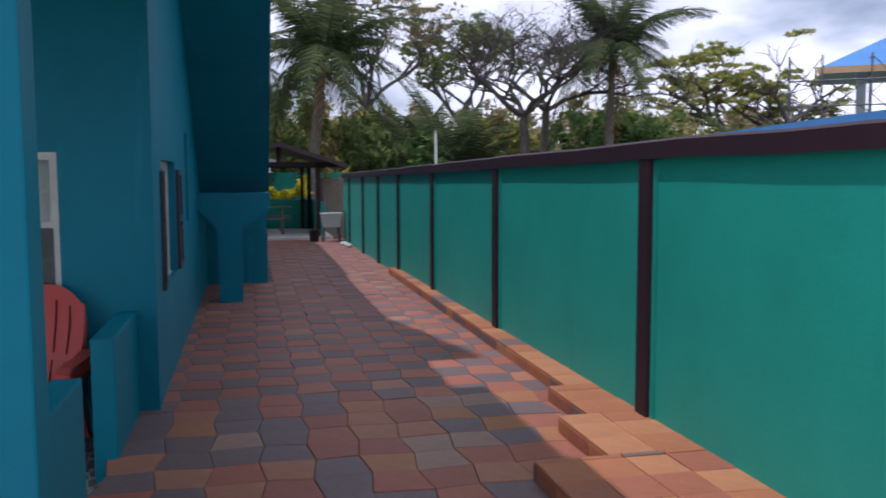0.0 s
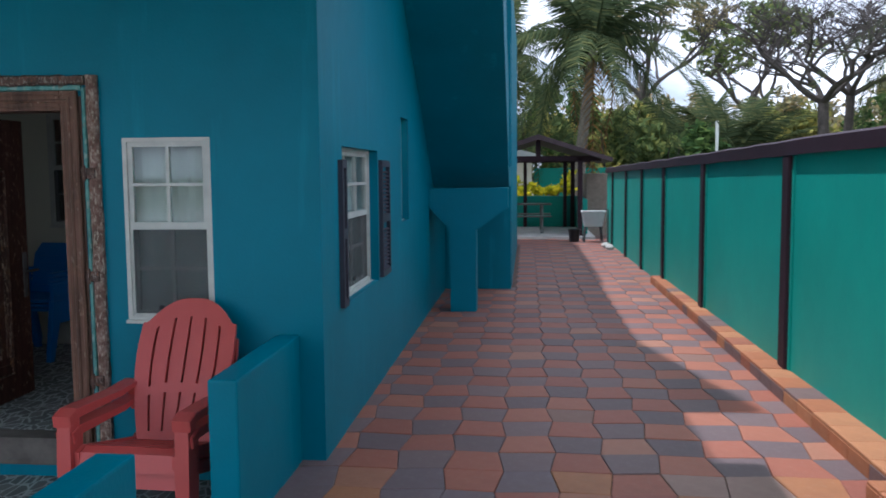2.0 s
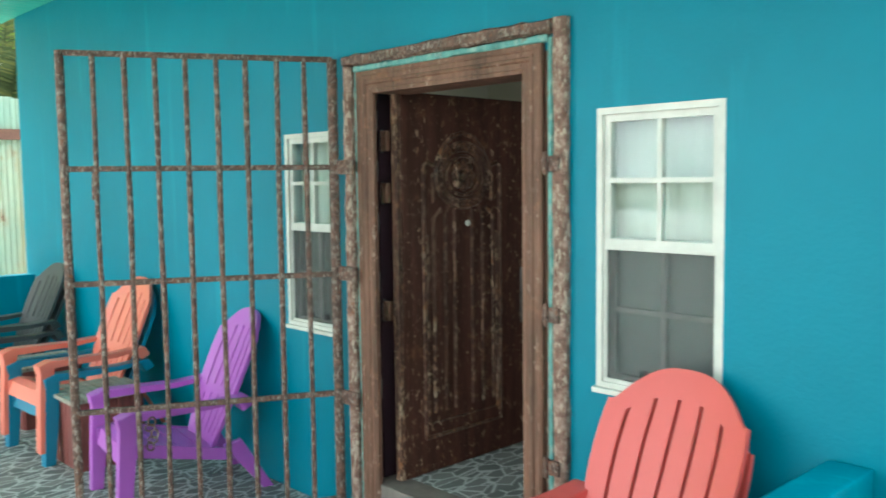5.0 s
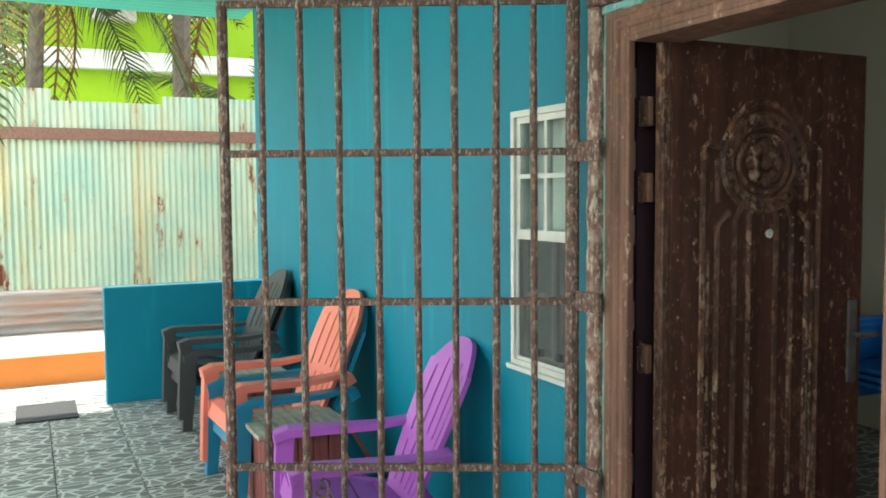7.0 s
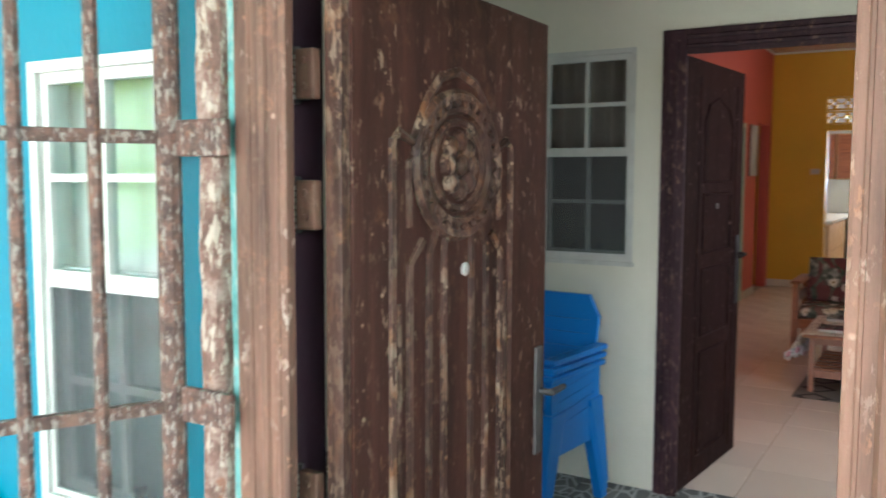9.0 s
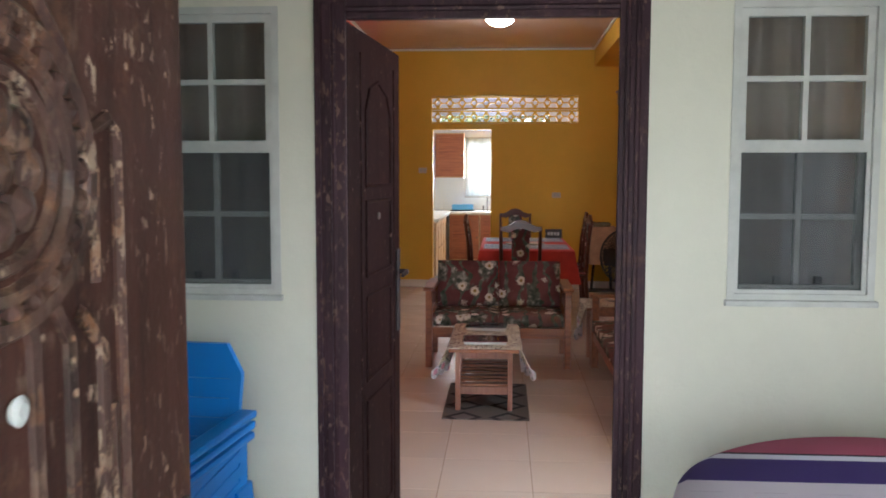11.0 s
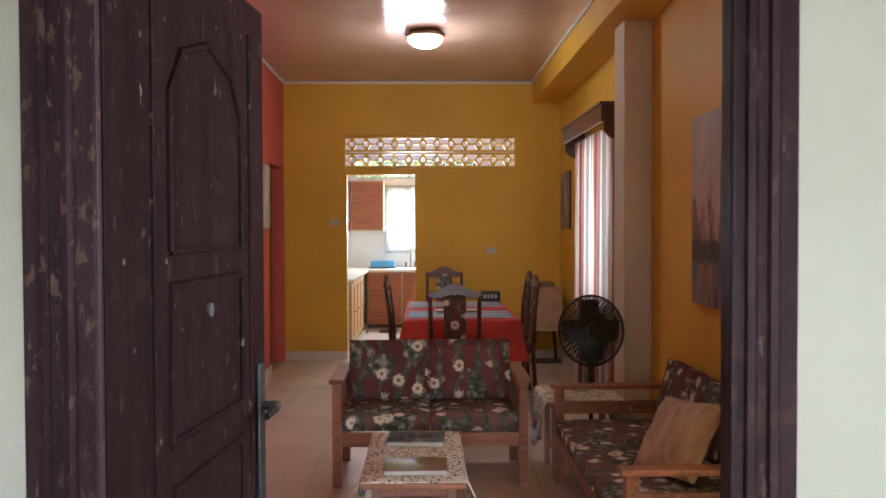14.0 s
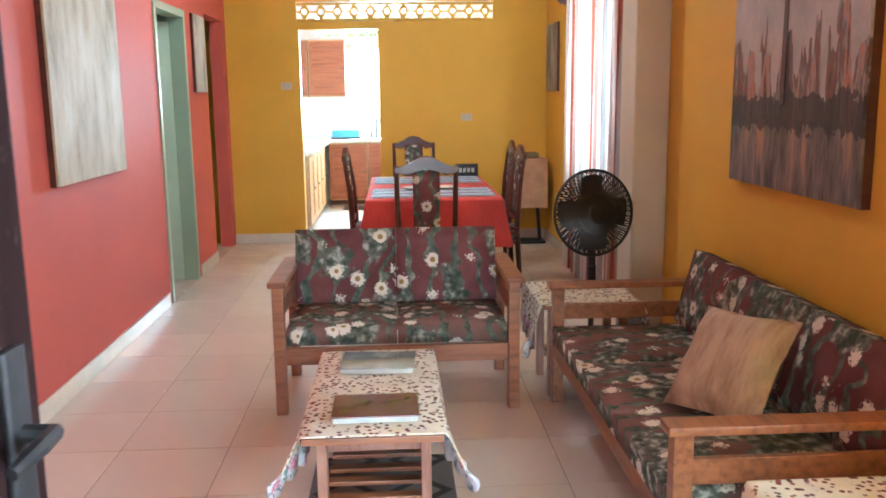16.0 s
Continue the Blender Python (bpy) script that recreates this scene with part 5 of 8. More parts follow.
part("tie_beam", b(GX0 - 0.3, GY0 + 0.04, 1.86, 2.5, GY0 + 0.16, 1.99, 0.006), M_TRIM, gz)
part("tie_beam", b(GX0 - 0.3, GY1 - 0.06, 1.86, 2.5, GY1 + 0.06, 1.99, 0.006), M_TRIM, gz)
part("king_post", b(0.93, GY0 + 0.04, 1.99, 1.05, GY0 + 0.16, 2.38), M_TRIM, gz)
for sx in (-1, 1):
    bm = bmesh.new()
    prism(bm, [(0.99, 2.50), (0.99 + sx * 1.75, 1.93), (0.99 + sx * 1.75, 1.83), (0.99, 2.38)], GY0 - 0.35, GY1 + 0.4)
    part("roof_slope", bm, M_ROOFBR, gz)
part("low_wall", b(GX0, GY1 + 0.07, 0.05, 2.3, GY1 + 0.2, 0.92, 0.01), M_FENCE, gz, "low sea-green wall")
part("low_wall", b(2.1, GY0 + 0.6, 0.05, 2.22, GY1 + 0.068, 0.92, 0.01), M_FENCE, gz, "low sea-green wall")
part("side_hut", b(2.3, 25.2, -0.2, 3.3, 26.8, 1.55, 0.01), plain("dim_hut_render", (0.20, 0.16, 0.13), 0.9), gz, "dull brown hut wall")
pt = thing("picnic_table", pose(0.55, 24.6, 0.05), "grey wooden picnic table with benches under the shelter", "table")
M_GREYWOOD = wood("grey_table_wood", (0.16, 0.17, 0.15), (0.07, 0.08, 0.07), 0.8)
for i in range(4):
    part("top_board", b(-0.8, -0.34 + i * 0.17, 0.70, 0.8, -0.18 + i * 0.17, 0.735, 0.004), M_GREYWOOD, pt)
for sy in (-1, 1):
    part("bench_board", b(-0.8, sy * 0.65 - 0.12, 0.41, 0.8, sy * 0.65 + 0.12, 0.445, 0.004), M_GREYWOOD, pt)
    for sx in (-1, 1):
        part("leg", tube(bmesh.new(), [(sx * 0.55, sy * 0.22, 0.70), (sx * 0.55, sy * 0.62, 0.0)], 0.04, 6), M_GREYWOOD, pt)
for sx in (-1, 1):
    part("bearer", b(sx * 0.55 - 0.03, -0.72, 0.36, sx * 0.55 + 0.03, 0.72, 0.408), M_GREYWOOD, pt)

sk = thing("laundry_sink", pose(2.22, 21.85, 0), "white plastic laundry sink on splayed legs by the wall", "sink")
bm = bmesh.new()
ring = lambda w, d, z: [bm.verts.new((sx * w, sy * d, z)) for sx, sy in ((-1, -1), (1, -1), (1, 1), (-1, 1))]
rs = [ring(0.20, 0.17, 0.36), ring(0.25, 0.22, 0.68), ring(0.27, 0.24, 0.68), ring(0.27, 0.24, 0.71), ring(0.24, 0.21, 0.71), ring(0.18, 0.15, 0.39)]
for p, q in zip(rs, rs[1:]):
    for k in range(4):
        bm.faces.new((p[k], p[(k + 1) % 4], q[(k + 1) % 4], q[k]))
bm.faces.new(rs[0][::-1])
bm.faces.new(rs[-1])
part("basin", bm, plain("grey_white_plastic", (0.62, 0.62, 0.60), 0.5, 0, 0.06), sk)
for sx in (-1, 1):
    for sy in (-1, 1):
        part("leg", tube(bmesh.new(), [(sx * 0.17, sy * 0.14, 0.40), (sx * 0.21, sy * 0.19, 0)], 0.022, 6), M_STEEL, sk)
solid("bucket", lathe(bmesh.new(), [(0, 0), (0.11, 0), (0.14, 0.27), (0.148, 0.27), (0.148, 0.285), (0.13, 0.285), (0.105, 0.02), (0, 0.02)], 18, pose(1.80, 21.9, 0)), M_BLACK, "dark bucket standing on the pavers", "bucket")
tap = thing("stand_pipe", pose(2.50, 21.2, 0), "thin grey water pipe on the boundary wall", "pipe")
part("pipe", tube(bmesh.new(), [(0, 0, 0), (0, 0, 0.75), (-0.03, 0, 0.78), (-0.10, 0, 0.78)], 0.014, 6), M_STEEL, tap)
for x, y in ((2.42, 19.9), (2.38, 20.4)):
    bm = lathe(bmesh.new(), [(0, 0), (0.08, 0.0), (0.09, 0.05), (0.05, 0.10), (0, 0.11)], 9, pose(x, y, 0))
    solid("stone", bm, M_CONCRETE, "small pale stone at the foot of the wall", "stone", "loose stones")

nb = thing("neighbour_bungalow", pose(0, 0, 0), "cream bungalow with a zinc roof beyond the shelter", "house")
part("wall", b(-4.5, 34, -0.3, 0.9, 38, 2.1), paint("dull_cream_render", (0.55, 0.52, 0.44), 0.7), nb)
part("roof", pr([(-4.9, 2.1), (1.3, 2.1), (1.3, 2.2), (-1.8, 3.0), (-4.9, 2.2)], 33.6, 38.4), plain("weathered_zinc_roof", (0.38, 0.40, 0.40), 0.5, 0.3), nb)
w = part("window", b(-0.4, 33.95, 0.9, 0.35, 33.998, 1.8, 0.01), M_FRAME_WHITE, nb)
part("pane", b(-0.34, 33.94, 0.96, 0.29, 33.949, 1.74), M_SIGNBLACK, w)
solid("far_fence", b(1.0, 37.0, -0.35, 12, 37.15, 1.75), M_FENCE, "pale turquoise fence beyond the shelter", "fence")

# building site to the east: blue roof, red block walls, scaffold
SITE = pose(20.6, 28.3, -0.45, 0, 0, -36) @ pose(-18.85, -23.9, 0)
sitehouse = thing("unfinished_house", SITE, "unfinished red block house with a blue roof and posts", "house")
M_REDBLK = paint("red_block_wall", (0.40, 0.105, 0.07), 0.85, 0.15)
M_BLUEROOF = plain("blue_metal_roof", (0.06, 0.20, 0.46), 0.4, 0.2, 0.1, 2)
part("wall", b(23.0, 24.6, -0.35, 33.0, 30.0, 6.1), M_REDBLK, sitehouse)
part("bay_wall", b(21.6, 26.5, -0.35, 22.98, 30.0, 6.0), paint("dark_red_block", (0.26, 0.07, 0.05), 0.85, 0.15), sitehouse)
part("corner_post", b(20.2, 25.3, -0.35, 20.55, 25.65, 5.85, 0.02), M_CONCRETE, sitehouse)
bm = bmesh.new()
pts_a = [(18.9, 24.0, 5.95), (34, 24.0, 5.95), (34, 31, 5.95), (18.9, 31, 5.95)]
pts_b = [(23.5, 27.0, 8.3), (34, 27.0, 8.3)]
va = [bm.verts.new(p) for p in pts_a]
vb = [bm.verts.new(p) for p in pts_b]
bm.faces.new((va[0], va[1], vb[1], vb[0]))
bm.faces.new((va[0], vb[0], va[3]))
bm.faces.new((va[3], vb[0], vb[1], va[2]))
bm.faces.new((va[0], va[3], va[2], va[1]))
part("roof", bm, M_BLUEROOF, sitehouse, "blue metal roof")
part("fascia", b(18.85, 23.9, 5.72, 34, 23.99, 5.96), M_CABPALE, sitehouse, "bare timber fascia")
part("fascia", b(18.75, 23.9, 5.72, 18.84, 31, 5.96), M_CABPALE, sitehouse, "bare timber fascia")
sc = thing("scaffold", SITE, "rusty tube scaffold beside the unfinished house", "scaffold")
for x, y in ((17.9, 23.2), (19.0, 23.2), (20.6, 23.2), (21.9, 23.2), (17.9, 24.4), (20.6, 24.4)):
    part("standard", tube(bmesh.new(), [(x, y, -0.35), (x, y, 6.3)], 0.035, 6), M_STEEL, sc)
for z in (3.6, 4.5, 5.4):
    part("ledger", tube(bmesh.new(), [(17.9, 23.2, z), (21.9, 23.2, z)], 0.028, 6), M_STEEL, sc)
for x0, x1, z in ((17.9, 19.0, 3.6), (20.6, 21.9, 3.6), (19.0, 20.6, 4.2), (17.9, 19.0, 4.9), (20.6, 21.9, 4.9)):
    part("brace", tube(bmesh.new(), [(x0, 23.2, z), (x1, 23.2, z + 1.3)], 0.022, 6), M_STEEL, sc)
    part("brace", tube(bmesh.new(), [(x1, 23.2, z), (x0, 23.2, z + 1.3)], 0.022, 6), M_STEEL, sc)
lowroof = thing("low_blue_roof", pose(15.0, 26.6, 0, 0, 0, -36), "low blue metal roof behind the boundary wall", "house")
part("roof", pr([(0, 2.92), (5.6, 3.62), (9.5, 4.0), (9.5, 3.3), (0, 2.8)], 0, 4.0), M_BLUEROOF, lowroof)
part("wall", b(0.4, 0.3, -0.35, 9.2, 3.7, 2.78), M_CONCRETE, lowroof)
pole = thing("utility_pole", pose(8.2, 37, -0.35), "thin white pole standing behind the wall", "pole")
part("shaft", tube(bmesh.new(), [(0, 0, 0), (0, 0, 3.9)], 0.06, 8), M_WHITE, pole)
wires = thing("overhead_wires", pose(0, 0, 0), "thin power lines strung across the trees", "cable")
for z in (4.3, 4.7):
    part("wire", tube(bmesh.new(), [(-30 + 6 * i, 46, z + 0.02 * (i - 5) ** 2 * 0.3) for i in range(11)], 0.012, 4), M_BLACK, wires)

# ---- foyer things ----
def monobloc(m, label):
    """One moulded armchair with slotted back and sides. Faces +y; origin on the floor."""
    c = thing("plastic_armchair", m, label, "chair", "stacked blue armchairs")
    bm = bmesh.new()
    us, zs = [-0.24, -0.20, 0.20, 0.24], [0.44]
    for i in range(5):
        zs += [0.50 + i * 0.062, 0.50 + i * 0.062 + 0.018]
    zs += [0.86]
    lean = lambda u, z, t: Vector((u * (1.0 - 0.25 * max(0, z - 0.78) / 0.08), -0.21 - 0.10 * (z - 0.44) / 0.42 + t, z))
    cells(bm, us, zs, lambda i, j: not (i == 1 and j % 2 == 1), lean, -0.012, 0.012)
    part("backrest", bm, M_BLUEPL, c)
    part("seat", b(-0.23, -0.22, 0.41, 0.23, 0.23, 0.435, 0.012), M_BLUEPL, c)
    for sx in (-1, 1):
        part("armrest", b(sx * 0.27 - 0.03, -0.26, 0.63, sx * 0.27 + 0.03, 0.22, 0.655, 0.01), M_BLUEPL, c)
        bm = bmesh.new()
        M = Matrix(((0, 1, 0, sx * 0.262), (1, 0, 0, 0), (0, 0, 1, 0), (0, 0, 0, 1)))
        us2 = [-0.23, -0.17, 0.15, 0.20]
        zz = [0.30]
        for i in range(5):
            zz += [0.375 + i * 0.05, 0.375 + i * 0.05 + 0.013]
        zz += [0.635]
        cells(bm, us2, zz, lambda i, j: not (i == 1 and j % 2 == 1), lambda u, z, t: Vector((sx * 0.262 + t, u, z + 0.10 * (0.0 - u) * (0.3 < z < 0.63))), -0.012, 0.012)
        part("side_panel", bm, M_BLUEPL, c)
        for y0, y1 in ((0.16, 0.25), (-0.18, -0.30)):
            bm = bmesh.new()
            prism(bm, [(y0 - 0.065, 0.42), (y0 + 0.055, 0.42), (y1 + 0.026, 0.0), (y1 - 0.026, 0.0)], -0.022, 0.022, M, 0.004)
            part("leg", bm, M_BLUEPL, c)
    return c


M_BLUEPL = plastic("bright_blue_plastic", (0.008, 0.18, 0.56), 0.35)
first = monobloc(pose(-3.40, 8.88, FL, 0, 0, 174), "bright blue plastic armchair at the foot of a stack")
for i in range(1, 3):
    o = copy_thing(first, pose(-3.40 + 0.004 * i, 8.88, FL + 0.036 * i, 0, 0, 174))
    o["label"] = "bright blue plastic armchair stacked on others"

tb = thing("round_table", pose(-1.27, 8.30, FL), "round table with a flat top on a centre leg", "table")
part("tabletop", lathe(bmesh.new(), [(0, 0.715), (0.575, 0.715), (0.585, 0.73), (0.575, 0.745), (0, 0.745)], 40), M_WOODDARK, tb)
part("pedestal", lathe(bmesh.new(), [(0, 0), (0.28, 0), (0.26, 0.03), (0.07, 0.08), (0.05, 0.4), (0.09, 0.70), (0.09, 0.714), (0, 0.714)], 20), M_WOODDARK, tb)


def cloth_mat():
    """Printed cloth: plum, white lines, violet field, lilac and grey patches."""
    k = Nodes("printed_purple_cloth")
    sep = k.add("SeparateXYZ")
    k.l.new(k.tc.outputs["Object"], sep.inputs[0])
    y = k.maths("ADD", sep.outputs[1], k.maths("MULTIPLY", k.noise(1.5, 2), 0.01))
    stripe = k.n.new("ShaderNodeValToRGB")
    stripe.color_ramp.interpolation = "CONSTANT"
    stops = ((0.0, (0.06, 0.035, 0.20)), (0.29, (0.62, 0.62, 0.70)), (0.31, (0.22, 0.40, 0.50)), (0.36, (0.55, 0.48, 0.53)), (0.66, (0.045, 0.025, 0.13)), (0.80, (0.62, 0.62, 0.70)), (0.83, (0.02, 0.012, 0.03)), (0.84, (0.34, 0.07, 0.12)))
    el = stripe.color_ramp.elements
    while len(el) < len(stops):
        el.new(0.5)
    for e, (p, c) in zip(el, stops):
        e.position, e.color = p, (*c, 1)
    k.l.new(k.maths("ADD", k.maths("MULTIPLY", y, 0.83), 0.5), stripe.inputs[0])
    br = k.add("TexBrick", Scale=3.4)
    br.inputs["Mortar Size"].default_value = 0.13
    br.inputs["Color1"].default_value, br.inputs["Color2"].default_value, br.inputs["Mortar"].default_value = (0.26, 0.30, 0.40, 1), (0.42, 0.17, 0.20, 1), (0, 0, 0, 1)
    k.vec(br)
    patch = k.maths("MULTIPLY", k.maths("SUBTRACT", 1.0, br.outputs["Fac"]), k.maths("MULTIPLY", k.maths("GREATER_THAN", y, -0.13), k.maths("LESS_THAN", y, 0.17)))
    patch = k.maths("MULTIPLY", patch, k.ramp(k.noise(2.2, 1), (0.5, (0, 0, 0)), (0.54, (1, 1, 1))))
    a = k.mix(k.maths("MULTIPLY", patch, 0.75), stripe.outputs[0], br.outputs["Color"])
    sprig = k.ramp(k.noise(26, 4, 0.7), (0.66, (0, 0, 0)), (0.69, (1, 1, 1)))
    a = k.mix(k.maths("MULTIPLY", sprig, k.maths("MULTIPLY", patch, 0.8)), a, (0.70, 0.68, 0.72))
    k.bump(k.noise(230, 2), 0.2, 0.002)
    return k.done(a, 0.75, spec=0.2)


bm = bmesh.new()
rows = []
n = 72
for r, dz in ((0.0, 0.0), (0.25, 0.0), (0.45, 0.0), (0.575, 0.0), (0.597, -0.012), (0.605, -0.06), (0.612, -0.2), (0.62, -0.36)):
    rows.append([bm.verts.new(((r + (0.03 * math.sin(9 * 2 * math.pi * k / n) + 0.015 * math.sin(5 * 2 * math.pi * k / n)) * max(0, -dz) / 0.36) * math.cos(2 * math.pi * k / n), (r + 0.03 * math.sin(9 * 2 * math.pi * k / n) * max(0, -dz) / 0.36) * math.sin(2 * math.pi * k / n), dz)) for k in range(n)])
for p, q in zip(rows[1:], rows[2:]):
    for k in range(n):
        bm.faces.new((p[k], p[(k + 1) % n], q[(k + 1) % n], q[k]))
bm.faces.new(rows[1])
for v in rows[0]:
    bm.verts.remove(v)
solid("tablecloth", bm, cloth_mat(), "purple, plum and white printed cloth over the round table", "tablecloth", "", pose(-1.27, 8.30, FL + 0.749), True)

# ---- living room ----
enter(HOUSE)


def cushion(bm, x0, y0, z0, x1, y1, z1, m=I4, puff=0.018):
    """A soft pad with rounded rim and crowned faces."""
    nx, ny = 8, 6
    vs = {}
    for s in (0, 1):
        for i in range(nx + 1):
            for j in range(ny + 1):
                u, v = i / nx, j / ny
                crown = (1 - (2 * u - 1) ** 4) * (1 - (2 * v - 1) ** 4)
                inset = 0.012 * (1 - crown)
                x = x0 + (x1 - x0) * u
                y = y0 + (y1 - y0) * v
                z = (z1 - 0.02 + puff * crown) if s else (z0 + 0.012 - 0.012 * crown)
                vs[s, i, j] = bm.verts.new(m @ Vector((x, y, z)))
    for i in range(nx):
        for j in range(ny):
            for s in (0, 1):
                bm.faces.new((vs[s, i, j], vs[s, i + 1, j], vs[s, i + 1, j + 1], vs[s, i, j + 1]))
    for i in range(nx):
        for j in (0, ny):
            bm.faces.new((vs[0, i, j], vs[0, i + 1, j], vs[1, i + 1, j], vs[1, i, j]))
    for j in range(ny):
        for i in (0, nx):
            bm.faces.new((vs[0, i, j], vs[0, i, j + 1], vs[1, i, j + 1], vs[1, i, j]))
    return bm


def settee(name, m, w, seats, label, d=0.62):
    """Wooden frame with square legs and flat arms, and loose floral cushions. Faces -y."""
    s = thing(name, m, label, "sofa")
    for sx in (-1, 1):
        xa = sx * (w / 2 - 0.028)
        part("front_leg", b(xa - 0.026, 0.0, 0, xa + 0.026, 0.055, 0.60, 0.005), M_WOODWARM, s)
        part("rear_leg", b(xa - 0.026, d - 0.05, 0, xa + 0.026, d, 0.58, 0.005), M_WOODWARM, s)
        part("armrest", b(xa - 0.042, -0.02, 0.601, xa + 0.042, d, 0.630, 0.008), M_WOODWARM, s)
        part("arm_rail", b(xa - 0.012, 0.056, 0.44, xa + 0.012, d - 0.051, 0.52, 0.004), M_WOODWARM, s)
        part("side_rail", b(xa - 0.014, 0.056, 0.235, xa + 0.014, d - 0.051, 0.31, 0.004), M_WOODWARM, s)
    part("front_rail", b(-w / 2 + 0.055, 0.012, 0.235, w / 2 - 0.055, 0.04, 0.315, 0.004), M_WOODWARM, s)
    part("rear_rail", b(-w / 2 + 0.055, d - 0.045, 0.235, w / 2 - 0.055, d - 0.02, 0.30, 0.004), M_WOODWARM, s)
    part("back_rail", b(-w / 2 + 0.055, d - 0.03, 0.55, w / 2 - 0.055, d - 0.008, 0.62, 0.004), M_WOODWARM, s)
    cw = (w - 0.12) / seats
    for i in range(seats):
        x0 = -w / 2 + 0.06 + i * cw
        bm = bmesh.new()
        cushion(bm, x0 + 0.003, 0.0, 0.318, x0 + cw - 0.003, d - 0.07, 0.43)
        part("seat_cushion", bm, M_SEATFLORAL, s, "paler brownish floral seat cushion", True)
        bm = bmesh.new()
        mm = pose(0, d - 0.19, 0.425, 76)
        cushion(bm, x0 + 0.003, 0.0, -0.06, x0 + cw - 0.003, 0.37, 0.05, mm, 0.025)
        part("back_cushion", bm, M_FLORAL, s, "", True)
    return s


settee("loveseat", pose(-2.435, 13.03, FL), 1.13, 2, "wooden two-seat settee with burgundy floral cushions")
settee("three_seat_sofa", pose(-1.71, 12.24, FL, 0, 0, -90) @ Matrix.Diagonal((1, 1, 0.92, 1)), 1.80, 3, "wooden three-seat sofa with burgundy floral cushions", 0.79)
# throw pillow
bm = bmesh.new()
n = 12
vs = {}
for s in (-1, 1):
    for i in range(n + 1):
        for j in range(n + 1):
            u, v = 2 * i / n - 1, 2 * j / n - 1
            h = 0.065 * ((1 - u ** 4) * (1 - v ** 4)) ** 0.6
            pin = 1 - 0.07 * (1 - abs(u)) * abs(v) ** 3
            pin2 = 1 - 0.07 * (1 - abs(v)) * abs(u) ** 3
            vs[s, i, j] = bm.verts.new((0.2 * u * pin2, 0.2 * v * pin, s * (h + 0.003 * math.sin(9 * u + 4 * v))))
for i in range(n):
    for j in range(n):
        for s in (-1, 1):
            bm.faces.new((vs[s, i, j], vs[s, i + 1, j], vs[s, i + 1, j + 1], vs[s, i, j + 1]))
for i in range(n):
    for j in (0, n):
        bm.faces.new((vs[-1, i, j], vs[-1, i + 1, j], vs[1, i + 1, j], vs[1, i, j]))
        bm.faces.new((vs[-1, j, i], vs[-1, j, i + 1], vs[1, j, i + 1], vs[1, j, i]))
bmesh.ops.remove_doubles(bm, verts=bm.verts, dist=0.0001)


def satin():
    k = Nodes("crinkled_beige_satin")
    g = k.noise(7, 5, 0.6, (1, 4, 1))
    # fold shading put into the colour: hollows of the crinkle darker, ridges lighter
    a = k.ramp(g, (0.3, (0.28, 0.19, 0.125)), (0.6, (0.48, 0.36, 0.25)))
    k.bump(g, 0.8, 0.02)
    return k.done(a, 0.45)


solid("throw_pillow", bm, satin(), "crinkled beige satin cushion leaning on the sofa back", "cushion", "", pose(-1.34, 11.9, FL + 0.56, 0, -54, 26) @ pose(0, 0, 0, 0, 0, 4) @ Matrix.Scale(0.95, 4), True)


# coffee table
def slatted_table(name, m, w, d, h, label, shelf=True):
    t = thing(name, m, label, "coffee table")
    part("tabletop", b(-w / 2, -d / 2, h - 0.022, w / 2, d / 2, h, 0.004), M_WOODWARM, t)
    x, y = w / 2 - 0.055, d / 2 - 0.09
    for sx in (-1, 1):
        for sy in (-1, 1):
            part("leg", b(sx * x - 0.016, sy * y - 0.03, 0, sx * x + 0.016, sy * y + 0.03, h - 0.023, 0.003), M_WOODPALE, t)
    for sy in (-1, 1):
        part("cross_rail", b(-x + 0.017, sy * y - 0.012, 0.10, x - 0.017, sy * y + 0.012, 0.15, 0.003), M_WOODPALE, t)
        part("apron", b(-x + 0.017, sy * y - 0.012, h - 0.075, x - 0.017, sy * y + 0.012, h - 0.024, 0.003), M_WOODPALE, t)
    if shelf:
        for i in range(7):
            y0 = -y + 0.02 + i * (2 * y - 0.06) / 6
            part("shelf_slat", b(-x + 0.004, y0 - 0.022, 0.151 + 0.004 * (i % 2), x - 0.004, y0 + 0.022, 0.166 + 0.004 * (i % 2), 0.003), M_WOODWARM, t)
    return t


M_WOODPALE = wood("pale_pink_wood", (0.34, 0.17, 0.115), (0.18, 0.08, 0.05), 0.5, (14, 14, 1.2))
CTX, CTY = -2.515, 12.19
slatted_table("coffee_table", pose(CTX, CTY, FL + 0.006), 0.44, 0.90, 0.405, "small wooden coffee table with a slatted shelf")


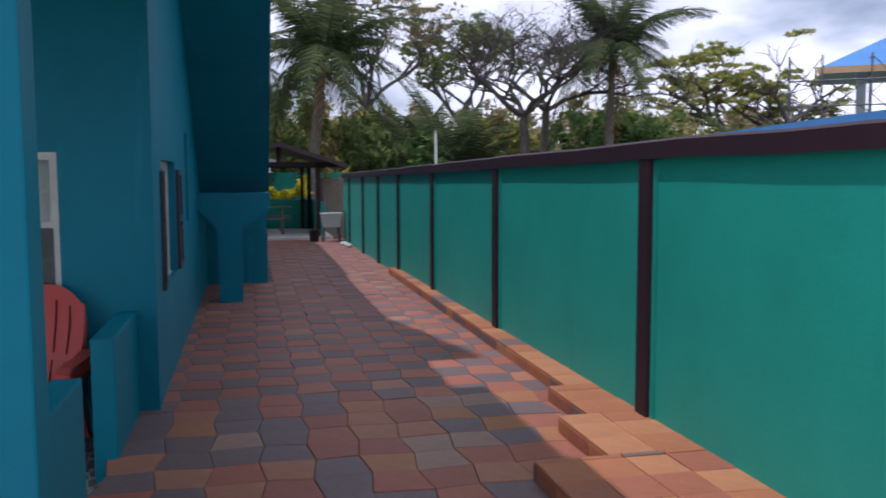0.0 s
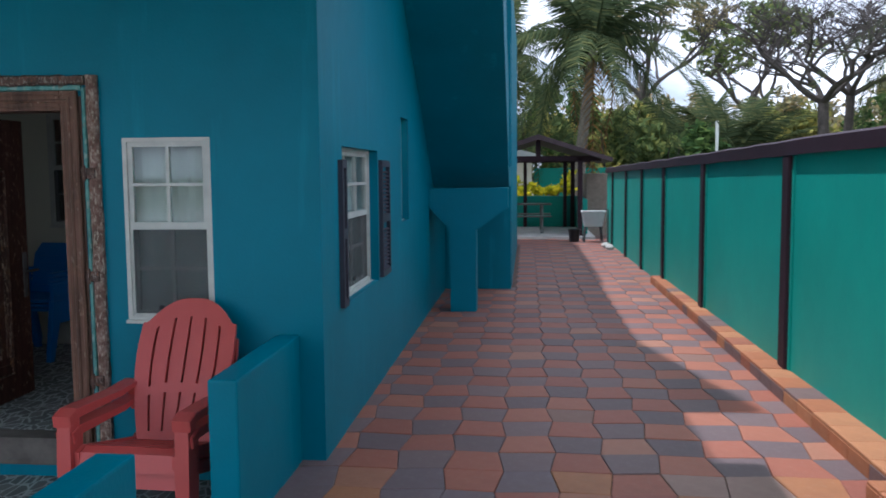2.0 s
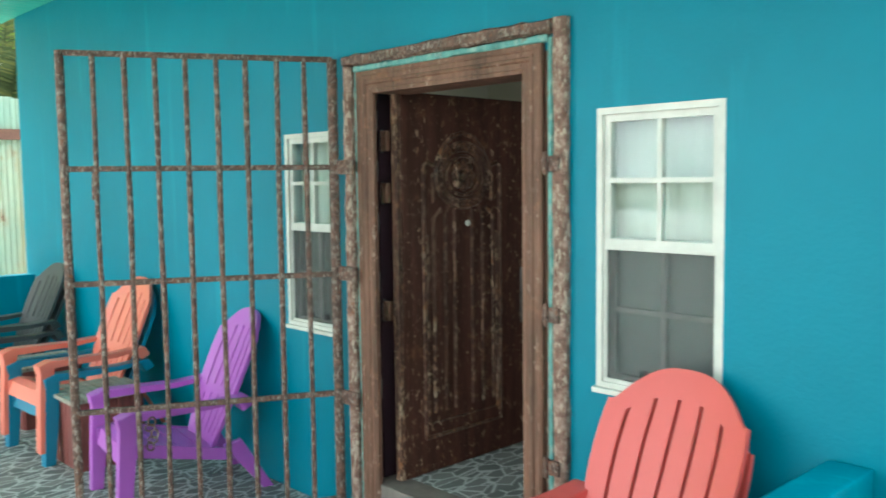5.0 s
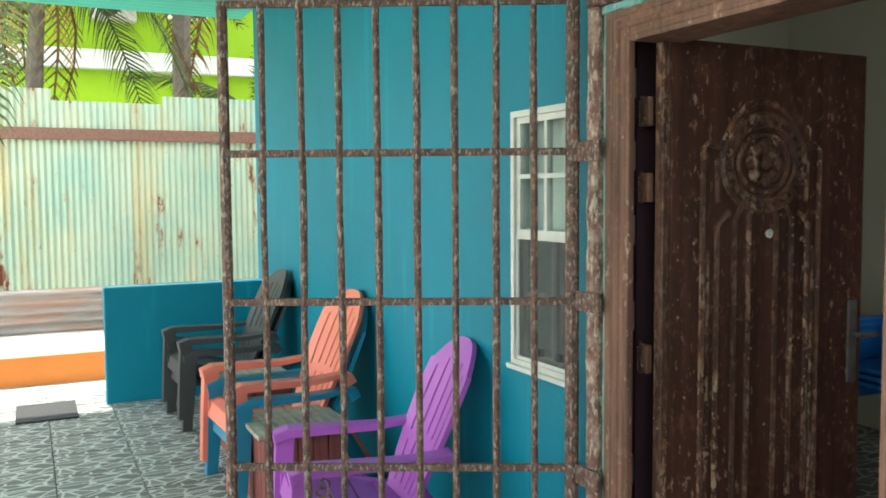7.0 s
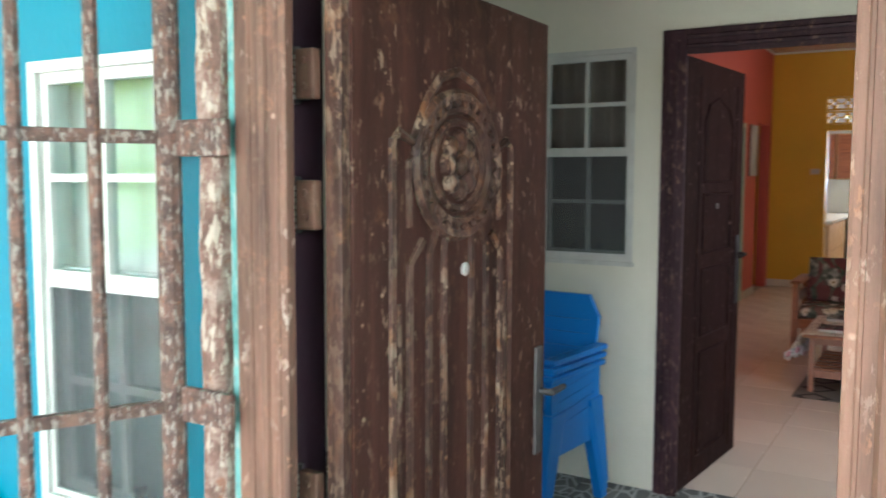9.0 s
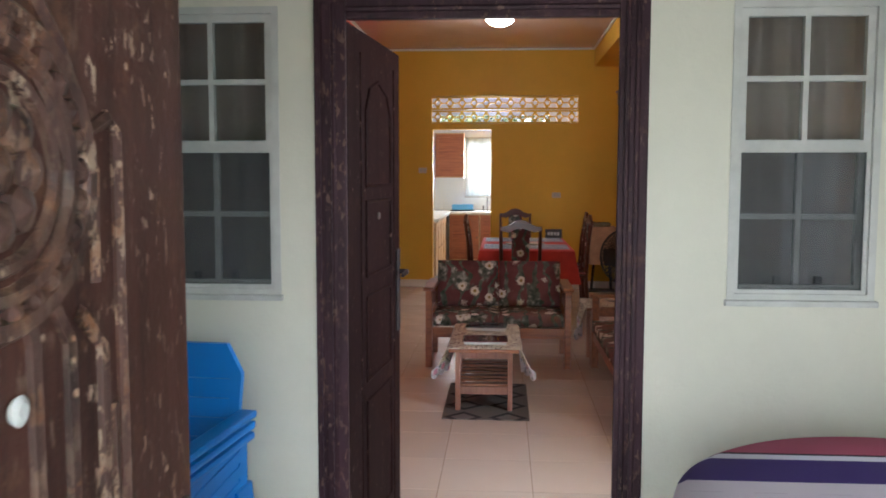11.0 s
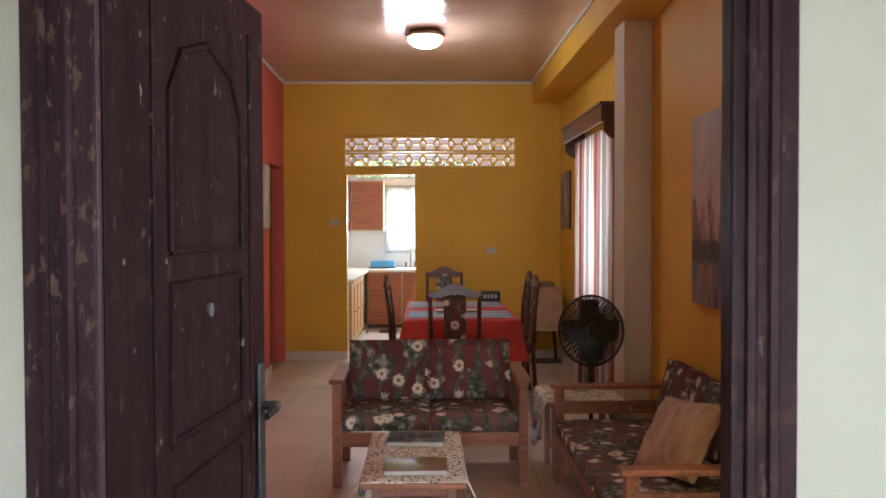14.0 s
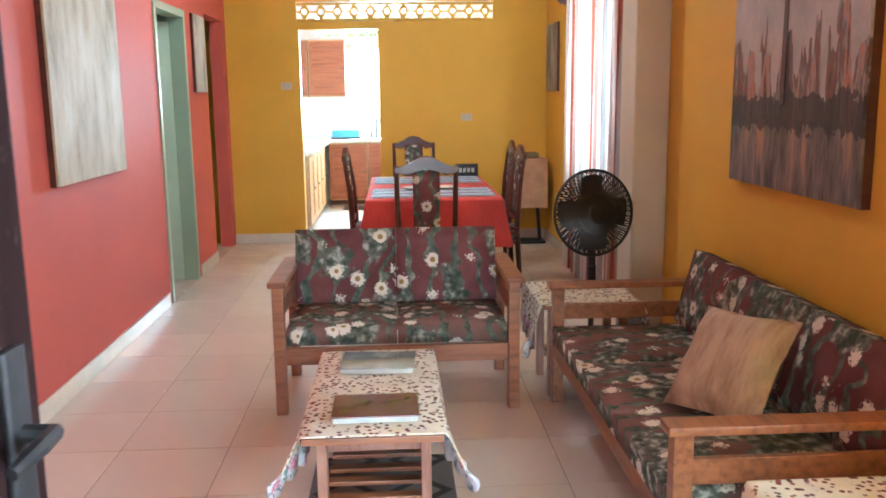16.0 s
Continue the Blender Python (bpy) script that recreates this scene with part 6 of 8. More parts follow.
def runner(name, m, w, d, drop, label, scallops=9):
    """A cloth with a hanging, scalloped border on two sides."""
    bm = bmesh.new()
    top = [(x, 0.0) for x in np.linspace(-w / 2, w / 2, 9)]
    prof = [(-w / 2 - 0.022, -drop), (-w / 2 - 0.018, -drop * 0.55), (-w / 2 - 0.008, -0.015), *top, (w / 2 + 0.008, -0.015), (w / 2 + 0.018, -drop * 0.55), (w / 2 + 0.022, -drop)]
    n = scallops * 8
    prev = None
    for j in range(n + 1):
        y = -d / 2 + d * j / n
        sc = abs(math.sin(math.pi * scallops * j / n))
        row = []
        for x, z in prof:
            f = min(1, -z / drop) if z < 0 else 0
            flare = math.copysign(0.010, x) * f * math.sin(j * 0.8) + math.copysign(0.075, x) * f * max(0, 1 - j / (n * 0.28))
            row.append(bm.verts.new((x + flare, y - 0.05 * f * max(0, 1 - j / (n * 0.2)), z * (0.66 + 0.34 * sc) if f > 0.9 else z)))
        if prev:
            for a, c, e, g in zip(prev, prev[1:], row[1:], row):
                bm.faces.new((a, c, e, g))
        prev = row
    for fc in bm.faces:
        fc.material_index = 1 if fc.calc_center_median().z < -0.55 * drop else 0
    ob = solid(name, bm, [M_LACE, M_LACEEDGE], label, "tablecloth", "", m, True)
    ob.modifiers.new("thickness", "SOLIDIFY").thickness = 0.003
    return ob


runner("lace_cloth", pose(CTX, CTY, FL + 0.006 + 0.409), 0.445, 0.90, 0.20, "cream and brown lace runner over the coffee table")
M_FOIL = plain("plastic_sleeve", (0.30, 0.30, 0.31), 0.12, 0.1, 0.6, 9)
M_BOOKRED = plain("wine_red_cover", (0.16, 0.03, 0.05), 0.15, 0, 0.4, 7)
for yy, mt, lb in ((11.93, M_BOOKRED, "wine red album in a glossy sleeve on the lace runner"), (12.42, M_FOIL, "grey album in a glossy sleeve on the lace runner")):
    al = thing("photo_album", pose(CTX + 0.005, yy, FL + 0.421, 0, 0, random.uniform(-4, 4)), lb, "album", "albums on the coffee table")
    part("page_block", b(-0.135, -0.10, 0.002, 0.135, 0.10, 0.020, 0.003), M_FRAME_WHITE, al)
    part("cover", b(-0.14, -0.105, 0.021, 0.14, 0.105, 0.026, 0.002), mt, al)
    part("sleeve", b(-0.145, -0.11, 0.0265, 0.145, 0.11, 0.0275), M_GLASS, al)


def rug_mat():
    k = Nodes("grey_diamond_rug")
    sep = k.add("SeparateXYZ")
    k.l.new(k.tc.outputs["Object"], sep.inputs[0])
    u = k.maths("ABSOLUTE", k.maths("SUBTRACT", k.maths("FRACT", k.maths("MULTIPLY", sep.outputs[0], 3.6)), 0.5))
    v = k.maths("ABSOLUTE", k.maths("SUBTRACT", k.maths("FRACT", k.maths("MULTIPLY", sep.outputs[1], 3.6)), 0.5))
    d = k.maths("ADD", u, v)
    a = k.ramp(d, (0.26, (0.20, 0.19, 0.18)), (0.30, (0.035, 0.035, 0.04)), (0.42, (0.04, 0.04, 0.045)), (0.46, (0.17, 0.16, 0.15)))
    a = k.mix(k.maths("MULTIPLY", k.noise(60, 4), 0.4), a, (0.10, 0.10, 0.08))
    k.bump(k.noise(220, 2), 0.5, 0.004)
    return k.done(a, 0.95, spec=0.1)


solid("rug", b(-0.27, -0.46, 0, 0.27, 0.46, 0.006, 0.002), rug_mat(), "small grey rug with a black diamond pattern", "rug", "", pose(-2.50, 12.07, FL))

slatted_table("side_table", pose(-1.52, 13.36, FL), 0.46, 0.50, 0.47, "square wooden side table under a lace cloth")
runner("lace_cloth", pose(-1.52, 13.36, FL + 0.474), 0.47, 0.52, 0.26, "cream lace cloth over the side table", 5)
solid("saucer", lathe(bmesh.new(), [(0, 0.002), (0.05, 0.0), (0.075, 0.014), (0.072, 0.018), (0.04, 0.008), (0, 0.008)], 20), M_COUNTER, "shallow pale dish on the lace cloth", "dish", "", pose(-1.50, 13.45, FL + 0.479))
slatted_table("side_table", pose(-1.24, 11.03, FL), 0.60, 0.50, 0.45, "wooden side table at the near end of the sofa")
runner("lace_cloth", pose(-1.24, 11.03, FL + 0.454), 0.60, 0.48, 0.18, "cream lace cloth over the near side table", 6)


# pedestal fan
def fan(m):
    f = thing("pedestal_fan", m, "black pedestal fan with a round wire guard", "fan")
    part("base", lathe(bmesh.new(), [(0, 0), (0.20, 0), (0.20, 0.015), (0.12, 0.035), (0.03, 0.05), (0, 0.05)], 28), M_BLACK, f)
    part("pole", tube(bmesh.new(), [(0, 0.02, 0.05), (0, 0.02, 0.48)], 0.016, 10), M_BLACK, f)
    part("collar", tube(bmesh.new(), [(0, 0.02, 0.42), (0, 0.02, 0.50)], 0.024, 10), M_BLACK, f)
    hub = pose(0, 0, 0.80, 84, 0, 14)
    part("motor", lathe(bmesh.new(), [(0, -0.17), (0.05, -0.165), (0.075, -0.12), (0.075, -0.05), (0.055, -0.03), (0, -0.03)], 20, hub), M_BLACK, f)
    part("neck", tube(bmesh.new(), [(0, 0.02, 0.50), (0.0, 0.05, 0.66), (0.0, 0.08, 0.76)], [0.02, 0.026, 0.03], 10), M_BLACK, f)
    R = 0.235
    bm = bmesh.new()
    prof = lambda u: 0.055 * (1 - u ** 2.4)
    pts = []
    for u in (0.26, 0.45, 0.65, 0.85, 0.97, 1.0):
        aa = 0.35 * (u - 0.26)
        pts.append((R * u * math.cos(aa), R * u * math.sin(aa), prof(u)))
    wire = finish(tube(bmesh.new(), pts, 0.0042, 3, I4, False), "guard_wire", M_BLACK)
    for k in range(90):
        o = new("guard_wire", wire)
        o.parent = f
        o.matrix_basis = hub @ pose(0, 0, 0, 0, 0, 4 * k)
    for u in (0.55, 0.78):
        tube(bm, [(R * u * math.cos(2 * math.pi * k / 40), R * u * math.sin(2 * math.pi * k / 40), prof(u)) for k in range(41)], 0.0022, 4, hub, False)
    part("guard_ring", bm, M_BLACK, f)
    bm = bmesh.new()
    back = finish(tube(bm, [(R * u, 0, -0.07 * (1 - u ** 3)) for u in (0.25, 0.6, 0.9, 1.0)], 0.0052, 3, I4, False), "rear_wire", M_BLACK)
    for k in range(48):
        o = new("rear_wire", back)
        o.parent = f
        o.matrix_basis = hub @ pose(0, 0, 0, 0, 0, 7.5 * k)
    part("rim", tube(bmesh.new(), [(R * math.cos(2 * math.pi * k / 40), R * math.sin(2 * math.pi * k / 40), 0) for k in range(41)], 0.008, 6, hub, False), M_BLACK, f)
    part("badge", lathe(bmesh.new(), [(0, 0.05), (0.058, 0.05), (0.062, 0.056), (0.05, 0.062), (0, 0.064)], 20, hub), M_BLACK, f)
    for i in range(4):
        bm = bmesh.new()
        g = {}
        for a in range(7):
            for r in range(6):
                rr = 0.045 + 0.165 * r / 5
                w = (0.35 + 0.28 * math.sin(math.pi * min(1, 0.15 + r / 5.2)))
                th = i * 2 * math.pi / 4 + w * 2 * (a / 6 - 0.5)
                g[a, r] = bm.verts.new(hub @ Vector((rr * math.cos(th), rr * math.sin(th), -0.012 + 0.035 * (a / 6 - 0.5))))
        for a in range(6):
            for r in range(5):
                bm.faces.new((g[a, r], g[a + 1, r], g[a + 1, r + 1], g[a, r + 1]))
        part("blade", bm, M_BLACK, f, "", True)
    return f


fan(pose(-1.345, 13.86, FL))

# dining table, cloth, runner and chairs
DTX, DTY = -2.16, 16.03
dt = thing("dining_table", pose(DTX, DTY, FL), "long dark wooden dining table under a red cloth", "table")
part("tabletop", b(-0.46, -0.86, 0.70, 0.46, 0.86, 0.735, 0.01), M_WOODDARK, dt)
for sx in (-1, 1):
    for sy in (-1, 1):
        part("leg", lathe(bmesh.new(), [(0, 0), (0.025, 0), (0.03, 0.2), (0.045, 0.3), (0.03, 0.36), (0.045, 0.6), (0.045, 0.70), (0, 0.70)], 12, pose(sx * 0.38, sy * 0.76, 0)), M_WOODDARK, dt)
bm = bmesh.new()
n = 120
path = []
w, d, rr = 0.475, 0.875, 0.05
for k in range(n):
    s = k / n * 4
    side, u = int(s), s - int(s)
    c = [(-w, -d), (w, -d), (w, d), (-w, d)]
    p, q = c[side], c[(side + 1) % 4]
    path.append((p[0] + (q[0] - p[0]) * u, p[1] + (q[1] - p[1]) * u))
rows = []
for f, z in ((1.0, 0.0), (1.012, -0.012), (1.03, -0.10), (1.06, -0.22), (1.09, -0.34)):
    row = []
    for k, (x, y) in enumerate(path):
        wob = 1 + 0.028 * math.sin(k * 0.62) * (-z / 0.34)
        row.append(bm.verts.new((x * (1 + (f - 1) * 1.6) * wob, y * f * wob, z)))
    rows.append(row)
for p, q in zip(rows, rows[1:]):
    for k in range(n):
        bm.faces.new((p[k], p[(k + 1) % n], q[(k + 1) % n], q[k]))
bm.faces.new(rows[0])
M_REDCLOTH = plain("red_cotton", (0.55, 0.055, 0.045), 0.85, 0, 0.18, 5)
solid("tablecloth", bm, M_REDCLOTH, "bright red cloth over the dining table", "tablecloth", "", pose(DTX, DTY, FL + 0.7395))


def stripes():
    k = Nodes("striped_runner")
    sep = k.add("SeparateXYZ")
    k.l.new(k.tc.outputs["Object"], sep.inputs[0])
    f = k.maths("FRACT", k.maths("MULTIPLY", sep.outputs[1], 5.2))
    a = k.n.new("ShaderNodeValToRGB")
    a.color_ramp.interpolation = "CONSTANT"
    el = a.color_ramp.elements
    for p, c in ((0.0, (0.55, 0.60, 0.66)), (0.22, (0.10, 0.16, 0.28)), (0.38, (0.62, 0.62, 0.62)), (0.55, (0.03, 0.05, 0.11)), (0.78, (0.30, 0.40, 0.50))):
        e = el.new(p)
        e.color = (*c, 1)
    k.l.new(f, a.inputs[0])
    k.bump(k.noise(180, 2), 0.3, 0.002)
    return k.done(a.outputs[0], 0.85)


M_STRIPE = stripes()
for yy in (15.52, 16.5):
    solid("place_runner", b(-0.44, -0.28, 0, 0.44, 0.28, 0.004), M_STRIPE, "blue, white and grey striped runner across the red cloth", "table runner", "striped runners", pose(DTX, yy, FL + 0.7435))
for xx, yy in ((-2.05, 15.75), (-2.28, 15.72)):
    solid("plate", lathe(bmesh.new(), [(0, 0), (0.06, 0), (0.10, 0.014), (0.102, 0.018), (0.06, 0.008), (0, 0.006)], 22), M_COUNTER, "pale plate on the dining table", "plate", "plates on the table", pose(xx, yy, FL + 0.7475))
sg = thing("letter_board", pose(-1.80, 16.78, FL + 0.744), "small black board with a pale border on the table", "sign")
part("board", b(-0.10, -0.012, 0, 0.10, 0.012, 0.11, 0.004), M_SIGNBLACK, sg)
for i in range(4):
    part("bar", b(-0.07 + i * 0.037, -0.0135, 0.035, -0.045 + i * 0.037, -0.0125, 0.075), M_FRAME_WHITE, sg)


def dining_chair(m, label):
    """High carved back with a padded splat. Faces +y; origin on the floor."""
    c = thing("dining_chair", m, label, "chair", "dining chairs")
    for sx in (-1, 1):
        part("rear_leg", tube(bmesh.new(), [(sx * 0.18, -0.22, 0), (sx * 0.178, -0.19, 0.42), (sx * 0.185, -0.21, 0.75), (sx * 0.188, -0.245, 1.0)], [0.018, 0.022, 0.018, 0.015], 8), M_WOODDARK, c)
        part("front_leg", lathe(bmesh.new(), [(0, 0), (0.014, 0), (0.018, 0.1), (0.026, 0.3), (0.02, 0.34), (0.026, 0.42), (0, 0.42)], 10, pose(sx * 0.19, 0.19, 0)), M_WOODDARK, c)
    part("seat_frame", b(-0.215, -0.20, 0.40, 0.215, 0.215, 0.44, 0.008), M_WOODDARK, c)
    bm = bmesh.new()
    cushion(bm, -0.20, -0.185, 0.438, 0.20, 0.20, 0.49)
    part("seat", bm, M_FLORAL, c, "", True)
    crest = [(-0.205, 0.97), (-0.20, 1.01), (-0.15, 1.005), (-0.10, 1.03), (-0.05, 1.065), (0, 1.075), (0.05, 1.065), (0.10, 1.03), (0.15, 1.005), (0.20, 1.01), (0.205, 0.97), (0.12, 0.95), (0.06, 0.985), (0, 0.995), (-0.06, 0.985), (-0.12, 0.95)]
    part("crest_rail", pr(crest, -0.262, -0.232, I4, 0.005), M_WOODDARK, c, "carved wooden crest rail")
    bm = bmesh.new()
    cushion(bm, -0.085, -0.0, -0.018, 0.085, 0.47, 0.028, pose(0, -0.205, 0.52, 94), 0.012)
    part("splat", bm, M_FLORAL, c, "padded floral splat", True)
    part("lower_rail", b(-0.175, -0.215, 0.50, 0.175, -0.19, 0.54, 0.005), M_WOODDARK, c)
    return c


ch = dining_chair(pose(-2.235, 14.88, FL), "dark wooden dining chair with a floral splat, back to the room")
for x, y, r, lb in ((-2.25, 17.22, 180, "dark wooden dining chair at the far end of the table"), (-2.56, 15.85, -92, "dark wooden dining chair drawn up beside the kitchen doorway"), (-1.72, 15.75, 92, "dark wooden dining chair on the window side"), (-1.69, 16.45, 90, "dark wooden dining chair on the window side")):
    o = copy_thing(ch, HOUSE @ pose(x, y, FL, 0, 0, r))
    o["label"] = lb

cn = thing("sewing_stand", pose(-1.13, 17.62, FL), "small stand draped with a beige cloth in the corner", "table")
part("cloth_box", b(-0.17, -0.2, 0.36, 0.17, 0.2, 0.84, 0.012), plain("beige_drape", (0.50, 0.32, 0.20), 0.9), cn, "beige cloth cover")
for sx in (-1, 1):
    part("leg", tube(bmesh.new(), [(sx * 0.10, 0, 0.36), (sx * 0.13, 0, 0.0)], 0.018, 8), M_BLACK, cn)
part("foot", b(-0.17, -0.12, 0, 0.17, 0.12, 0.022, 0.006), M_BLACK, cn)
solid("folded_cloth", b(-0.14, -0.1, 0, 0.10, 0.1, 0.05, 0.015), plain("olive_cloth", (0.17, 0.15, 0.08), 0.9), "folded olive cloth on the stand", "cloth", "", pose(-1.13, 17.62, FL + 0.841))

# curtain, pelmet, pictures, lamp, sockets
pl = thing("pelmet", pose(0, 0, 0), "dark wooden pelmet with shaped ends over the striped curtain", "pelmet")
part("front_board", b(-1.115, 14.66, 2.40, -1.095, 16.45, 2.53, 0.004), M_WOODDARK, pl)
part("top_board", b(-1.13, 14.63, 2.531, RIGHT - 0.002, 16.48, 2.55, 0.003), M_WOODDARK, pl)
for yy in (14.66, 16.43):
    part("end_board", pr([(-1.094, 2.53), (RIGHT - 0.003, 2.53), (RIGHT - 0.003, 2.22), (-0.95, 2.20), (-1.0, 2.26), (-1.05, 2.28), (-1.094, 2.33)], yy, yy + 0.02), M_WOODDARK, pl)
bm = bmesh.new()
prev = None
n = 150
for i in range(n + 1):
    y = 14.70 + 1.70 * i / n
    dx = 0.032 * math.sin(i * 0.92) + 0.012 * math.sin(i * 0.31 + 1)
    row = [bm.verts.new((-0.99 + dx * (0.55 + 0.45 * k / 5), y + 0.012 * math.sin(i * 0.5 + k), FL + 0.02 + (2.38 - FL) * (1 - k / 5))) for k in range(6)]
    if prev:
        for k in range(5):
            bm.faces.new((prev[k], row[k], row[k + 1], prev[k + 1]))
    prev = row
solid("striped_curtain", bm, M_CURTAIN, "cream curtain with brown and rust stripes, lit from behind", "curtain", "", None, True)


def canvas_city():
    """Abstract skyline: grey sky, upright rust and brown strokes, dark waterline and reflections."""
    k = Nodes("skyline_canvas")
    sep = k.add("SeparateXYZ")
    k.l.new(k.tc.outputs["Object"], sep.inputs[0])
    z, u = sep.outputs[2], sep.outputs[1]
    sky = k.ramp(k.noise(5, 6, 0.7), (0.3, (0.34, 0.31, 0.30)), (0.7, (0.56, 0.50, 0.46)))
    col = k.ramp(k.noise(4.5, 5, 0.75, (1, 3.0, 0.45)), (0.38, (0.05, 0.04, 0.037)), (0.45, (0.24, 0.09, 0.055)), (0.49, (0.11, 0.09, 0.085)), (0.54, (0.34, 0.28, 0.25)), (0.60, (0.50, 0.17, 0.08)), (0.66, (0.07, 0.055, 0.05)))
    skyline = k.maths("ADD", 0.52, k.maths("MULTIPLY", k.maths("SUBTRACT", k.noise(7, 3, 0.5, (1, 1.6, 0.3)), 0.5), 1.3))
    a = k.mix(k.maths("LESS_THAN", z, skyline), sky, col)
    water = k.ramp(k.noise(5, 5, 0.7, (1, 2.6, 0.5)), (0.36, (0.06, 0.045, 0.04)), (0.55, (0.20, 0.17, 0.15)), (0.66, (0.42, 0.22, 0.12)))
    a = k.mix(k.maths("LESS_THAN", z, 0.27), a, water)
    band = k.maths("MULTIPLY", k.maths("GREATER_THAN", z, k.maths("ADD", 0.12, k.maths("MULTIPLY", k.noise(11, 5, 0.7), 0.22))), k.maths("LESS_THAN", z, k.maths("ADD", 0.25, k.maths("MULTIPLY", k.noise(9, 5, 0.7), 0.22))))
    a = k.mix(k.maths("MULTIPLY", band, 0.85), a, (0.025, 0.022, 0.024))
    k.bump(k.noise(60, 5), 0.4, 0.004)
    return k.done(a, 0.55)


def canvas_soft(name, c0, c1, c2):
    k = Nodes(name)
    a = k.ramp(k.noise(3.2, 6, 0.7, (1, 2.2, 0.7)), (0.3, c0), (0.5, c1), (0.7, c2))
    k.bump(k.noise(70, 4), 0.3, 0.003)
    return k.done(a, 0.6)


def picture(x, y0, y1, z0, z1, depth, mat, side, label):
    p = thing("canvas_picture", pose(x, y0, z0), label, "picture")
    s = 1 if side > 0 else -1
    part("canvas", b(min(0, s * depth) + (0.002 if s > 0 else 0), 0, 0, max(0, s * depth) - (0.002 if s < 0 else 0), y1 - y0, z1 - z0, 0.003), mat, p)
    part("stretcher", b(min(0, s * depth) * 0.7, -0.003, -0.003, max(0, s * depth) * 0.7, y1 - y0 + 0.003, z1 - z0 + 0.003), M_WOODDARK, p, "dark canvas edge")
    return p


pc = picture(RIGHT - 0.001, 11.91, 12.98, 1.165, 2.21, 0.045, canvas_city(), -1, "tall canvas of an abstract rust and grey city skyline")
spire = part("painted_spire", pr([(0.56, 0.33), (0.60, 0.33), (0.595, 0.72), (0.585, 0.80), (0.58, 0.97), (0.575, 0.80), (0.565, 0.72)], -0.0485, -0.047, Matrix(((0, 1, 0, 0), (1, 0, 0, 0), (0, 0, 1, 0), (0, 0, 0, 1)))), plain("umber_stroke", (0.10, 0.06, 0.05), 0.6, 0, 0.5, 20), pc, "thin painted spire")
picture(LEFT + 0.001, 13.36, 14.40, 1.14, 2.28, 0.04, canvas_soft("ochre_canvas", (0.28, 0.21, 0.12), (0.52, 0.44, 0.30), (0.66, 0.63, 0.54)), 1, "canvas of soft ochre and cream brushwork")
picture(LEFT + 0.001, 16.42, 16.82, 1.60, 2.22, 0.03, canvas_soft("pale_canvas", (0.10, 0.10, 0.10), (0.55, 0.55, 0.52), (0.68, 0.68, 0.64)), 1, "small pale grey abstract picture")
picture(RIGHT - 0.001, 17.22, 17.74, 1.58, 2.20, 0.03, canvas_soft("floral_canvas", (0.04, 0.04, 0.04), (0.30, 0.26, 0.22), (0.62, 0.58, 0.52)), -1, "small dark picture of pale flowers")

lm = thing("ceiling_lamp", pose(-2.45, 15.4, 3.2495), "round ceiling lamp with a bronze rim and a lit frosted bowl", "lamp")
part("rim", lathe(bmesh.new(), [(0, -0.001), (0.13, -0.001), (0.165, -0.03), (0.17, -0.055), (0.15, -0.06), (0.14, -0.03), (0, -0.02)], 36), plain("bronze_rim", (0.24, 0.14, 0.07), 0.35, 0.7), lm)
k = Nodes("lit_frosted_glass")
k.b.inputs["Emission Color"].default_value = (1.0, 0.93, 0.80, 1)
k.b.inputs["Emission Strength"].default_value = 3.0
bowl = part("bowl", lathe(bmesh.new(), [(0.145, -0.058), (0.14, -0.085), (0.11, -0.115), (0.06, -0.135), (0, -0.14)], 32), k.done((0.85, 0.82, 0.75), 0.4), lm, "lit frosted bowl", True)
bowl.visible_shadow = False
for x, z, w in ((-3.48, 1.66, 0.11), (-1.705, 1.335, 0.115)):
    sw = thing("switch_plate", pose(x, BACK - 0.012, z), "pale socket plate on the mango wall", "switch")
    part("plate", b(-w / 2, 0.002, -0.036, w / 2, 0.0115, 0.036, 0.003), M_COLUMN, sw)
    for sx in (-1, 1):
        part("rocker", b(sx * 0.024 - 0.012, -0.002, -0.018, sx * 0.024 + 0.012, 0.0015, 0.018, 0.002), M_FRAME_WHITE, sw)
fb = thing("fuse_panel", pose(-4.6, BACK - 0.03, 1.9), "small yellow and white panel in the hall", "panel")
part("plate", b(-0.2, 0, 0, 0.2, 0.028, 0.3, 0.004), plain("pale_yellow", (0.6, 0.55, 0.2), 0.5), fb)

# ---- kitchen seen through the doorway ----
def cabinet(name, m, w, d, h, label, doors=1, panel=M_CABINET):
    """A cabinet unit, its doors towards -y."""
    c = thing(name, m, label, "cabinet", "kitchen cabinets")
    part("body", b(0, 0.022, 0, w, d, h, 0.002), M_CABPALE, c)
    dw = w / doors
    for i in range(doors):
        x0 = i * dw + 0.012
        bm = bmesh.new()
        us, vs = [x0, x0 + 0.05, x0 + dw - 0.074, x0 + dw - 0.024], [0.02, 0.08, h - 0.08, h - 0.02]
        cells(bm, us, vs, lambda a, e: not (a == 1 and e == 1), lambda u, v, t: Vector((u, t, v)), 0.0, 0.02)
        dr = part("door", bm, panel, c)
        part("panel", b(us[1], 0.008, vs[1], us[2], 0.016, vs[2]), panel, dr)
        part("knob", lathe(bmesh.new(), [(0, 0), (0.006, 0), (0.006, 0.012), (0.013, 0.018), (0, 0.026)], 10, Matrix.Translation((us[2] + 0.025, 0.0, h * 0.5)) @ pose(0, 0, 0, 90)), M_STEEL, dr)
    return c


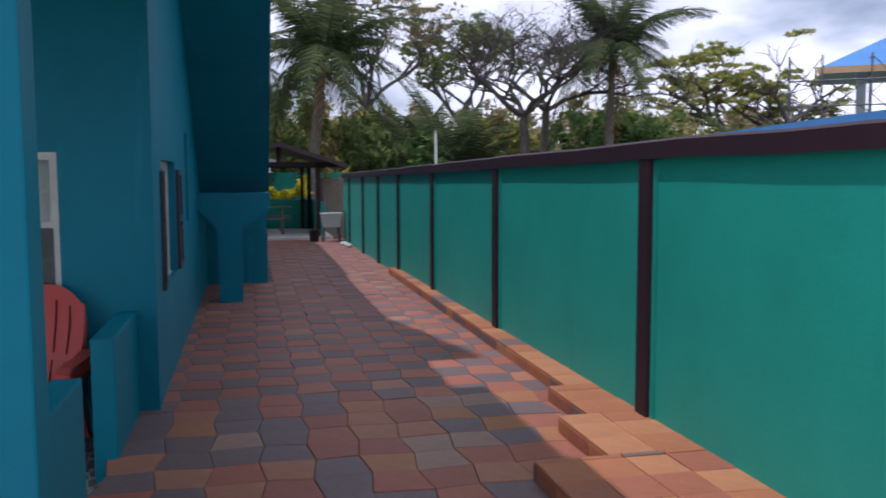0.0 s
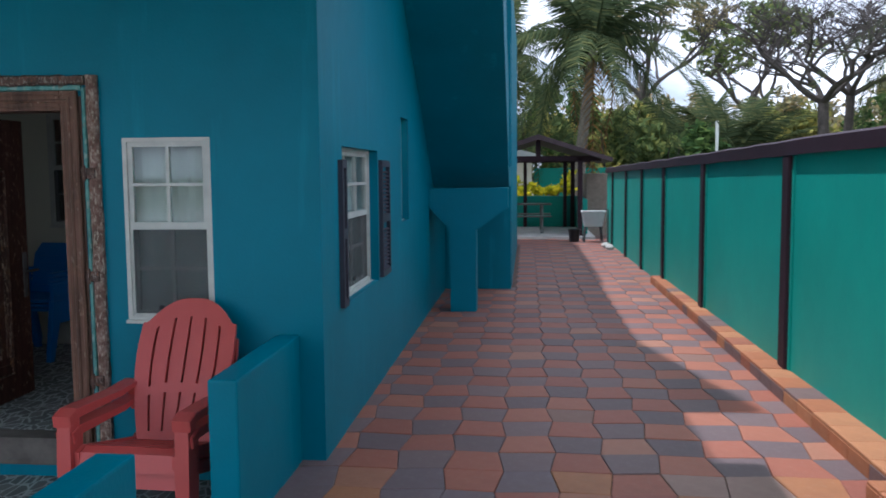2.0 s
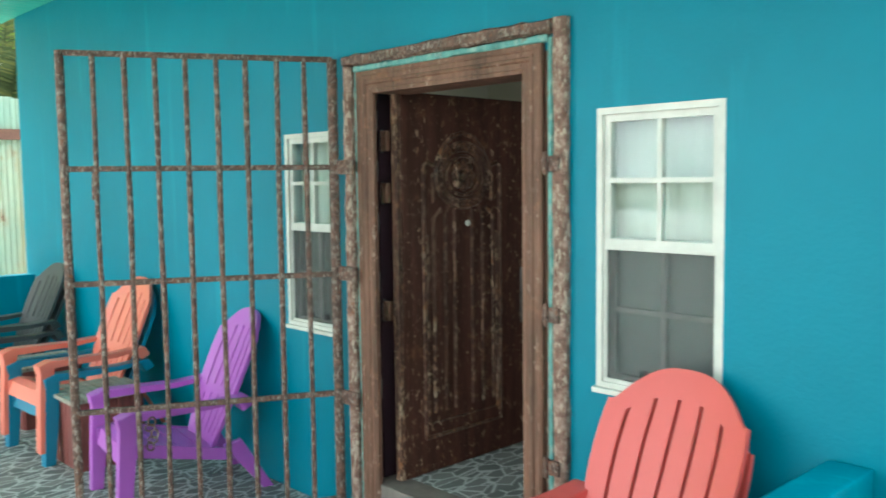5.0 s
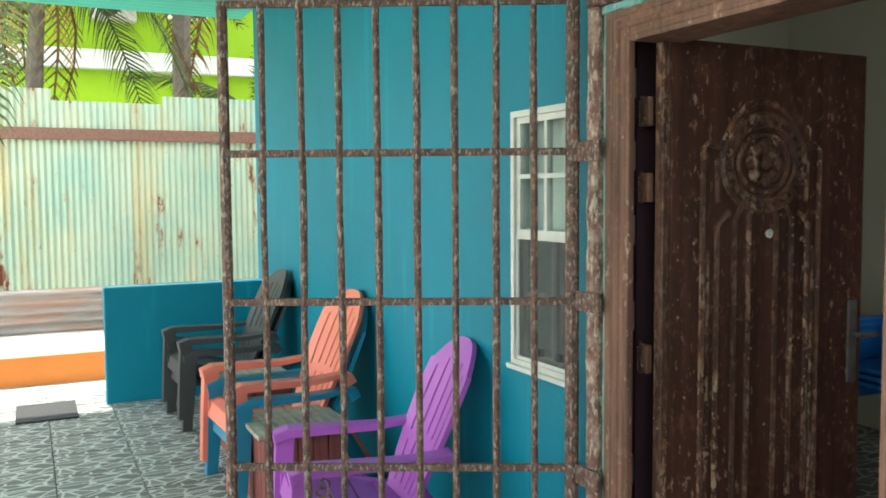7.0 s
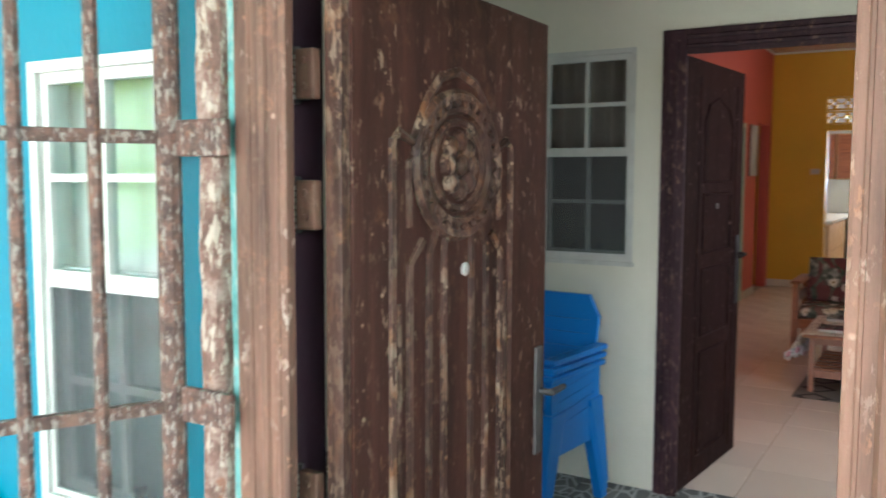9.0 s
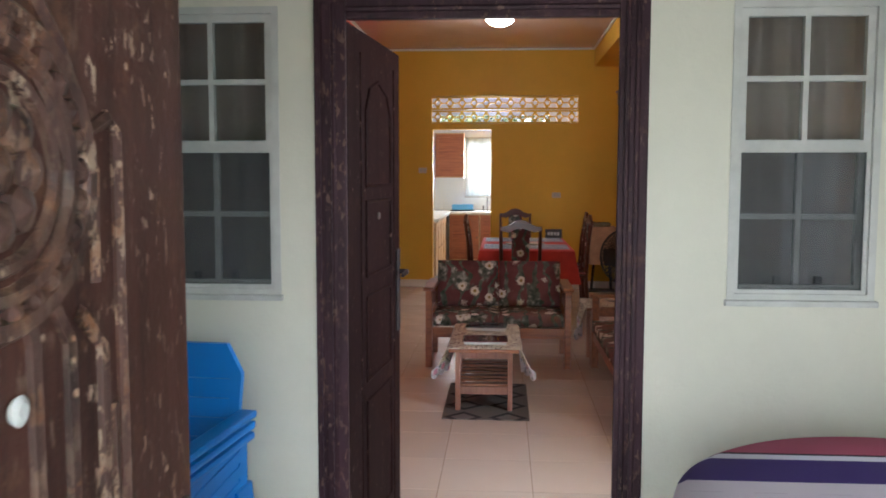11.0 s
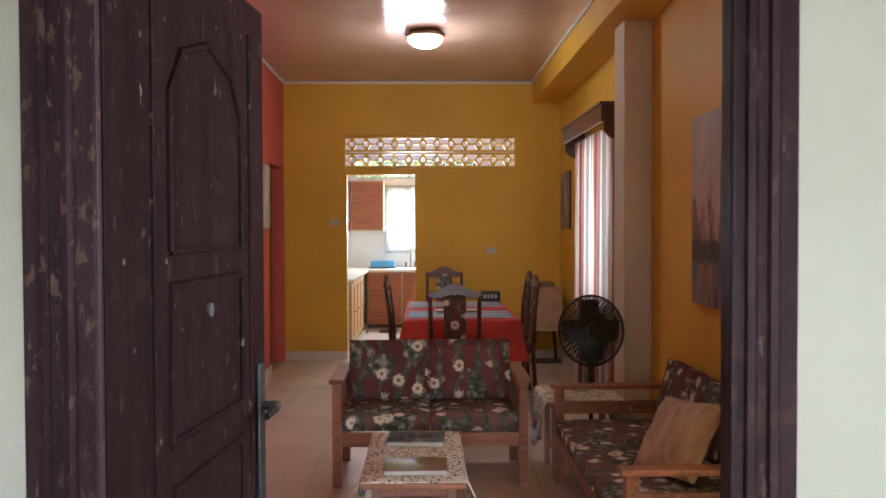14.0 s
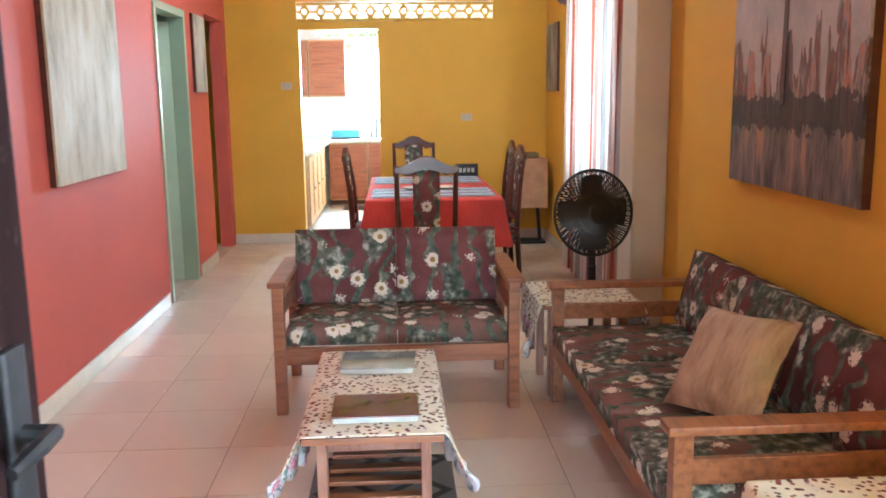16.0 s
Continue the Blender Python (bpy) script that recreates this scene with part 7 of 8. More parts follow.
for i in range(4):
    cabinet("base_cabinet", pose(-3.32 + i * 0.52, 20.9, FL + 0.06), 0.515, 0.58, 0.78, "red-brown kitchen base cabinet under a pale counter")
for i in range(4):
    cabinet("base_cabinet", pose(-3.34, 18.4 + i * 0.52, FL + 0.06, 0, 0, 90), 0.515, 0.58, 0.78, "pale wooden kitchen base cabinet along the side", 1, M_CABPALE)
setting("plinth", b(-3.32, 20.96, FL, -1.24, 21.48, FL + 0.058), M_WOODDARK, "dark cabinet plinth")
setting("plinth", b(-3.9, 18.4, FL, -3.40, 20.48, FL + 0.058), M_WOODDARK, "dark cabinet plinth")
ct = solid("worktop", b(-4.19, 20.87, FL + 0.842, -1.2, 21.498, FL + 0.885, 0.008), M_COUNTER, "pale kitchen worktop under the window", "worktop")
solid("worktop", b(-4.19, 18.38, FL + 0.842, -3.30, 20.865, FL + 0.885, 0.008), M_COUNTER, "pale kitchen worktop along the side wall", "worktop")
cabinet("wall_cabinet", pose(-3.58, 21.16, 1.555), 0.50, 0.335, 0.76, "red-brown kitchen wall cabinet beside the window")
cabinet("wall_cabinet", pose(-4.09, 21.16, 1.555), 0.50, 0.335, 0.76, "red-brown kitchen wall cabinet in the corner")
dr = thing("dish_rack", pose(-3.10, 21.2, FL + 0.886), "blue plastic dish rack on a black tray", "dish rack")
part("tray", b(-0.2, -0.14, 0, 0.2, 0.14, 0.02, 0.006), M_BLACK, dr)
M_SKYBL = plastic("sky_blue_plastic", (0.10, 0.36, 0.62))
bm = bmesh.new()
cells(bm, [-0.18, -0.165, 0.165, 0.18], [-0.12, -0.105, 0.105, 0.12], lambda i, j: not (i == 1 and j == 1), lambda u, v, t: Vector((u, v, t)), 0.021, 0.11)
part("basket", bm, M_SKYBL, dr)
for i in range(9):
    x = -0.15 + i * 0.037
    part("wire", b(x - 0.003, -0.104, 0.03, x + 0.003, 0.104, 0.06), M_SKYBL, dr)
tp = thing("mixer_tap", pose(-2.68, 21.33, FL + 0.886), "chrome kitchen tap at the sink", "tap")
part("spout", tube(bmesh.new(), [(0, 0, 0), (0, 0, 0.22), (0, -0.03, 0.26), (0, -0.10, 0.26), (0, -0.13, 0.22)], 0.011, 8), M_STEEL, tp)
for sx in (-1, 1):
    part("valve", tube(bmesh.new(), [(sx * 0.07, 0, 0), (sx * 0.07, 0, 0.09)], 0.013, 8), M_STEEL, tp)
for i, x in enumerate((-2.5, -2.42)):
    solid("bottle", lathe(bmesh.new(), [(0, 0), (0.03, 0), (0.03, 0.13), (0.012, 0.17), (0.012, 0.2), (0, 0.2)], 14), M_GLASS if i else M_FRAME_WHITE, "slim bottle by the kitchen sink", "bottle", "bottles by the sink", pose(x, 21.35, FL + 0.886))
solid("kitchen_mat", b(-3.12, 20.35, FL, -2.85, 20.75, FL + 0.008), M_BLACK, "dark mat on the kitchen floor", "mat")

# ---- plants ----
enter(I4)
rng = np.random.default_rng(7)


def leaf_mat(name, c, var=0.5):
    k = Nodes(name)
    geo = k.add("NewGeometry")
    a = k.ramp(geo.outputs["Random Per Island"], (0.0, shade(c, 1 - var)), (0.55, c), (1.0, (min(1, c[0] * 1.9), min(1, c[1] * 1.45), c[2] * 1.1)))
    df, tl, mx = k.add("BsdfDiffuse"), k.add("BsdfTranslucent"), k.add("MixShader")
    k.l.new(a, df.inputs[0])
    k.l.new(a, tl.inputs[0])
    mx.inputs[0].default_value = 0.35
    k.l.new(df.outputs[0], mx.inputs[1])
    k.l.new(tl.outputs[0], mx.inputs[2])
    k.l.new(mx.outputs[0], k.n["Material Output"].inputs[0])
    return k.m


L_PALM = leaf_mat("palm_leaf", (0.075, 0.105, 0.052))
L_DRY = leaf_mat("dry_palm_leaf", (0.20, 0.13, 0.06))
L_DEEP = leaf_mat("deep_green_leaf", (0.085, 0.155, 0.055))
L_MID = leaf_mat("mid_green_leaf", (0.16, 0.22, 0.085))
L_YEL = leaf_mat("yellow_green_leaf", (0.30, 0.33, 0.11))
L_OLIVE = leaf_mat("olive_leaf", (0.27, 0.26, 0.15))
L_BRIGHT = leaf_mat("bright_yellow_leaf", (0.38, 0.40, 0.02))
M_BARK = plain("grey_brown_bark", (0.075, 0.063, 0.056), 0.95, 0, 0.35, 5)
M_PALMBARK = plain("palm_trunk_bark", (0.15, 0.13, 0.11), 0.95, 0, 0.35, 9)


def frond_mesh(length, droop, mat, leaflets=34, wide=0.75, seed=0, name="frond"):
    """One feathered leaf along +x that arches and hangs."""
    r = np.random.default_rng(seed)
    vs, fs = [], []
    pt = lambda u: (length * u * (1 - 0.12 * droop * u), 0.0, length * (0.42 * u - (0.30 + droop) * u ** 2.1))
    pts = [pt(u) for u in np.linspace(0, 1, 9)]
    bm = bmesh.new()
    tube(bm, pts, [0.035 * (1 - 0.85 * i / 8) for i in range(9)], 4)
    for s in (-1, 1):
        for i in range(leaflets):
            u = 0.10 + 0.89 * i / leaflets
            p = Vector(pt(u))
            d = (Vector(pt(min(1, u + 0.02))) - p).normalized()
            ll = wide * length * 0.27 * math.sin(math.pi * min(1, 0.18 + 0.78 * u)) ** 0.7 * r.uniform(0.8, 1.1)
            out = Vector((0.55 + r.uniform(-0.1, 0.1), s * 1.0, -0.32 - 0.3 * droop + r.uniform(-0.15, 0.15))).normalized()
            w = d * 0.026
            a, c = p - w, p + w
            m1 = p + out * ll * 0.55 + Vector((0, 0, -0.02 * ll))
            tip = p + out * ll + Vector((0, 0, -0.34 * ll))
            q = [bm.verts.new(v) for v in (a, c, m1 + w * 0.8, m1 - w * 0.8, tip)]
            bm.faces.new((q[0], q[1], q[2], q[3]))
            bm.faces.new((q[3], q[2], q[4]))
    return finish(bm, name, mat)


FROND = [frond_mesh(3.4, d, L_PALM, 62, 0.90, i) for i, d in enumerate((0.10, 0.45, 0.85, 1.25))]
FROND_DRY = frond_mesh(2.9, 1.7, L_DRY, 26, 0.7, 9)


def palm(m, height, lean, label, n=24, scale=1.0, dry=4, low=False):
    p = thing("palm_tree", m, label, "tree", "palm trees")
    if height > 0.3:
        path = [(lean * (i / 8) ** 1.6, 0.05 * math.sin(i), height * i / 8) for i in range(9)]
        part("trunk", tube(bmesh.new(), path, [0.19 * scale * (1.25 if i == 0 else 1 - 0.05 * i) for i in range(9)], 10), M_PALMBARK, p)
        crown = Vector(path[-1])
    else:
        crown = Vector((0, 0, 0.1))
    if height > 2:
        for i in range(5):
            a = 2 * math.pi * i / 5
            part("coconut", lathe(bmesh.new(), [(0, 0), (0.09, 0.03), (0.11, 0.12), (0.07, 0.2), (0, 0.22)], 8, Matrix.Translation(crown + Vector((0.22 * math.cos(a), 0.22 * math.sin(a), -0.4)))), L_YEL, p)
    for i in range(n):
        a = 360 * i / n * 2.618 + random.uniform(-12, 12)
        tier = i / n
        me = FROND[min(3, int(tier * 4))]
        f = new("frond", me)
        f.parent = p
        f.matrix_basis = Matrix.Translation(crown) @ pose(0, 0, 0, 0, 0, a) @ pose(0, 0, 0, random.uniform(-14, 14), -64 + (78 if not low else 44) * tier + random.uniform(-8, 8), 0) @ Matrix.Scale(scale * random.uniform(0.85, 1.12), 4)
    for i in range(dry):
        f = new("dry_frond", FROND_DRY)
        f.parent = p
        f.matrix_basis = Matrix.Translation(crown + Vector((0, 0, -0.25))) @ pose(0, 0, 0, 0, 0, 360 * i / max(1, dry) + 25) @ pose(0, 0, 0, 0, 38, 0) @ Matrix.Scale(scale, 4)
    return p


def cloud_leaves(name, blobs, count, size, mat, flat=1.0):
    """Leaves scattered in clumps, thicker at the rim, with gaps."""
    tot = sum(bl[3] ** 2 for bl in blobs)
    vs, fs = [], []
    for x, y, z, r in blobs:
        n = int(count * r * r / tot)
        sub = rng.normal(size=(max(3, n // 55), 3))
        sub /= np.linalg.norm(sub, axis=1)[:, None]
        sub *= (rng.uniform(0.35, 1.0, size=(len(sub), 1))) * r
        which = rng.integers(0, len(sub), n)
        c = sub[which] + rng.normal(scale=r * 0.17, size=(n, 3))
        c *= (1, 1, flat)
        c += (x, y, z)
        d1 = rng.normal(size=(n, 3))
        d1 /= np.linalg.norm(d1, axis=1)[:, None]
        d2 = np.cross(d1, rng.normal(size=(n, 3)))
        d2 /= np.linalg.norm(d2, axis=1)[:, None] + 1e-6
        s = size * rng.uniform(0.6, 1.3, size=(n, 1))
        quad = np.stack([c - d1 * s, c + d2 * s * 0.45, c + d1 * s, c - d2 * s * 0.45], 1).reshape(-1, 3)
        base = sum(len(v) for v in vs)
        vs.append(quad)
        fs += [tuple(base + 4 * i + k for k in range(4)) for i in range(n)]
    me = bpy.data.meshes.new(name)
    me.from_pydata(np.concatenate(vs).tolist(), [], fs)
    me.materials.append(mat)
    return me


def limbs(bm, start, direction, length, radius, depth, spread, up, tips, kids=(2, 3), bend=0.25):
    """Forking branches, thinner each time."""
    pts, p, d = [start.copy()], start.copy(), direction.normalized()
    seg = 4
    for i in range(seg):
        d = (d + Vector((random.uniform(-bend, bend), random.uniform(-bend, bend), random.uniform(-bend, bend) + up * 0.12))).normalized()
        p = p + d * length / seg
        pts.append(p.copy())
    tube(bm, pts, [radius * (1 - 0.42 * i / seg) for i in range(seg + 1)], 6 if depth > 2 else 4 if depth > 0 else 3, I4, False)
    if depth == 0:
        tips.append(p.copy())
        return
    for k in range(random.randint(*kids) + (1 if depth > 2 else 0)):
        side = Vector((random.uniform(-1, 1), random.uniform(-1, 1), random.uniform(-0.35, 0.75) * up + 0.1)).normalized()
        nd = (d * (1 - spread) + side * spread).normalized()
        s = pts[-1] if k < 2 else pts[random.randint(2, seg)]
        limbs(bm, s, nd, length * random.uniform(0.62, 0.82), radius * 0.56, depth - 1, spread, up, tips, kids, bend)


def tree(m, trunk_h, first, radius, depth, spread, up, label, leaves=None, count=0, size=0.2, clump=0.8, flat=0.6, dirs=None, name="tree"):
    t = thing(name, m, label, "tree", "garden trees")
    bm = bmesh.new()
    tips = []
    top = Vector((random.uniform(-0.3, 0.3), random.uniform(-0.3, 0.3), trunk_h))
    tube(bm, [(0, 0, -0.1), (0.05, 0.03, trunk_h * 0.5), tuple(top)], [radius * 1.35, radius, radius * 0.9], 8)
    part("trunk", bm, M_BARK, t)
    bm = bmesh.new()
    for k in range(4):
        a = 2 * math.pi * (k + random.uniform(-0.2, 0.2)) / 4
        limbs(bm, top, Vector((math.cos(a), math.sin(a), 0.4 + up)), first, radius * 0.62, depth, spread, up, tips)
    part("trunk", bm, M_BARK, t)
    if leaves:
        pick = [tips[i] for i in sorted(random.sample(range(len(tips)), min(len(tips), 70)))]
        blobs = [(p.x, p.y, p.z, clump * random.uniform(0.6, 1.3)) for p in pick]
        ob = new("crown", cloud_leaves("crown", blobs, count, size, leaves, flat))
        ob.parent = t
    return t


def bush(m, w, h, mat, count, size, label, name="bush"):
    """A dense shrub or low tree of many leaves on short stems."""
    t = thing(name, m, label, "shrub", "shrubs behind the wall")
    bm = bmesh.new()
    for k in range(5):
        a = random.uniform(0, 6.28)
        tube(bm, [(0.1 * math.cos(a), 0.1 * math.sin(a), -0.1), (w * 0.2 * math.cos(a), w * 0.2 * math.sin(a), h * 0.4), (w * 0.34 * math.cos(a), w * 0.34 * math.sin(a), h * 0.8)], [0.09, 0.06, 0.02], 5)
    part("stems", bm, M_BARK, t)
    blobs = [(random.uniform(-0.5, 0.5) * w, random.uniform(-0.35, 0.35) * w, h * random.uniform(0.2, 0.86) , random.uniform(0.14, 0.3) * min(w, h)) for _ in range(24)]
    ob = new("crown", cloud_leaves("crown", blobs, count, size, mat, 0.85))
    ob.parent = t
    return t


G0 = -0.35
palm(pose(2.5, 33.0, G0), 6.2, 0.55, "tall coconut palm with drooping dark fronds", 28, 1.30, 3)
palm(pose(16.2, 37.0, G0), 7.4, 0.2, "tall coconut palm with wind-blown fronds", 24, 1.3, 3)
palm(pose(0.2, 39.0, G0), 6.6, -0.6, "coconut palm behind the shelter", 20, 1.2, 3)
for x, y, s in ((9.6, 41.0, 1.3), (10.9, 42.5, 1.2), (8.3, 43.0, 1.35)):
    palm(pose(x, y, G0), 1.7, 0.1, "young palm with arching fronds behind the wall", 15, s, 2, True)
for x, y, h, rad, dp in ((12.4, 37.5, 4.6, 0.24, 5), (13.6, 38.5, 4.9, 0.20, 5)):
    tree(pose(x, y, G0), h, 2.3, rad, dp, 0.60, 0.16, "bare wide-crowned tree with dark limbs")
tree(pose(8.3, 58.0, G0), 6.5, 3.0, 0.3, 4, 0.5, 0.5, "thinly leafed umbrella-shaped tree", L_OLIVE, 4600, 0.14, 1.0, 0.35)
tree(pose(15.5, 62.0, G0), 5.5, 3.0, 0.3, 4, 0.5, 0.45, "green umbrella-shaped tree behind bare limbs", L_MID, 5600, 0.18, 1.3, 0.4)
tree(pose(42.0, 67.0, G0), 3.6, 4.4, 0.6, 4, 0.62, 0.10, "broad old tree with a flat yellow-green crown", L_YEL, 11000, 0.22, 1.5, 0.32)
tree(pose(-4.0, 47.0, G0), 5.5, 2.6, 0.26, 4, 0.5, 0.5, "leafy green tree behind the shelter", L_MID, 5200, 0.2, 1.1, 0.7)
specs = ((-2.0, 44, 6, 5.0, L_MID), (1.5, 46, 6, 4.8, L_DEEP), (4.6, 44, 5, 4.6, L_YEL), (6.8, 46, 5, 4.2, L_MID), (9.5, 52, 6, 4.8, L_OLIVE), (13.0, 50, 6, 4.4, L_YEL), (17.0, 52, 7, 5.0, L_OLIVE), (19.5, 44, 6, 4.2, L_DEEP), (22.5, 46, 6, 4.5, L_MID), (26.0, 56, 8, 5.5, L_OLIVE), (30.0, 58, 7, 5.0, L_YEL), (35.0, 60, 8, 4.6, L_MID), (4.2, 38, 4, 3.4, L_MID), (6.5, 38.5, 3.5, 2.8, L_DEEP), (17.5, 40, 4.5, 3.6, L_DEEP), (48.0, 64, 9, 5.0, L_YEL), (-8, 46, 7, 5.5, L_DEEP))
for x, y, w, h, mt in specs:
    lb = {"deep_green_leaf": "dense dark green shrub behind the wall", "mid_green_leaf": "dense green shrub behind the wall", "yellow_green_leaf": "yellow-green leafy shrub behind the wall", "olive_leaf": "dry olive-green shrub behind the wall"}[mt.name]
    bush(pose(x, y, G0), w, h * 1.3, mt, 4600, 0.19, lb)
bush(pose(1.2, 31.5, G0), 2.4, 1.9, L_BRIGHT, 2200, 0.12, "bright yellow croton shrub beyond the shelter")
far = new("distant_woods", cloud_leaves("distant_woods", [(x, 95 + 8 * math.sin(x), random.uniform(2.0, 6.5), random.uniform(3, 5)) for x in range(-60, 100, 4)], 16000, 0.6, L_OLIVE, 0.9))
tagged(far, "far hazy olive woods along the horizon", "woods", "", "stuff")
# palms over the zinc fence
palm(pose(-14.2, 7.15, G0), 6.8, 0.3, "coconut palm before the lime green house", 18, 0.95, 3)
palm(pose(-13.3, 5.1, G0), 5.0, 0.2, "leaning coconut palm with brown hanging fronds", 12, 0.8, 4)
palm(pose(-15.4, 8.8, G0), 2.6, 0.1, "young palm leaning over the zinc fence", 11, 0.8, 0, True)

# ---- pavers and tiles, piece by piece ----
CLAY = [(0.0, (0.31, 0.105, 0.065)), (0.3, (0.34, 0.125, 0.075)), (0.62, (0.28, 0.095, 0.06)), (0.88, (0.35, 0.155, 0.095))]
SLATE = [(0.0, (0.165, 0.112, 0.108)), (0.35, (0.14, 0.098, 0.098)), (0.7, (0.185, 0.122, 0.115)), (0.93, (0.22, 0.12, 0.09))]
MIXED = [(0.0, (0.31, 0.105, 0.065)), (0.22, (0.15, 0.11, 0.115)), (0.42, (0.33, 0.14, 0.08)), (0.60, (0.29, 0.18, 0.14)), (0.70, (0.27, 0.09, 0.06)), (0.80, (0.14, 0.10, 0.10)), (0.93, (0.34, 0.14, 0.06))]
PAVE = [paving("clay_paver", CLAY, var=0.18)[0], paving("slate_paver", SLATE, var=0.18)[0], paving("mixed_paver", MIXED)[0]]
KERB, _k = paving("clay_kerb_tile", [(0.0, (0.38, 0.14, 0.06)), (0.35, (0.44, 0.19, 0.085)), (0.6, (0.32, 0.11, 0.06)), (0.82, (0.17, 0.11, 0.10))])


def block_mesh(name, quad, h, mat, drop=0.005, inset=0.05):
    """A flat piece with a softened rim: 18 faces."""
    c = (sum(p[0] for p in quad) / 4, sum(p[1] for p in quad) / 4)
    me = bpy.data.meshes.new(name)
    vs = [(x, y, -0.02) for x, y in quad] + [(x, y, h - drop) for x, y in quad] + [(x + (c[0] - x) * inset, y + (c[1] - y) * inset, h) for x, y in quad]
    fs = [(8, 9, 10, 11)] + [(i, (i + 1) % 4, 4 + (i + 1) % 4, 4 + i) for i in range(4)] + [(4 + i, 4 + (i + 1) % 4, 8 + (i + 1) % 4, 8 + i) for i in range(4)]
    me.from_pydata(vs, [], fs)
    me.materials.append(mat)
    return me


PW, PD, GAP, ZIG = 0.292, 0.308, 0.004, 0.020


def corner(i, j):
    """Grid corners, pushed to and fro so that joints zigzag."""
    s = 1 if (i + j) % 2 else -1
    return (i * PW + s * ZIG, j * PD + (0.012 if i % 2 else -0.012))


shapes = {}
for pi in (0, 1):
    for pj in (0, 1):
        q = [corner(pi, pj), corner(pi + 1, pj), corner(pi + 1, pj + 1), corner(pi, pj + 1)]
        o = (pi * PW, pj * PD)
        q = [(x - o[0], y - o[1]) for x, y in q]
        c = (sum(p[0] for p in q) / 4, sum(p[1] for p in q) / 4)
        q = [(x + math.copysign(GAP / 2, c[0] - x), y + math.copysign(GAP / 2, c[1] - y)) for x, y in q]
        shapes[pi, pj] = block_mesh("paver", q, 0.0, PAVE[(pi + pj) % 2], 0.003, 0.025)
        shapes["mixed", pi, pj] = block_mesh("paver", q, 0.0, PAVE[2], 0.003, 0.025)
patio = thing("pavement", pose(-0.60, 2.6, 0), "patio of terracotta and slate coloured clay pavers", "paving", "", "structure")
far = [([], []), ([], [])]
n_parts = 0
for j in range(-32, 67):
    for i in range(0, 12):
        x, y = -0.60 + i * PW, 2.6 + j * PD
        if x > 2.62 or (y + PD > 14.1 and x < 0.5 and y < 21 and x + PW < 0.6):
            continue
        if y > 22.4:
            continue
        if 2.4 < y < 10.6 and n_parts < 298:
            ob = new("paver", shapes["mixed", i % 2, j % 2] if y < 6.6 else shapes[i % 2, j % 2])
            ob.parent = patio
            ob.matrix_basis = pose(i * PW, j * PD, random.uniform(-0.003, 0.002), random.uniform(-0.4, 0.4), random.uniform(-0.4, 0.4), 0)
            n_parts += 1
        else:
            me = shapes[i % 2, j % 2]
            far_v, far_f = far[(i + j) % 2]
            base = len(far_v)
            dz = random.uniform(-0.003, 0.002)
            far_v += [(v.co.x + i * PW, v.co.y + j * PD, v.co.z + dz) for v in me.vertices]
            far_f += [tuple(base + k for k in p.vertices) for p in me.polygons]


def isl(name, stops):
    k = Nodes(name)
    geo = k.add("NewGeometry")
    c = k.n.new("ShaderNodeValToRGB")
    c.color_ramp.interpolation = "CONSTANT"
    el = c.color_ramp.elements
    while len(el) < len(stops):
        el.new(0.5)
    for e, (p, col) in zip(el, stops):
        e.position, e.color = p, (*col, 1)
    k.l.new(geo.outputs["Random Per Island"], c.inputs[0])
    a = k.mix(k.ramp(k.noise(3.2, 6, 0.65), (0.35, (0.3, 0.3, 0.3)), (0.6, (0, 0, 0))), c.outputs[0], (0.10, 0.045, 0.03))
    k.bump(k.noise(65, 4), 0.3, 0.004)
    return k.done(a, 0.62, spec=0.3)


for (far_v, far_f), stops, nm in ((far[0], CLAY, "far_clay_pavers"), (far[1], SLATE, "far_slate_pavers")):
    me = bpy.data.meshes.new(nm)
    me.from_pydata(far_v, [], far_f)
    me.materials.append(isl(nm, stops))
    fp = new(nm, me)
    fp.parent = patio
    tagged(fp, "", "", "", "stuff")

# stepped kerb of clay tiles along the boundary wall
kerb = thing("kerb", pose(0, 0, 0), "stepped kerb of orange clay tiles along the boundary wall", "kerb", "", "structure")
steps = ((6.3, 14.55, 2.49), (5.55, 6.3, 2.36), (4.75, 5.55, 2.16), (2.6, 4.75, 1.72))
for y0, y1, xi in steps:
    part("kerb_core", b(xi + 0.012, y0 + 0.002, -0.05, 2.77 if y1 < 8 else 2.70, y1 - 0.002, 0.085), M_SOIL, kerb)
    xo = 2.745
    y = y0
    while y < y1 - 0.05:
        d = min(0.30, y1 - y)
        nx = max(1, round((xo - xi) / 0.28))
        w = (xo - xi) / nx
        for i in range(nx):
            q = [(0.003, 0.003), (w - 0.003, 0.003), (w - 0.003, d - 0.003), (0.003, d - 0.003)]
            ob = new("kerb_tile", block_mesh("kerb_tile", q, 0.0, KERB))
            ob.parent = kerb
            ob.matrix_basis = pose(xi + i * w, y, 0.108 + random.uniform(-0.002, 0.002), random.uniform(-0.5, 0.5), random.uniform(-0.5, 0.5))
        ob = new("kerb_face", b_face := finish(b(0, 0.003, 0, 0.012, d - 0.003, 0.085, 0.002), "kerb_face", KERB))
        ob.parent = kerb
        ob.matrix_basis = pose(xi - 0.001, y, 0.0)
        y += d


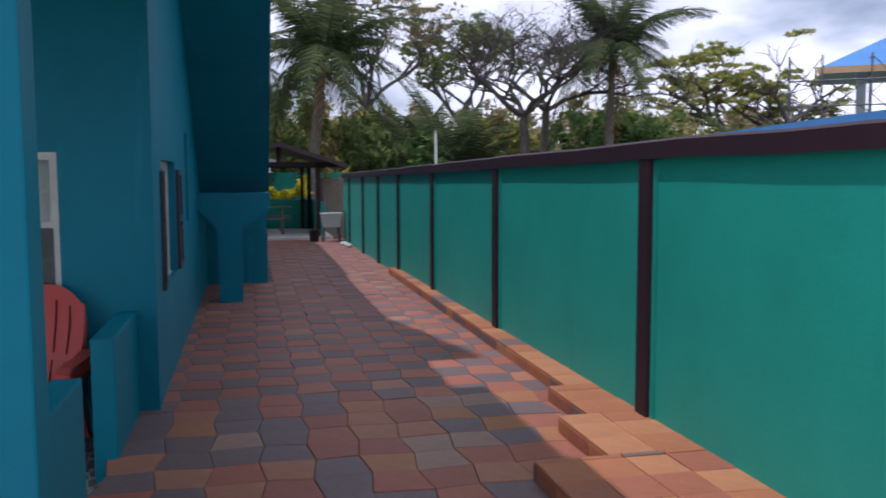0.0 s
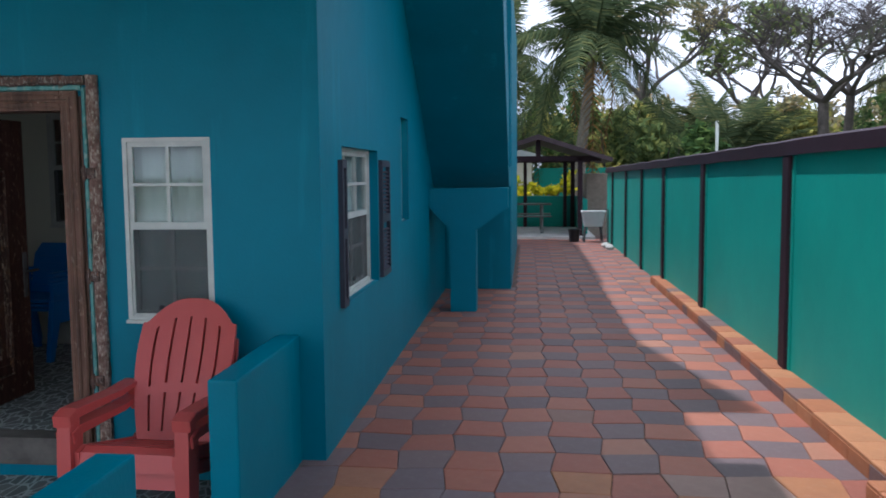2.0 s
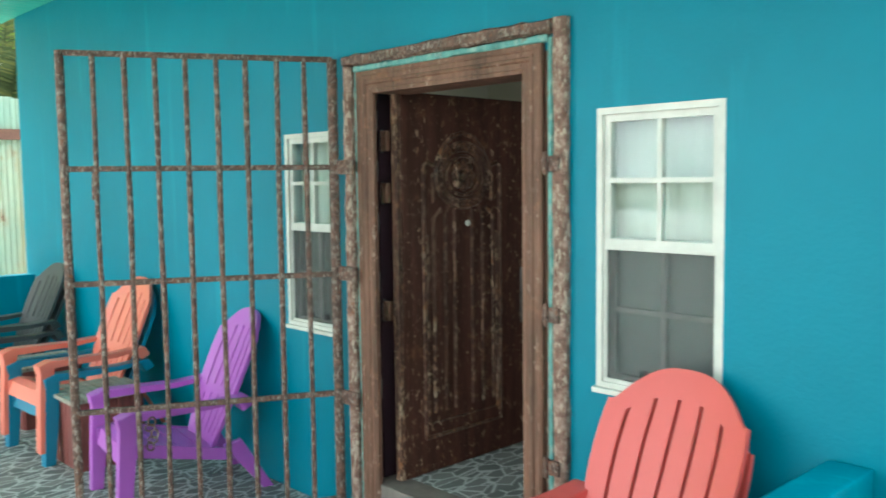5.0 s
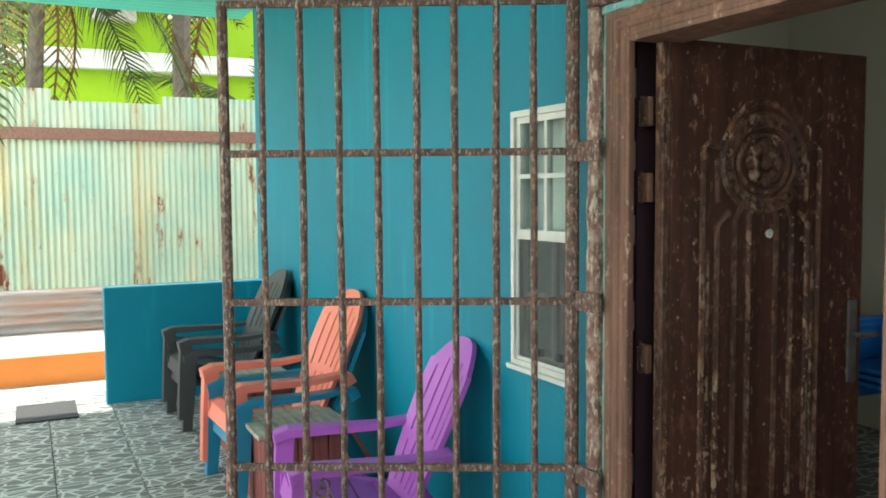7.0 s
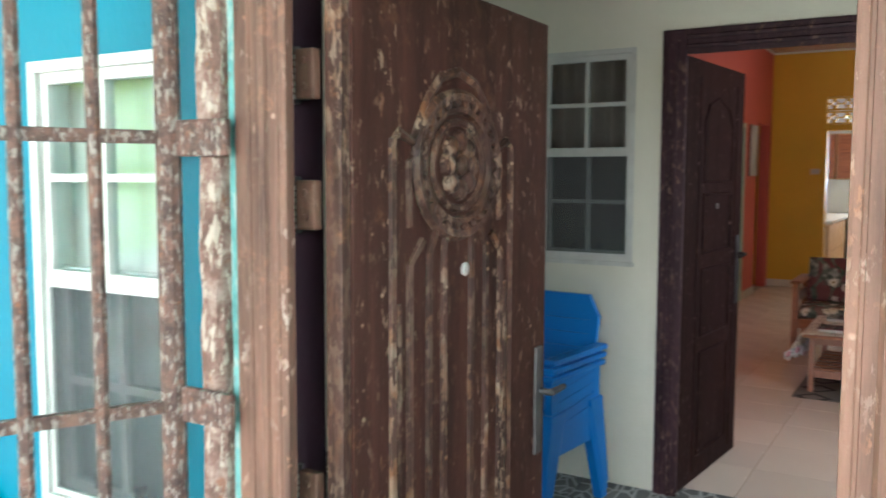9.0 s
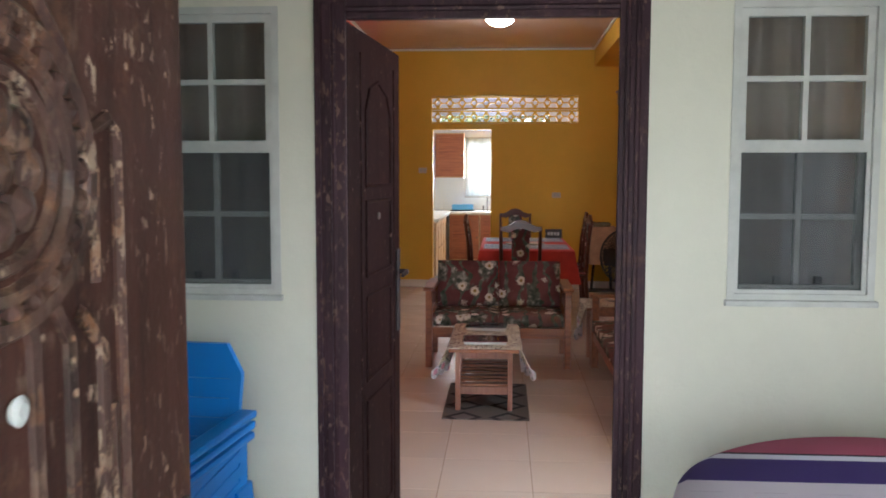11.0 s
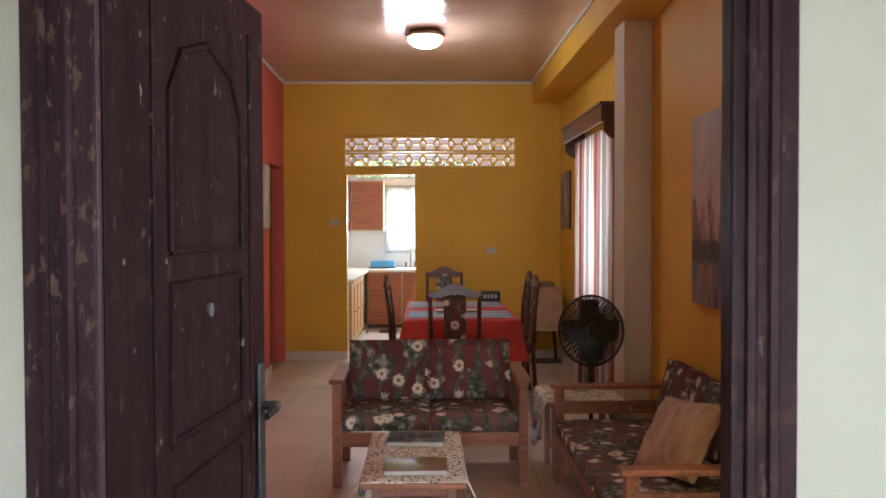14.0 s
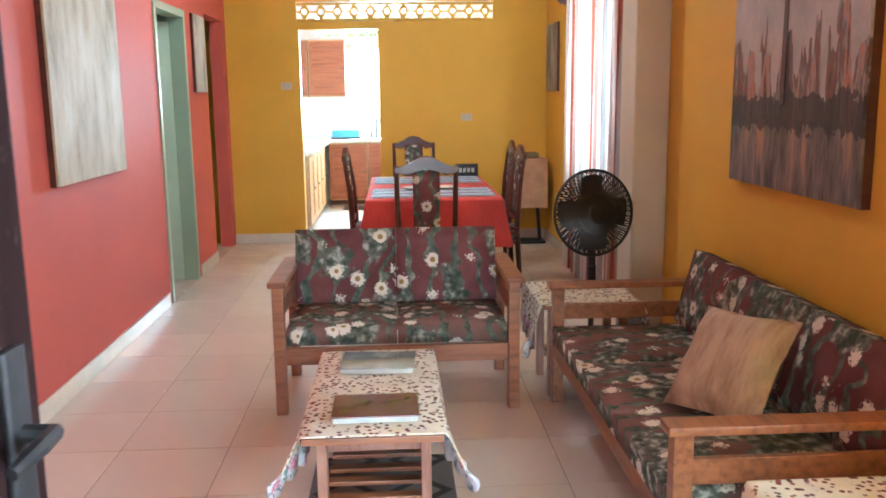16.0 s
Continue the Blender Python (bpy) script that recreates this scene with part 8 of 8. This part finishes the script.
def stone_tile(name, light=(0.40, 0.41, 0.39), scale=9.5):
    """Glazed tile printed with a crazy-paving pattern in greys."""
    k = Nodes(name)
    v = k.add("TexVoronoi", Scale=scale)
    v.feature = "DISTANCE_TO_EDGE"
    k.vec(v, (1.6, 0.95, 1.0))
    v2 = k.add("TexVoronoi", Scale=scale)
    k.vec(v2, (1.6, 0.95, 1.0))
    sep = k.add("SeparateXYZ")
    k.l.new(v2.outputs["Color"], sep.inputs[0])
    st = k.ramp(sep.outputs[0], (0.0, (0.07, 0.075, 0.074)), (0.5, (0.105, 0.11, 0.107)), (1.0, (0.155, 0.16, 0.148)))
    st = k.mix(k.maths("MULTIPLY", k.noise(30, 4), 0.3), st, (0.24, 0.24, 0.22))
    a = k.mix(k.ramp(v.outputs["Distance"], (0.04, (1, 1, 1)), (0.08, (0, 0, 0))), st, light)
    k.bump(v.outputs["Distance"], 0.15, 0.004)
    return k.done(a, 0.6, spec=0.3)


def ceramic(name, c):
    k = Nodes(name)
    info = k.add("ObjectInfo")
    base = k.ramp(info.outputs["Random"], (0.0, shade(c, 0.93)), (1.0, shade(c, 1.06)))
    a = k.mix(k.maths("MULTIPLY", k.noise(3.5, 5, 0.6), 0.30), base, shade(c, 0.78))
    rough = k.ramp(k.noise(5, 4), (0.3, (0.17, 0.17, 0.17)), (0.7, (0.28, 0.28, 0.28)))
    m = k.done(a, 0.15)
    k.put(rough, k.b.inputs["Roughness"])
    return m


def tile_field(name, x0, y0, x1, y1, z, size, mat, label, gap=0.004, keep=None):
    fl = thing(name, pose(x0, y0, z), label, "floor", "", "structure")
    cache = {}
    y = 0.0
    while y < y1 - y0 - 0.01:
        d = round(min(size, y1 - y0 - y), 4)
        x = 0.0
        while x < x1 - x0 - 0.01:
            w = round(min(size, x1 - x0 - x), 4)
            if keep is None or keep(x0 + x + w / 2, y0 + y + d / 2):
                if (w, d) not in cache:
                    cache[w, d] = block_mesh("tile", [(gap / 2, gap / 2), (w - gap / 2, gap / 2), (w - gap / 2, d - gap / 2), (gap / 2, d - gap / 2)], 0.0, mat, 0.0003, 0.02)
                ob = new("tile", cache[w, d])
                ob.parent = fl
                ob.matrix_basis = pose(x, y, random.uniform(-0.0006, 0.0004))
            x += size
        y += size
    return fl


tile_field("floor_porch", -8.2, 3.2, -0.56, FAC - 0.002, PZ, 0.45, stone_tile("printed_stone_tile"), "porch floor of grey stone-patterned tiles", 0.006)
tile_field("floor_foyer", -4.6, FAC + 0.142, -0.66, INN + 0.044, FL, 0.45, stone_tile("foyer_stone_tile"), "foyer floor of grey stone-patterned tiles")
enter(HOUSE)
tile_field("floor_living", LEFT, INN + 0.12, RIGHT - 0.002, BACK, FL, 0.45, ceramic("cream_glazed_tile", (0.70, 0.60, 0.51)), "living room floor of cream glazed tiles")
tile_field("floor_kitchen", -4.19, BACK, RIGHT - 0.002, 21.5, FL, 0.45, ceramic("pale_kitchen_tile", (0.64, 0.60, 0.55)), "kitchen floor of pale glazed tiles")
tile_field("floor_hall", -5.4, 14.1, LEFT, BACK, FL, 0.45, ceramic("hall_tile", (0.58, 0.50, 0.42)), "hall floor of pale glazed tiles")
